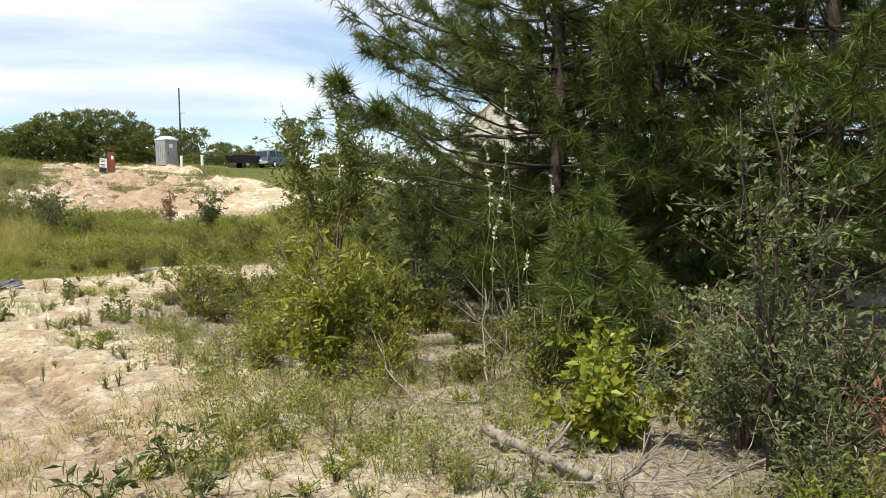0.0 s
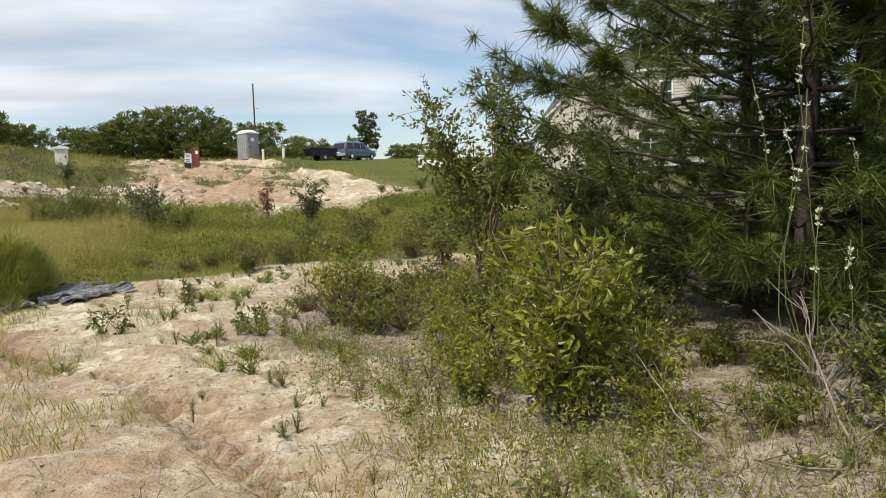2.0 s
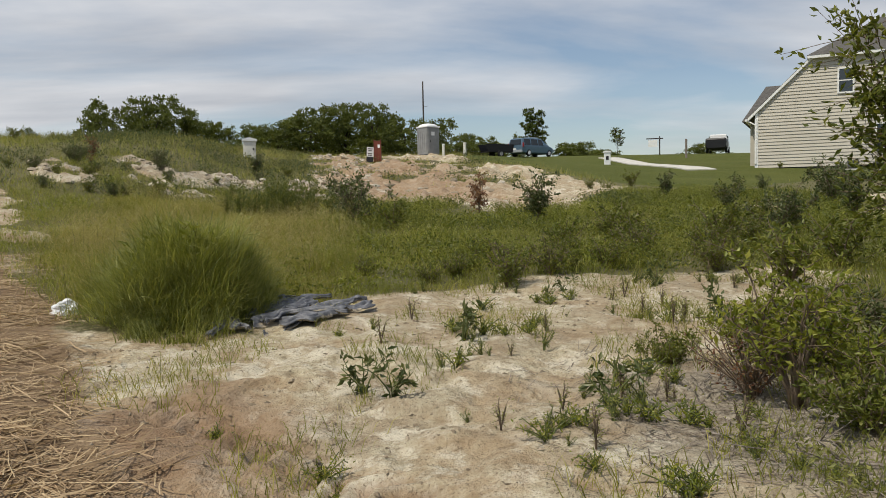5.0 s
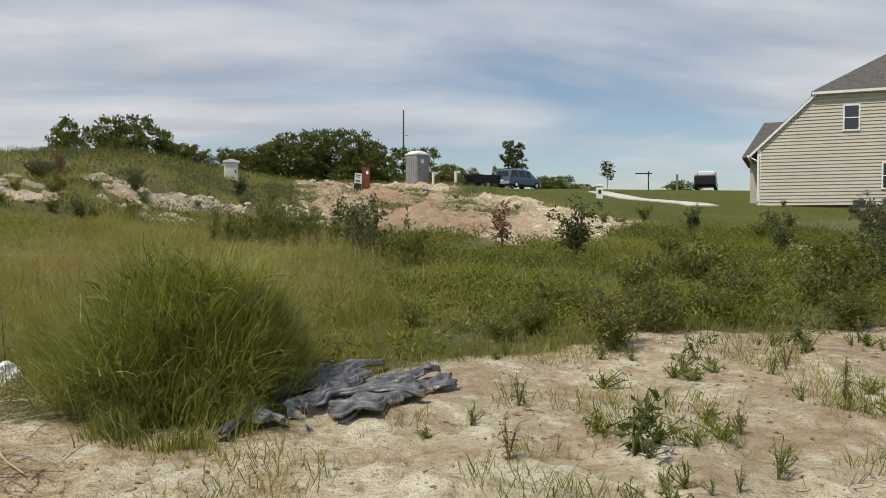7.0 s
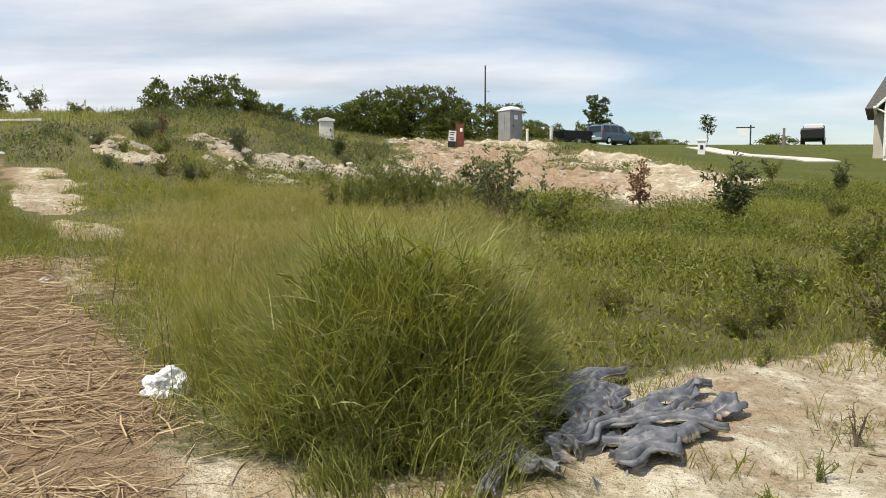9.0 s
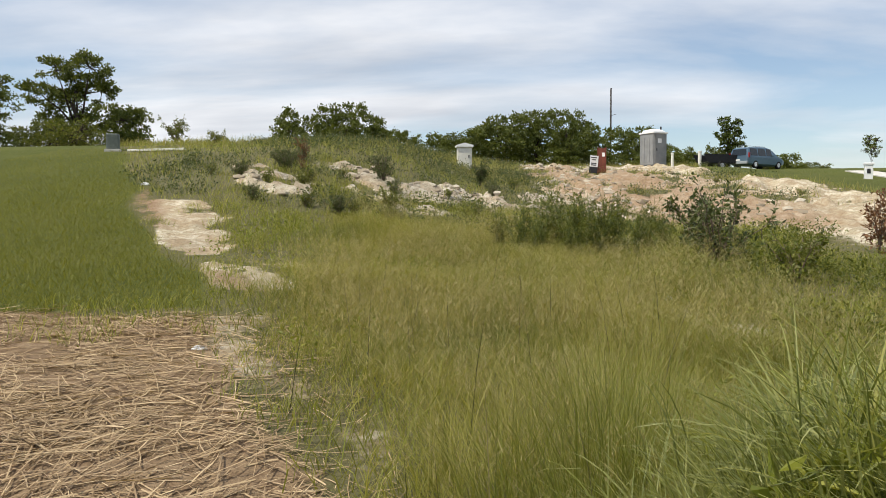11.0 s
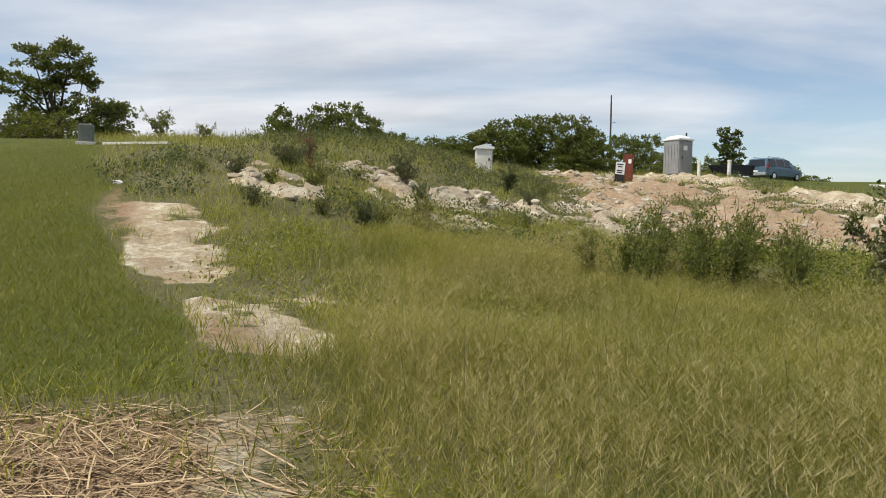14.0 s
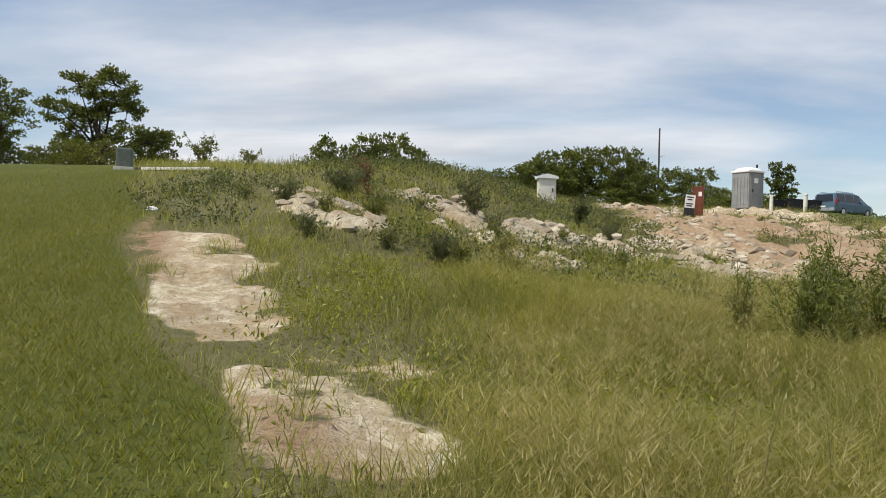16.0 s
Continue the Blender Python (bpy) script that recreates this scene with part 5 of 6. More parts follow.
for ob, x, y, s in ((low, 2.4, 10.7, 1.0), (low, 1.3, 11.7, 0.85), (low2, 1.9, 11.2, 0.9), (low2, 3.3, 11.3, 1.0), (low3, 4.6, 10.8, 1.2), (low3, 5.0, 9.6, 1.2), (low, 3.3, 7.9, 0.6), (low3, 4.7, 6.9, 1.0), (low3, 5.6, 5.6, 1.1), (low2, 0.9, 12.4, 0.7), (low, 4.4, 13.2, 1.1), (low3, 5.3, 12.4, 1.3), (low2, 3.4, 13.6, 0.9), (low, 2.0, 13.4, 0.6), (low3, 4.3, 2.6, 0.9), (low, 3.0, 2.4, 0.7), (low2, 0.95, 7.5, 0.75), (low2, 2.15, 7.0, 0.85), (low2, 1.15, 8.3, 0.8), (low2, 1.9, 6.5, 0.6), (low, 0.7, 10.4, 0.7), (low2, 1.35, 9.2, 0.75), (low, 2.0, 9.1, 0.9), (low3, 0.9, 11.9, 0.7), (low2, 2.5, 9.9, 0.9), (low, 3.1, 8.7, 0.9), (low2, 1.6, 10.6, 0.8), (low, 0.2, 12.2, 0.5), (low2, 2.7, 11.5, 0.9), (low3, 2.2, 12.4, 0.8), (low, 1.4, 8.2, 0.55), (low2, 2.3, 7.5, 0.6), (low, 3.4, 7.2, 0.6), (low3, 3.9, 6.4, 0.8), (low3, 6.2, 10.4, 1.3), (low3, 7.6, 8.8, 1.4), (low3, 3.7, 3.3, 1.0), (low3, 3.2, 2.75, 0.7), (low3, 4.3, 3.7, 1.3), (low, 3.9, 4.2, 1.1), (low3, 3.6, 6.2, 1.0), (low3, 4.4, 5.6, 1.2), (low, 2.7, 6.3, 0.55)):
    copy_thing(ob, at(x, y, (x * 131 + y * 57) % 360, s, 0.03))

# shrubs standing in the meadow and on the foot of the bank
mid_a = make_bush("shrub", 1.15, 1.7, 71, "dark grey green leaves", DARK_LEAF, 18, 10, 10, 0.075, 0.034, 0.5)
mid_b = make_bush("shrub", 1.45, 1.1, 72, "dark leaves with reddish tips", DARK_LEAF, 9, 12, 11, 0.10, 0.045, 0.8)
mid_c = make_bush("shrub", 1.2, 0.7, 73, "reddish green leaves", RUST_LEAF, 6, 10, 9, 0.09, 0.04, 0.9)
mid_d = make_bush("shrub", 0.8, 1.1, 74, "fresh green leaves", SCRUB_LEAF, 12, 8, 8, 0.08, 0.035, 0.6)
put(mid_a, -2.85, 24.6, "dark rounded shrub standing in meadow grass", "bush", 0, 1.3, "shrubs in the meadow")
put(mid_b, 1.5, 24.7, "upright dark shrub at the foot of the bank", "bush", 0, 1, "shrubs in the meadow")
put(mid_c, 0.35, 27.0, "thin reddish shrub on the sandy bank", "bush", 0, 1, "shrubs in the meadow")
put(mid_d, -2.0, 23.6, "fresh green shrub in meadow grass", "bush", 0, 1, "shrubs in the meadow")
for ob, x, y, s in ((mid_d, 8.2, 38.7, 0.9), (mid_b, 7.3, 32.2, 0.75), (mid_d, 8.2, 29.4, 1.0), (mid_b, 9.6, 31.4, 0.7), (mid_a, 11.6, 29.2, 1.1), (mid_d, 3.0, 15.7, 1.2), (mid_d, 0.9, 19.2, 0.9), (mid_d, 2.2, 20.3, 1.1), (mid_d, 3.6, 19.0, 1.2), (mid_d, -0.6, 18.4, 0.6), (mid_d, 4.6, 17.2, 1.2),
                    (mid_a, 5.4, 20.6, 0.8), (mid_d, 6.4, 23.6, 1.0), (mid_b, 6.9, 26.2, 0.7), (mid_d, 3.8, 25.4, 0.7), (mid_d, -0.9, 17.5, 0.5), (mid_d, 0.6, 17.3, 0.5), (mid_b, 9.4, 24.6, 1.0), (mid_a, 6.8, 17.8, 1.0), (mid_a, -10.2, 34.5, 0.7), (mid_d, -11.6, 31.6, 0.7), (mid_d, -9.2, 30.6, 0.8), (mid_a, -12.8, 33.6, 0.5), (mid_b, -8.0, 41.0, 0.8),
                    (mid_c, -13.0, 35.6, 0.7), (mid_d, -9.7, 29.2, 0.6), (mid_d, -6.9, 43.0, 0.7), (mid_d, -22.5, 46.0, 1.6), (mid_d, -19.0, 42.5, 0.9), (mid_d, -5.0, 36.6, 0.4), (mid_d, 1.6, 47.0, 0.5), (mid_d, -1.0, 50.0, 0.5), (mid_d, 4.0, 43.5, 0.5), (mid_d, 21.6, 52.0, 0.6), (mid_a, 14.5, 33.5, 0.9), (mid_d, 5.8, 36.3, 0.6), (mid_d, 6.8, 37.6, 0.7), (mid_b, 12.0, 34.6, 0.6), (mid_a, -13.5, 32.0, 0.41), (mid_d, -12.2, 30.6, 0.48), (mid_a, -9.6, 33.4, 0.41), (mid_d, -8.3, 34.6, 0.41), (mid_a, -7.2, 37.4, 0.41), (mid_d, -10.8, 29.4, 0.54), (mid_a, -9.9, 28.7, 0.41), (mid_d, -8.9, 29.2, 0.48), (mid_a, -12.0, 29.2, 0.34), (mid_d, -11.3, 34.0, 0.41), (mid_a, -13.2, 35.2, 0.41), (mid_d, -7.6, 33.2, 0.34), (mid_a, -11.9, 33.0, 0.31), (mid_d, -14.6, 32.6, 0.48), (mid_c, -12.4, 33.8, 0.34), (mid_d, -6.2, 34.6, 0.34)):
    copy_thing(ob, at(x, y, (x * 91 + y * 37) % 360, s, 0.03))

rim_shrub = make_bush("leafy_shrub", 0.75, 1.0, 77, "small fresh green leaves", SCRUB_LEAF, 20, 9, 9, 0.05, 0.024, 0.5)
put(rim_shrub, -0.5, 16.2, "leafy green shrub where sand meets meadow", "bush", 0, 1.0, "shrubs where sand meets meadow")
for x, y, s in ((0.2, 16.9, 0.9), (-1.1, 17.0, 0.6), (1.9, 18.4, 1.1), (1.2, 17.7, 0.8), (-1.5, 16.6, 0.5), (0.8, 18.6, 0.7), (2.8, 17.4, 0.9), (3.2, 18.6, 1.0), (-0.3, 18.2, 0.6), (4.4, 19.6, 0.9), (2.4, 21.8, 0.8), (-2.4, 17.4, 0.5)):
    copy_thing(rim_shrub, at(x, y, (x * 171 + y * 43) % 360, s, 0.03))

# tall leafy weeds with pointed tops
weed_tall = make_bush("tall_weed", 1.25, 0.7, 75, "narrow green leaves", SCRUB_LEAF, 9, 13, 9, 0.075, 0.02, 1.0, STEM, 0.03)
put(weed_tall, -4.9, 26.8, "tall leafy weeds rising above meadow grass", "weed", 0, 1, "tall weeds in the meadow")
for x, y, s in ((-5.9, 26.0, 0.88), (-5.5, 26.4, 0.97), (-4.4, 26.3, 1.01), (-4.6, 25.7, 0.97), (-5.2, 27.2, 1.06), (-3.6, 26.8, 0.88), (-6.3, 26.7, 0.70), (-4.0, 25.4, 0.84), (-5.0, 25.4, 0.75), (-3.2, 27.6, 0.70), (-7.2, 32.0, 0.53), (-6.2, 30.4, 0.40), (-4.8, 26.2, 1.06), (-5.6, 25.6, 0.70), (-4.2, 27.0, 1.01)):
    copy_thing(weed_tall, at(x, y, (x * 191) % 360, s))
# broad-leaved weed in the middle of the tall grass clump
put(make_bush("broadleaf_weed", 1.15, 0.75, 76, "broad pointed green leaves", BRIGHT_LEAF, 9, 8, 6, 0.13, 0.045, 0.9, STEM), -4.15, 14.75, "broad-leaved green weed within a tall grass clump", "weed", 0, 1.12)

# ---- grasses ----
def scatter(n, x0, x1, y0, y1, keep, r):
    x, y = r.uniform(x0, x1, n), r.uniform(y0, y1, n)
    ok = r.uniform(0, 1, n) < keep(x, y)
    x, y = x[ok], y[ok]
    return np.column_stack([x, y, height(x, y) - 0.01])


def grass(name, label, base, h, lean, width, material, r, bend=0.5, th=None):
    g = Geo()
    if bend:
        blades(g, base, h, lean, width, r, bend, th)
    else:
        short_blades(g, base, h, lean, width, r)
    return tagged(new(name, g.mesh(name, material)), label, "grass", kind="stuff")


def arching(geo, base, length, th, lean, curl, width, r):
    """Long grass blades that rise and arch over: four tapering lengths each."""
    n = len(base)
    out = np.stack([np.cos(th), np.sin(th), 0 * th], 1)
    side = np.stack([-np.sin(th + r.normal(0, 0.7, n)), np.cos(th), r.normal(0, 0.3, n)], 1) * (width * 0.5)[:, None]
    p, rows = base.copy(), []
    for k in range(4):
        rows += [p - side * (1 - 0.22 * k), p + side * (1 - 0.22 * k)]
        a = lean + curl * ((k + 0.5) / 4) ** 1.4
        p = p + (out * np.sin(a)[:, None] + np.array([0, 0, 1.0]) * np.cos(a)[:, None]) * (length / 4)[:, None]
    i = np.arange(n)[:, None] * 9
    geo.add(np.stack(rows + [p], 1), np.concatenate([i + [2 * k, 2 * k + 1, 2 * k + 3, 2 * k + 2] for k in range(3)]), i + [6, 7, 8])


def clump(label, mat, n, cx, cy, rad, tall, wid, seed):
    """A tussocky mound of long blades, tallest in the middle."""
    r = np.random.default_rng(seed)
    tuss = max(12, n // 110)
    th, q = r.uniform(0, 6.283, tuss), np.sqrt(r.uniform(0, 1, tuss))
    tx, ty = cx + np.cos(th) * q * rad, cy + np.sin(th) * q * rad
    k = r.integers(0, tuss, n)
    b = np.column_stack([tx[k] + r.normal(0, 0.08, n), ty[k] + r.normal(0, 0.08, n), np.zeros(n)])
    b[:, 2] = height(b[:, 0], b[:, 1]) - 0.02
    ln = (tall * (1.0 - 0.5 * q**2) * r.uniform(0.75, 1.15, tuss))[k] * r.uniform(0.45, 1.1, n)
    way = th[k] + r.normal(0, 1.1, n)
    g = Geo()
    arching(g, b, ln, way, np.abs(r.normal(0, 0.22, n)) + 0.12 * q[k], r.uniform(0.1, 1.5, n) * (0.6 + 0.5 * q[k]), wid * r.uniform(0.6, 1.4, n), r)
    tagged(new("grass_clump", g.mesh("grass_clump", mat)), label, "grass", kind="stuff")


def open_land(x, y):
    lawn, straw, sand, litter, clay, bank = masks(x, y)
    return np.clip(1 - 1.15 * np.maximum.reduce([lawn, straw, sand]), 0, 1)


FEATHER = [(-8.6, 21.6), (-7.4, 19.2), (-6.2, 17.0), (-5.4, 15.6), (-3.4, 15.6), (-2.8, 18), (-3.0, 22), (-4.2, 27), (-6.8, 29), (-9.5, 28.5), (-8.9, 25)]


def build_grass():
    r = np.random.default_rng(91)
    b = scatter(290000, -10, -2, 14.5, 30, lambda x, y: open_land(x, y) * inside(x, y, FEATHER, 0.8) * (0.45 + 0.55 * fbm(x, y, 1.2, 61)), r)
    h = (0.14 + 0.62 * fbm(b[:, 0], b[:, 1], 1.4, 62) ** 1.4) * r.uniform(0.6, 1.3, len(b))
    k = r.uniform(0, 1, len(b)) + 0.7 * (fbm(b[:, 0], b[:, 1], 2.5, 63) - 0.5)
    grass("meadow_grass", "tall feathery green meadow grass", b[k < 0.72], h[k < 0.72] * 0.72, r.uniform(0.3, 1.6, (k < 0.72).sum()), 0.0048, GRASS_MEADOW, r)
    grass("meadow_grass", "tall dry tan seed-headed meadow grass", b[k >= 0.72], h[k >= 0.72] * 0.85, r.uniform(0.3, 1.6, (k >= 0.72).sum()), 0.0038, GRASS_DRY, r)
    b = scatter(300000, -13, 14, 14.5, 37, lambda x, y: open_land(x, y) * (1 - inside(x, y, FEATHER, 0.8)) * (0.35 + 0.65 * smooth((fbm(x, y, 1.4, 64) - 0.3) / 0.3)) * np.interp(y, [15, 22, 36], [1, 0.8, 0.45]), r)
    h = (0.04 + 0.62 * fbm(b[:, 0], b[:, 1], 1.5, 65) ** 2.2) * r.uniform(0.6, 1.3, len(b))
    k = r.uniform(0, 1, len(b)) + 0.8 * (fbm(b[:, 0], b[:, 1], 2.0, 66) - 0.5)
    grass("meadow_grass", "short green meadow grass and weeds", b[k < 0.7], h[k < 0.7], r.uniform(0.3, 1.1, (k < 0.7).sum()), 0.0085, GRASS_MEADOW, r)
    grass("meadow_grass", "short dark green meadow grass", b[k >= 0.7], h[k >= 0.7], r.uniform(0.3, 1.1, (k >= 0.7).sum()), 0.009, GRASS_DEEP, r)
    # low leafy weeds mixed through the grass
    for label, mat, n, box_, l, w in (("low leafy green weeds in meadow grass", SCRUB_LEAF, 3400, (-3.5, 14, 15.5, 36), 0.07, 0.026), ("low leafy bright weeds in meadow grass", BRIGHT_LEAF, 2200, (-11, 13, 15.5, 36), 0.06, 0.022), ("dull weeds on the bank", DARK_LEAF, 2600, (-17, 6, 29, 58), 0.09, 0.035)):
        c = scatter(n * 3, *box_, lambda x, y: open_land(x, y) * smooth((fbm(x, y, 1.8, 140 + n % 7) - 0.46) / 0.12), r)
        k = np.repeat(np.arange(len(c)), 16)
        p = c[k] + r.normal(0, 1, (len(k), 3)) * [0.13, 0.13, 0.0]
        p[:, 2] += r.uniform(0.02, 0.34, len(k)) * np.repeat(r.uniform(0.5, 1.3, len(c)), 16)
        g = Geo()
        leaves(g, p, random_units(len(p), r) + [0, 0, 0.4], l * r.uniform(0.6, 1.3, len(p)), w * r.uniform(0.7, 1.2, len(p)), r)
        tagged(new("meadow_weeds", g.mesh("meadow_weeds", mat)), label, "weeds", kind="stuff")
    # weedy cover on the bank and its crest
    b = scatter(90000, -24, 8, 29, 62, lambda x, y: open_land(x, y) * (0.3 + 0.7 * smooth((fbm(x, y, 1.6, 67) - 0.35) / 0.25)), r)
    h = (0.08 + 0.30 * fbm(b[:, 0], b[:, 1], 2.0, 68)) * r.uniform(0.6, 1.3, len(b))
    k = r.uniform(0, 1, len(b))
    grass("bank_grass", "coarse green grass on the bank", b[k < 0.7], h[k < 0.7], 0.5, 0.02, GRASS_DEEP, r, 0)
    grass("bank_grass", "dry tan grass on the bank", b[k >= 0.7], h[k >= 0.7], 0.5, 0.016, GRASS_DRY, r, 0)
    b = scatter(60000, -60, 20, 42, 100, lambda x, y: open_land(x, y), r)
    grass("crest_grass", "tall pale grass along the crest", b, r.uniform(0.15, 0.5, len(b)), 0.35, 0.024, GRASS_DRY, r, 0)
    # mown lawn
    b = scatter(420000, -24, -8, 20, 40, lambda x, y: masks(x, y)[0] * np.interp(y, [20, 26, 33, 40], [1, 0.7, 0.3, 0.15]) * np.interp(x, [-24, -17], [0.5, 1]), r)
    grass("lawn_grass", "short mown green lawn grass", b, r.uniform(0.035, 0.085, len(b)), 0.8, 0.011, GRASS_LAWN, r, 0)
    # the thick clump beside the straw, with feathery grass behind it
    clump("thick tall green grass clump beside straw", GRASS_CLUMP, 5200, -4.22, 14.85, 0.72, 1.2, 0.007, 201)
    clump("dry and green blades over a grass clump", GRASS_DEEP, 1500, -4.25, 14.9, 0.7, 1.3, 0.0045, 202)
    clump("pale feathery grass behind the clump", GRASS_MEADOW, 5200, -5.0, 16.0, 1.0, 1.1, 0.0042, 203)
    clump("fresh low green grass before the clump", GRASS_CLUMP, 2200, -4.05, 13.95, 0.45, 0.42, 0.009, 204)
    # leaf blades that leave the stems all through the mound, every way
    for label, mat, n, wid, seed in (("tangled green leaf blades of a grass clump", GRASS_CLUMP, 15000, 0.0075, 211), ("pale dry leaf blades of a grass clump", GRASS_DEEP, 6000, 0.0055, 212)):
        q = np.random.default_rng(seed)
        d = unit(q.normal(size=(n, 3)) + [0, -0.25, 0.25]) * q.uniform(0.35, 1.0, (n, 1)) ** 0.5
        lump = 0.58 + 0.9 * fbm(d[:, 0] + 7, d[:, 1] + d[:, 2] * 1.3, 0.42, 213, 3)
        p = np.column_stack([-4.22 + 0.85 * d[:, 0] * lump, 14.85 + 0.9 * d[:, 1] * lump, np.abs(d[:, 2]) * 0.92 * lump])
        p[:, 2] += height(p[:, 0], p[:, 1])
        g = Geo()
        arching(g, p, q.uniform(0.14, 0.42, n), np.arctan2(d[:, 1], d[:, 0]) + q.normal(0, 1.0, n), q.uniform(0.1, 1.3, n), q.uniform(0.2, 1.5, n), wid * q.uniform(0.6, 1.4, n), q)
        tagged(new("grass_clump", g.mesh("grass_clump", mat)), label, "grass", kind="stuff")
    # fine seed heads that haze the tops of the meadow
    c = scatter(17000, -9.5, -2.5, 15, 29, lambda x, y: open_land(x, y) * inside(x, y, FEATHER, 0.8) * smooth((fbm(x, y, 1.8, 71) - 0.36) / 0.2), r)
    k = np.repeat(np.arange(len(c)), 14)
    hh = r.uniform(0.35, 0.75, len(c)) * (0.7 + 0.6 * fbm(c[:, 0], c[:, 1], 1.4, 62))
    lean = r.normal(0, 0.12, (len(c), 2))
    f = r.uniform(0.62, 1.0, len(k))
    p = c[k] + np.column_stack([lean[k] * f[:, None], hh[k] * f]) + r.normal(0, 0.012, (len(k), 3))
    grass("seed_heads", "fine pale seed heads above meadow grass", p, r.uniform(0.02, 0.06, len(p)), 1.2, 0.0042, SEED_HEAD, r, 0)
    # thin weeds on the sand, in patches
    b = scatter(90000, -4.5, 4.5, 2.5, 17.5, lambda x, y: (1 - masks(x, y)[1]) * smooth((fbm(x, y, 0.9, 70) + 0.10 * inside(x, y, [(0, 4), (3, 3), (4, 9), (0.5, 13), (3, 17), (-1.5, 17), (-1.2, 12.5), (0.2, 9)], 0.8) - 0.55) / 0.08) * 0.6, r)
    grass("sand_grass", "sparse thin grass on pale sand", b, r.uniform(0.04, 0.2, len(b)), 0.8, 0.006, GRASS_MEADOW, r)
    b = scatter(16000, 1, 12, 2, 16, lambda x, y: masks(x, y)[3] * 0.6, r)
    grass("thicket_grass", "thin dry grass under the thicket", b, r.uniform(0.04, 0.2, len(b)), 0.8, 0.006, GRASS_DRY, r)
    b = scatter(26000, -14, -7, 19, 29, lambda x, y: 0.5 * smooth((fbm(x, y, 0.9, 88, 3) - 0.56) / 0.08) * (1 - masks(x, y)[0]), r)
    grass("sand_grass", "sparse green tufts on bare sand patches", b, r.uniform(0.04, 0.22, len(b)), 0.8, 0.008, GRASS_DEEP, r)
    # small wiry weeds on the grey litter before the thicket
    c = scatter(1500, -0.2, 3.6, 3.6, 10.5, lambda x, y: inside(x, y, [(0.0, 5.0), (1.8, 3.2), (3.4, 4.4), (3.0, 7.2), (1.4, 9.8), (-0.4, 10.4), (0.1, 7.5)], 0.6) * smooth((fbm(x, y, 0.8, 151) - 0.40) / 0.14), r)
    k = np.repeat(np.arange(len(c)), 26)
    rise = r.uniform(0, 1, len(k))
    p = c[k] + np.column_stack([r.normal(0, 1, (len(k), 2)) * (0.03 + 0.07 * rise)[:, None], 0.02 + rise * np.repeat(r.uniform(0.12, 0.34, len(c)), 26)])
    g = Geo()
    leaves(g, p, random_units(len(p), r) + [0, 0, 0.3], 0.034 * r.uniform(0.6, 1.4, len(p)), 0.015 * r.uniform(0.7, 1.3, len(p)), r)
    tagged(new("thicket_weeds", g.mesh("thicket_weeds", THIN_LEAF)), "small pale green weeds on grey litter", "weeds", kind="stuff")
    stalk = c + r.normal(0, 1, c.shape) * [0.03, 0.03, 0]
    grass("thicket_weeds", "wiry brown weed stems on grey litter", stalk, r.uniform(0.12, 0.38, len(stalk)), 0.35, 0.004, STEM_LEAF, r, 0.2)
    # tall thin seed stalks above the meadow
    b = scatter(130, -8, -3, 14.5, 22, lambda x, y: open_land(x, y) * 0.8, r)
    grass("seed_stalks", "tall thin dark seed stalks in the grass", b, r.uniform(0.5, 0.95, len(b)), r.uniform(0.05, 0.4, len(b)), 0.007, STEM_LEAF, r, 0.2)


THIN_LEAF = foliage("thin_leaf", (0.10, 0.12, 0.03), (0.20, 0.215, 0.055), (0.34, 0.335, 0.12), 0.5, 0.35, 1.0)
STEM_LEAF = foliage("seed_stalk", (0.08, 0.085, 0.03), (0.13, 0.12, 0.05), (0.2, 0.17, 0.08), 0.7, 0.1)
build_grass()


def build_straw():
    """Loose straw strewn thickly on the soil: flat strips, two pieces each so that they bow."""
    r = np.random.default_rng(95)
    b = scatter(90000, -15, -2.5, 8.5, 21.0, lambda x, y: np.maximum(masks(x, y)[1], 0.3 * inside(x, y, SAND_C, 0.5)) * (0.25 + 0.75 * smooth((fbm(x, y, 1.0, 81) - 0.32) / 0.2)) * np.interp(x, [-15, -9], [0.4, 1]), r)
    n = len(b)
    b[:, 2] += 0.012 + 0.05 * r.uniform(0, 1, n) ** 2
    th = r.normal(0.4, 0.9, n) + (fbm(b[:, 0], b[:, 1], 0.8, 82) - 0.5) * 5
    d = np.column_stack([np.cos(th), np.sin(th), r.normal(0, 0.09, n)])
    s = np.column_stack([-np.sin(th), np.cos(th), r.normal(0, 0.3, n)]) * r.uniform(0.002, 0.0045, (n, 1))
    L = r.uniform(0.06, 0.24, (n, 1))
    m = b + r.normal(0, 0.012, (n, 3)) * [1, 1, 0.4]
    V = np.stack([b - d * L - s, b - d * L + s, m + s, m - s, b + d * L + s, b + d * L - s], 1)
    k = np.arange(n)[:, None] * 6
    g = Geo().add(V, k + [0, 1, 2, 3], k + [3, 2, 4, 5])
    tagged(new("straw_mulch", g.mesh("straw_mulch", STRAW)), "loose tan straw strewn over sandy soil", "straw", kind="stuff")


build_straw()


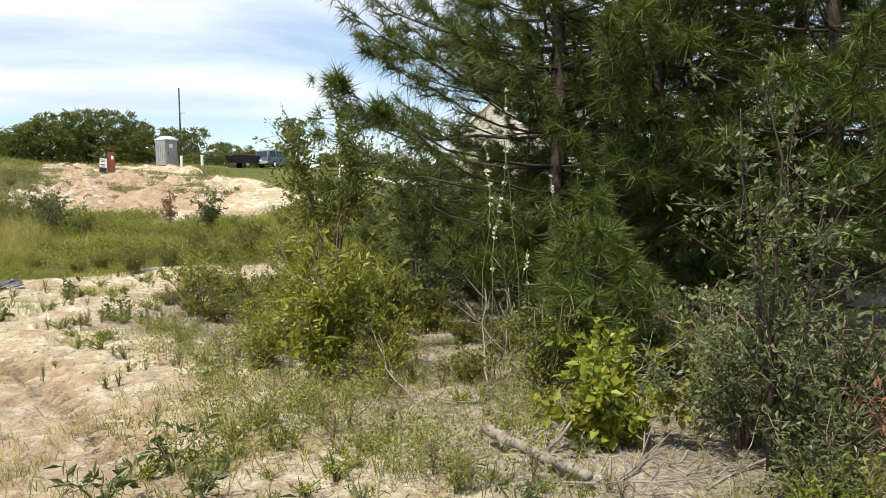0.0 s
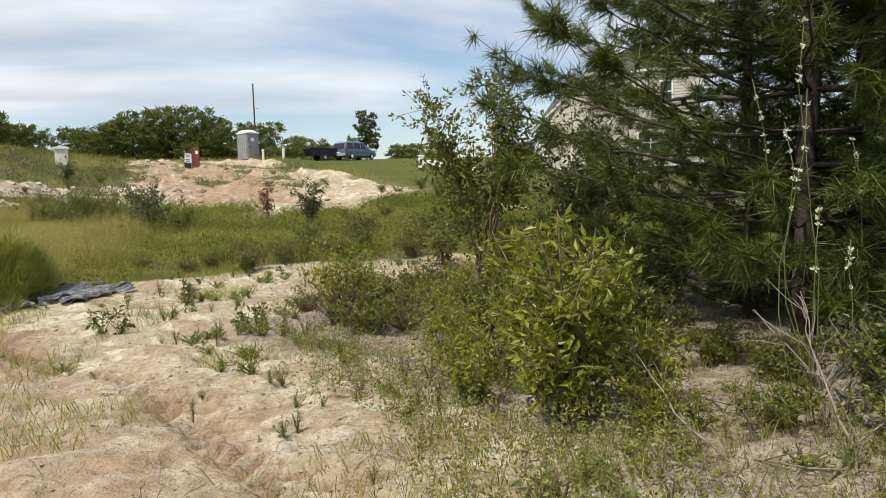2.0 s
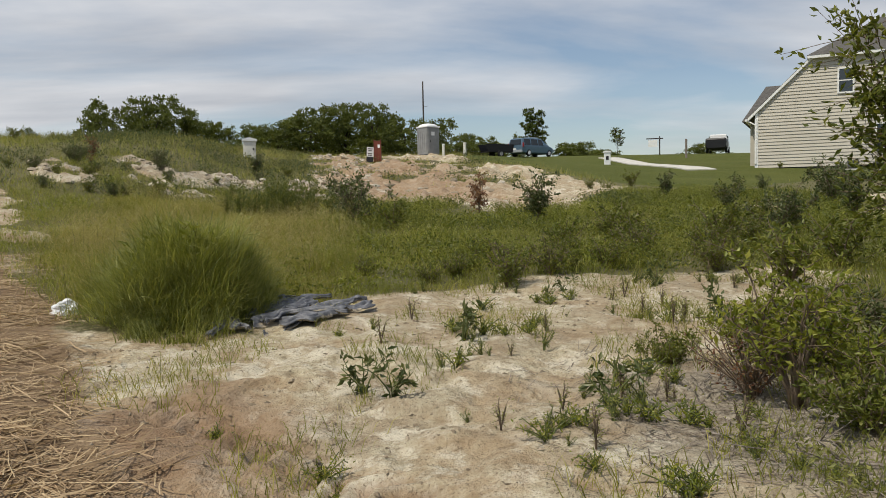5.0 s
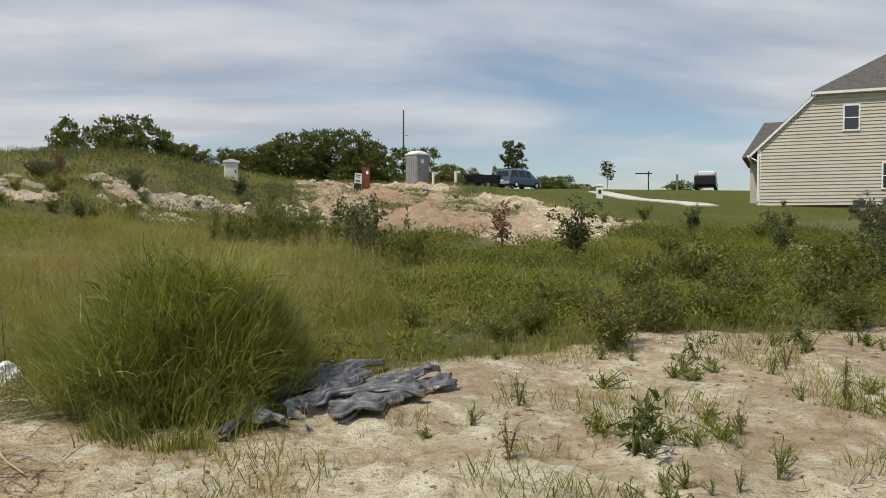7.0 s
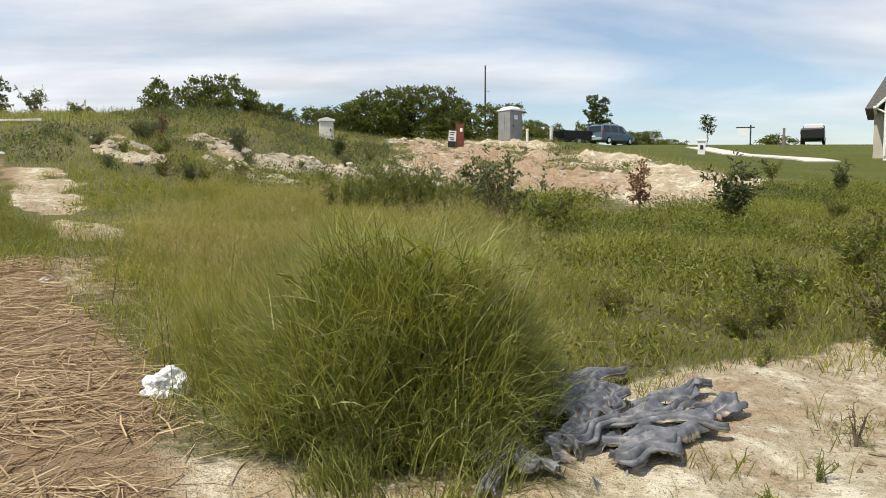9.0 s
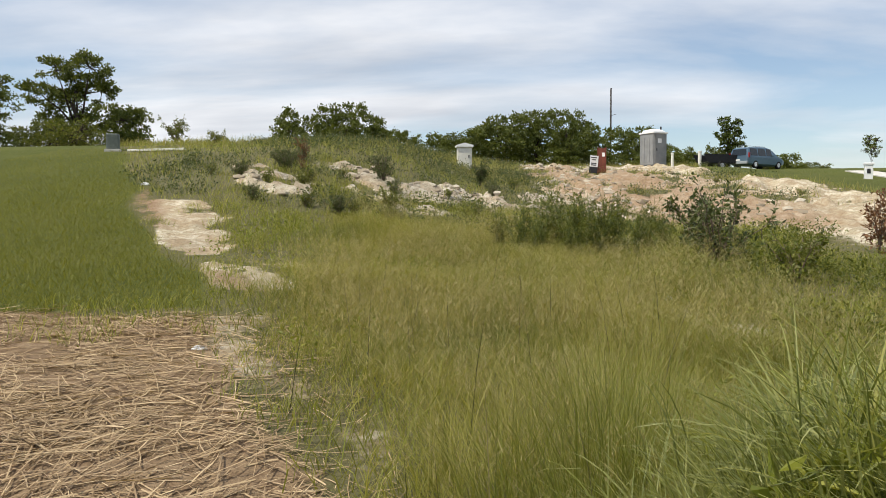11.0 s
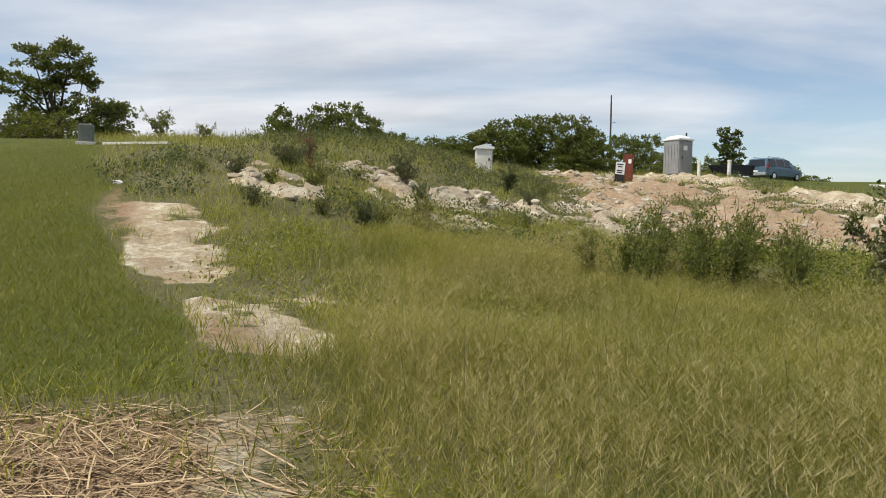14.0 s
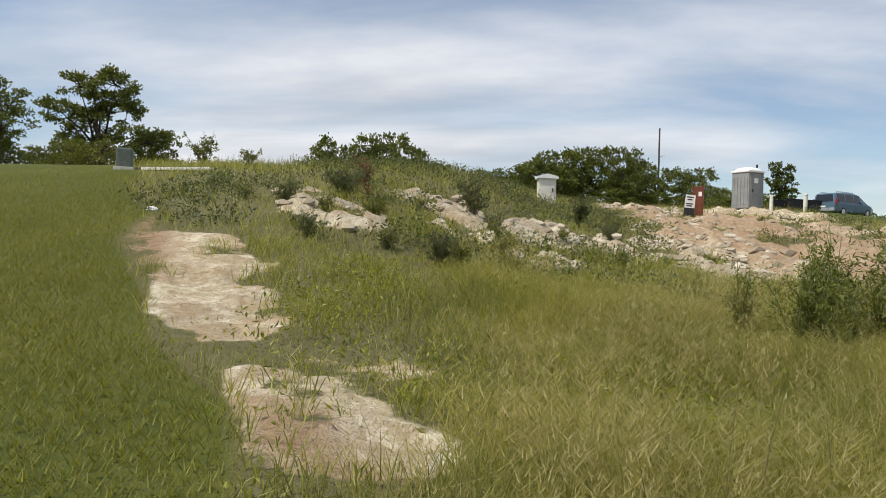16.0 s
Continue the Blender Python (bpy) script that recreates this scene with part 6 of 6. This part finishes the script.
def build_needle_litter():
    """Fallen needles and twigs on the grey sand."""
    r = np.random.default_rng(96)
    b = scatter(30000, -1.2, 8, 2.5, 14, lambda x, y: np.clip(masks(x, y)[3] + 0.25 * inside(x, y, [(-1, 3), (3, 2), (3, 9), (-0.5, 13), (-1.5, 11)], 0.8), 0, 1) * 0.8, r)
    n = len(b)
    b[:, 2] += 0.014 + 0.02 * r.uniform(0, 1, n)
    th = r.uniform(0, 6.283, n)
    d = np.column_stack([np.cos(th), np.sin(th), r.normal(0, 0.12, n)]) * r.uniform(0.03, 0.13, (n, 1))
    s = np.column_stack([-np.sin(th), np.cos(th), 0 * th]) * r.uniform(0.0015, 0.004, (n, 1))
    V = np.stack([b - d - s, b - d + s, b + d + s, b + d - s], 1)
    mat = foliage("needle_litter", (0.07, 0.05, 0.035), (0.17, 0.13, 0.10), (0.36, 0.31, 0.26), 0.8, 0.0)
    tagged(new("needle_litter", Geo().add(V, np.arange(n * 4).reshape(-1, 4)).mesh("needle_litter", mat)), "fallen brown needles and twigs on sand", "litter", kind="stuff")


build_needle_litter()


def build_debris():
    """Dark bits of bark, clods and pebbles scattered on the pale sand."""
    r = np.random.default_rng(97)
    b = scatter(5200, -4.6, 3.2, 4.5, 17, lambda x, y: masks(x, y)[2] * (1 - masks(x, y)[1]) * smooth((fbm(x, y, 1.0, 83) - 0.36) / 0.2), r)
    n = len(b)
    V = np.array([(1, 0, 0), (0.2, 0.9, 0.1), (-0.9, 0.3, 0), (-0.3, -0.8, 0.05), (0.1, 0, 0.8), (0, 0, -0.6)], float)
    F = np.array([(0, 1, 4), (1, 2, 4), (2, 3, 4), (3, 0, 4), (1, 0, 5), (2, 1, 5), (3, 2, 5), (0, 3, 5)])
    th = r.uniform(0, 6.283, n)
    c, s = np.cos(th)[:, None], np.sin(th)[:, None]
    W = V[None] * r.uniform(0.6, 1.3, (n, 6, 1)) * (0.006 + 0.016 * r.uniform(0, 1, n) ** 3)[:, None, None] * np.array([1.8, 1.0, 0.9])
    P = b[:, None] + np.stack([W[..., 0] * c - W[..., 1] * s, W[..., 0] * s + W[..., 1] * c, W[..., 2] + 0.012], -1)
    mat = foliage("sand_debris", (0.09, 0.07, 0.05), (0.22, 0.17, 0.115), (0.45, 0.38, 0.28), 0.9, 0.0)
    tagged(new("sand_debris", Geo().add(P, (np.arange(n)[:, None, None] * 6 + F[None]).reshape(-1, 3)).mesh("sand_debris", mat)), "bark bits, clods and pebbles on pale sand", "debris", kind="stuff")


build_debris()

# ---- small weeds standing singly on the sand ----
HERB_LEAF = foliage("herb_leaf", (0.11, 0.13, 0.03), (0.21, 0.23, 0.055), (0.34, 0.335, 0.115), 0.5, 0.35, 1.0)
herbs = [make_bush("herb", 0.26, 0.36, 81, "small green leaves", HERB_LEAF, 6, 5, 5, 0.03, 0.010, 0.6, STEM, 0.03),
         make_bush("herb", 0.16, 0.40, 82, "pale green leaves", BRIGHT_LEAF, 7, 4, 5, 0.026, 0.011, 0.3, STEM, 0.03),
         make_bush("herb", 0.34, 0.26, 83, "sparse dull leaves", HERB_LEAF, 5, 6, 4, 0.026, 0.009, 0.9, TWIG, 0.03),
         make_bush("herb", 0.26, 0.3, 84, "dark broad leaves", DARK_LEAF, 5, 3, 5, 0.07, 0.026, 0.7, STEM, 0.02)]
names = ("small green herb rooted in pale sand", "low pale green herb spreading on sand", "wiry dull green herb on grey sand", "dark broad-leaved herb on pale sand")
for ob, s in zip(herbs, names):
    tagged(ob, s, "weed", "herbs on the sand")
HERBS = [(3, -2.2, 11.75), (3, -2.0, 11.6), (0, -1.6, 12.5), (0, -1.2, 12.5), (1, -2.4, 10.5), (1, -2.3, 10.3), (1, -3.1, 11.2), (0, 0.3, 13.1), (0, -0.7, 12.8), (0, -0.4, 11.7), (1, -2.5, 13.7), (0, -2.2, 13.9), (1, -1.4, 13.7), (2, -2.1, 13.1), (3, 0.1, 15.6), (3, 1.4, 16.0), (2, 0.6, 15.2), (1, -0.6, 13.9), (1, -1.0, 14.9), (2, -1.8, 14.3)]
r = np.random.default_rng(99)
while len(HERBS) < 270:
    x, y = r.uniform(-2.6, 3.4), r.uniform(3.0, 16.8)
    w = float(inside(np.array([x]), np.array([y]), [(-0.2, 3), (2.6, 3), (2.6, 7), (0.3, 10.4), (0.2, 12), (3, 16.8), (-1.6, 16.2), (-1.4, 12.5), (-1.0, 9), (0, 6)], 0.6)[0])
    w *= float(smooth((fbm(np.array([x]), np.array([y]), 1.1, 153) - 0.42) / 0.12)[0])
    if r.uniform() < 0.03 + 0.97 * w and float(masks(np.array([x]), np.array([y]))[1][0]) < 0.3:
        HERBS.append((int(r.choice(4, p=(0.38, 0.34, 0.26, 0.02))), round(x, 2), round(y, 2)))
seen_kinds = set()
for k, x, y in HERBS:
    m = at(x, y, (x * 997 + y * 331) % 360, 0.5 + ((x * 37 + y * 91) % 1) * 0.75, 0.01)
    if k in seen_kinds:
        copy_thing(herbs[k], m)
    else:
        seen_kinds.add(k)
        herbs[k].matrix_world = m


# ---- dead wood ----
def dead_branch(x, y, rz, length, rise, seed, forks=7, rad=0.009):
    r = np.random.default_rng(seed)
    t = thing("dead_branch", at(x, y, rz, 1.0, 0.0), "bleached grey dead branch lying on sand", "branch", "dead branches on the sand")
    g = Geo()
    u = np.linspace(0, 1, 8)
    pts = np.column_stack([u * length, np.cumsum(r.normal(0, 0.03 * length, 8)), 0.015 + u**1.2 * rise])
    tube(g, pts, np.linspace(rad, rad * 0.3, 8), 6)
    part("limb", g.mesh("limb", DEADWOOD, True), DEADWOOD, t)
    for _ in range(forks):
        s = r.uniform(0.2, 0.95)
        p = np.array([np.interp(s, u, pts[:, c]) for c in range(3)])
        way = unit(np.array([r.uniform(0.2, 1), r.uniform(-1, 1), r.uniform(0, 1.1)]))
        ln = length * r.uniform(0.15, 0.42)
        q = p + way * ln
        q[2] = max(q[2], 0.02)
        g = Geo()
        tube(g, [p, (p + q) / 2 + r.normal(0, 0.04 * ln, 3), q], [rad * 0.5, rad * 0.35, rad * 0.15], 5)
        part("twig", g.mesh("twig", DEADWOOD, True), DEADWOOD, t)


for a in ((1.75, 6.2, -48, 1.9, 0.12, 1), (2.35, 5.5, 25, 1.1, 0.65, 2), (2.5, 5.4, 75, 1.0, 0.8, 3), (2.0, 5.9, 100, 0.9, 0.55, 4), (2.9, 5.0, -20, 1.0, 0.6, 5), (2.5, 3.5, 40, 0.9, 0.35, 6), (2.9, 3.3, 15, 1.2, 0.2, 7), (2.2, 3.7, -30, 0.9, 0.15, 8), (0.6, 5.9, 10, 0.55, 0.03, 9), (-0.6, 12.6, 30, 0.5, 0.03, 10), (0.1, 8.6, -35, 0.5, 0.03, 11), (1.9, 7.9, -10, 1.1, 0.08, 12), (2.5, 6.9, -55, 1.5, 0.25, 13), (2.7, 6.6, -30, 1.2, 0.5, 14), (2.9, 6.2, 60, 0.9, 0.75, 15), (3.2, 5.9, 110, 0.9, 0.7, 16), (2.3, 7.4, -70, 1.3, 0.1, 17), (-0.2, 10.6, -40, 0.7, 0.05, 18), (0.5, 9.9, 160, 0.8, 0.06, 19), (0.1, 9.3, -20, 0.6, 0.04, 20)):
    dead_branch(*a)


def log(x, y, rz, length, rad, seed, label):
    r = np.random.default_rng(seed)
    t = thing("log", at(x, y, rz, 1.0, 0.0), label, "log")
    g = Geo()
    u = np.linspace(-0.5, 0.5, 12)
    tube(g, np.column_stack([u * length, np.cumsum(r.normal(0, 0.012, 12)), rad * 0.8 + r.normal(0, 0.008, 12)]), rad * (1 - 0.3 * (u + 0.5)) * r.uniform(0.86, 1.1, 12), 12)
    part("trunk", g.mesh("trunk", DEADWOOD, True), DEADWOOD, t)
    g = Geo()
    tube(g, [(0.1 * length, 0, rad), (0.16 * length, 0.08, rad + 0.1), (0.22 * length, 0.12, rad + 0.22)], [rad * 0.35, rad * 0.25, rad * 0.15], 7)
    part("stub", g.mesh("stub", DEADWOOD, True), DEADWOOD, t)


log(3.3, 7.95, 3, 1.7, 0.095, 1, "weathered grey fallen log under pines")
log(2.22, 4.1, -82, 1.1, 0.042, 2, "short weathered brown log on pale sand")
log(5.2, 7.2, 20, 1.8, 0.07, 3, "weathered grey fallen log under pines")

WHITE_PETAL = foliage("white_petal", (0.55, 0.55, 0.48), (0.68, 0.68, 0.6), (0.8, 0.8, 0.74), 0.6, 0.3)


def flower_stalk(x, y, h, seed):
    r = np.random.default_rng(seed)
    t = thing("flower_stalk", at(x, y), "tall thin stalk with white flower buds", "wildflower", "flower stalks before the pines")
    g = Geo()
    u = np.linspace(0, 1, 7)
    pts = np.column_stack([np.cumsum(r.normal(0, 0.02 * h, 7)), np.cumsum(r.normal(0, 0.02 * h, 7)), u * h])
    pts[:, :2] -= pts[0, :2]
    tube(g, pts, np.linspace(0.006, 0.003, 7), 5)
    part("stalk", g.mesh("stalk", STEM, True), STEM, t)
    for s in r.uniform(0.68, 1.0, 6):
        p = np.array([np.interp(s, u, pts[:, c]) for c in range(3)])
        g = Geo()
        leaves(g, p + r.normal(0, 0.006, (9, 3)), random_units(9, r) + [0, 0, 0.6], 0.026, 0.013, r)
        part("flower", g.mesh("flower", WHITE_PETAL), WHITE_PETAL, t)


for i, (x, y, h) in enumerate(((3.05, 6.6, 2.0), (3.2, 6.8, 2.3), (3.45, 6.9, 2.75), (3.6, 7.1, 2.4), (3.9, 7.0, 1.9), (2.95, 6.3, 1.5), (3.3, 6.4, 1.2))):
    flower_stalk(x, y, h, i + 5)


# ---- litter on the ground ----
def build_tarp():
    """A crumpled sheet of grey plastic half buried in sand, long folds running across it."""
    k = Nodes("grey_plastic_sheet")
    n = k.noise(9.0, 6, 0.68)
    c = k.ramp(n, [(0.35, (0.06, 0.064, 0.075)), (0.55, (0.15, 0.155, 0.175)), (0.70, (0.30, 0.295, 0.30))])
    k.bump(k.noise(40.0, 4), 0.5, 0.01)
    dusty = k.math("ADD", k.attr("dust"), k.math("MULTIPLY", k.math("SUBTRACT", k.noise(14.0, 5, 0.65), 0.5), 0.8))
    c = k.mix(k.ramp(dusty, [(0.42, (0, 0, 0)), (0.66, (1, 1, 1))]), c, (0.50, 0.43, 0.32))
    mat = k.base(c, 0.5, 0.0, 0.4)
    nx, ny = 150, 110
    u, v = np.meshgrid(np.linspace(-1, 1, nx), np.linspace(-1, 1, ny), indexing="xy")
    x, y = u * 0.88, v * 0.85
    a, b = x * 0.80 + y * 0.60, -x * 0.60 + y * 0.80
    warp = fbm(x, y, 0.7, 101) * 0.8
    ridge = (1 - np.abs(2 * fbm(a * 0.2 + 5, b + warp * 0.35, 0.20, 102, 2) - 1)) ** 1.6
    ridge2 = 1 - np.abs(2 * fbm(a * 0.22, b * 1.2 + warp * 0.6, 0.09, 103, 2) - 1)
    rim = 1 - np.hypot(u * 0.95, v) + (fbm(x, y, 0.4, 104) - 0.5) * 0.9
    z = (0.10 * (ridge - 0.6) + 0.10 * (ridge2 - 0.72)) * smooth(rim / 0.2) + 0.035 * smooth(rim / 0.4) + 0.05 * smooth((y + 0.2) / 0.8) * smooth(rim / 0.4)
    cx, cy, ang = -3.05, 14.6, radians(10)
    X, Y = cx + x * math.cos(ang) - y * math.sin(ang), cy + x * math.sin(ang) + y * math.cos(ang)
    Z = height(X, Y) + z + 0.01
    i, j = np.meshgrid(np.arange(ny - 1), np.arange(nx - 1), indexing="ij")
    F = np.stack([i * nx + j, i * nx + j + 1, (i + 1) * nx + j + 1, (i + 1) * nx + j], -1).reshape(-1, 4)
    torn = fbm(a * 0.3 + 9, b + warp * 0.3, 0.17, 106, 3) - 0.22 * smooth(rim / 0.5)
    F = F[(rim.ravel()[F].mean(1) > 0.10) & (torn.ravel()[F].mean(1) < 0.24)]
    g = Geo().add(np.stack([X, Y, Z], -1), F)
    dust = [(smooth((0.80 - ridge2) / 0.25) * 0.6 + smooth((0.62 - ridge) / 0.3) * 0.5).ravel()]
    r = np.random.default_rng(109)
    ns, nw = 44, 22
    for k in range(20):
        px, py, way = r.uniform(-0.62, 0.2), r.uniform(-0.5, 0.3), r.normal(0.75, 0.4)
        ln, wide, ph = r.uniform(0.35, 0.8), r.uniform(0.035, 0.10), r.uniform(0, 6.28)
        if k < 3:
            px, py, way, ln = -0.72 + 0.12 * k, -0.75 + 0.1 * k, 1.5 + 0.3 * k, 0.5
        p, q = np.meshgrid(np.linspace(0, 1, ns), np.linspace(-1, 1, nw), indexing="ij")
        bend = 0.10 * np.sin(p * 3.0 + ph) + 0.03 * np.sin(p * 11 + ph)
        half = wide * (0.35 + 0.65 * np.sin(np.pi * np.clip(p * 0.9 + 0.06, 0, 1))) * (1 + 0.3 * np.sin(p * 9 + 2 * ph))
        lx = px + p * ln * math.cos(way) - (q * half + bend) * math.sin(way)
        ly = py + p * ln * math.sin(way) + (q * half + bend) * math.cos(way)
        fold = np.abs(np.sin(q * 4.2 + ph + 1.6 * np.sin(p * 4 + ph))) ** 0.8
        lz = 0.015 + 0.008 * (k % 5) + fold * (0.035 + 0.3 * wide) * (1 - q * q * 0.6) + 0.03 * np.sin(np.pi * p)
        wx, wy = cx + lx * math.cos(ang) - ly * math.sin(ang), cy + lx * math.sin(ang) + ly * math.cos(ang)
        m, n_ = np.meshgrid(np.arange(ns - 1), np.arange(nw - 1), indexing="ij")
        g.add(np.stack([wx, wy, height(wx, wy) + lz], -1), np.stack([m * nw + n_, m * nw + n_ + 1, (m + 1) * nw + n_ + 1, (m + 1) * nw + n_], -1).reshape(-1, 4))
        dust.append((0.85 * (1 - fold) ** 1.5 + 0.3 * r.uniform()).ravel())
    me = g.mesh("plastic_sheet", mat, True)
    at_ = me.attributes.new("dust", "FLOAT", "POINT")
    at_.data.foreach_set("value", np.concatenate(dust).astype(np.float32))
    ob = new("plastic_sheet", me)
    s = ob.modifiers.new("thickness", "SOLIDIFY")
    s.thickness, s.offset = 0.006, -1
    tagged(ob, "crumpled dark grey plastic sheet half buried in sand", "plastic sheet")


build_tarp()


def build_bag(name, x, y, size, label, category, seed, material):
    r = np.random.default_rng(seed)
    bm = bmesh.new()
    bmesh.ops.create_icosphere(bm, subdivisions=5 if size[0] > 0.15 else 3, radius=1.0)
    for v in bm.verts:
        d = v.co.normalized()
        n = noise.noise(d * 1.7 + Vector((seed, 0, 0))) * 0.5 + abs(noise.noise(d * 3.2 + Vector((0, seed, 0)))) * 0.34 + abs(noise.noise(d * 8.0)) * 0.10
        f = 0.72 + n * 0.62
        v.co = Vector((d.x * size[0], d.y * size[1], max(d.z, -0.35) * size[2])) * f
    me = bpy.data.meshes.new(name)
    bm.to_mesh(me)
    bm.free()
    me.materials.append(material)
    ob = new(name, me)
    ob.matrix_world = pose(x, y, on_ground(x, y) + size[2] * 0.25, 0, 0, 20)
    tagged(ob, label, category)


BAG = plain("white_bag_plastic", (0.78, 0.79, 0.81), 0.35, 0, 0.06, 9.0, 0.3)
build_bag("plastic_bag", -5.72, 15.25, (0.20, 0.13, 0.15), "crumpled white plastic bag lying on straw", "plastic bag", 3, BAG)
build_bag("paper_scrap", -8.45, 19.15, (0.09, 0.05, 0.035), "crumpled white paper scrap on straw", "litter", 5, BAG)
build_bag("paper_scrap", -15.4, 30.6, (0.12, 0.08, 0.07), "crumpled white paper scrap on the lawn", "litter", 7, BAG)
for i, (x, y) in enumerate(((-4.25, 24.0), (-4.1, 23.6), (-3.2, 23.2), (-3.9, 22.2))):
    build_bag("paper_scrap", x, y, (0.08, 0.06, 0.05), "small white litter scrap in meadow grass", "litter", 9 + i, BAG)


def build_rubble():
    """Chalky lumps strewn over the broken bank."""
    r = np.random.default_rng(303)
    b = scatter(5200, -15.5, 3, 29, 58, lambda x, y: masks(x, y)[5] * (1 - masks(x, y)[0]) * np.interp(x, [-4, -2], [1.0, 0.12]), r)
    gold = (1 + 5**0.5) / 2
    V = unit(np.array([(-1, gold, 0), (1, gold, 0), (-1, -gold, 0), (1, -gold, 0), (0, -1, gold), (0, 1, gold), (0, -1, -gold), (0, 1, -gold), (gold, 0, -1), (gold, 0, 1), (-gold, 0, -1), (-gold, 0, 1)], float))
    F = np.array([(i, j, k) for i in range(12) for j in range(i + 1, 12) for k in range(j + 1, 12) if max(np.linalg.norm(V[i] - V[j]), np.linalg.norm(V[j] - V[k]), np.linalg.norm(V[i] - V[k])) < 1.2])
    n = len(b)
    size = 0.05 + 0.16 * r.uniform(0, 1, n) ** 3
    P = b[:, None] + V[None] * r.uniform(0.6, 1.25, (n, 12, 1)) * size[:, None, None] * np.array([1.2, 1.0, 0.7])
    k = Nodes("chalky_stone")
    c = k.ramp(k.island(), [(0.0, (0.24, 0.205, 0.155)), (0.6, (0.42, 0.38, 0.305)), (1.0, (0.58, 0.54, 0.46))])
    k.bump(k.noise(30.0, 4), 0.4, 0.02)
    mat = k.base(k.mix(k.math("MULTIPLY", k.noise(6.0, 4), 0.5), c, (0.33, 0.25, 0.17)), 0.95, 0.0, 0.1)
    g = Geo().add(P, (np.arange(n)[:, None, None] * 12 + F[None]).reshape(-1, 3))
    tagged(new("rubble", g.mesh("rubble", mat)), "pale chalky lumps on the broken bank", "rubble", kind="stuff")


build_rubble()
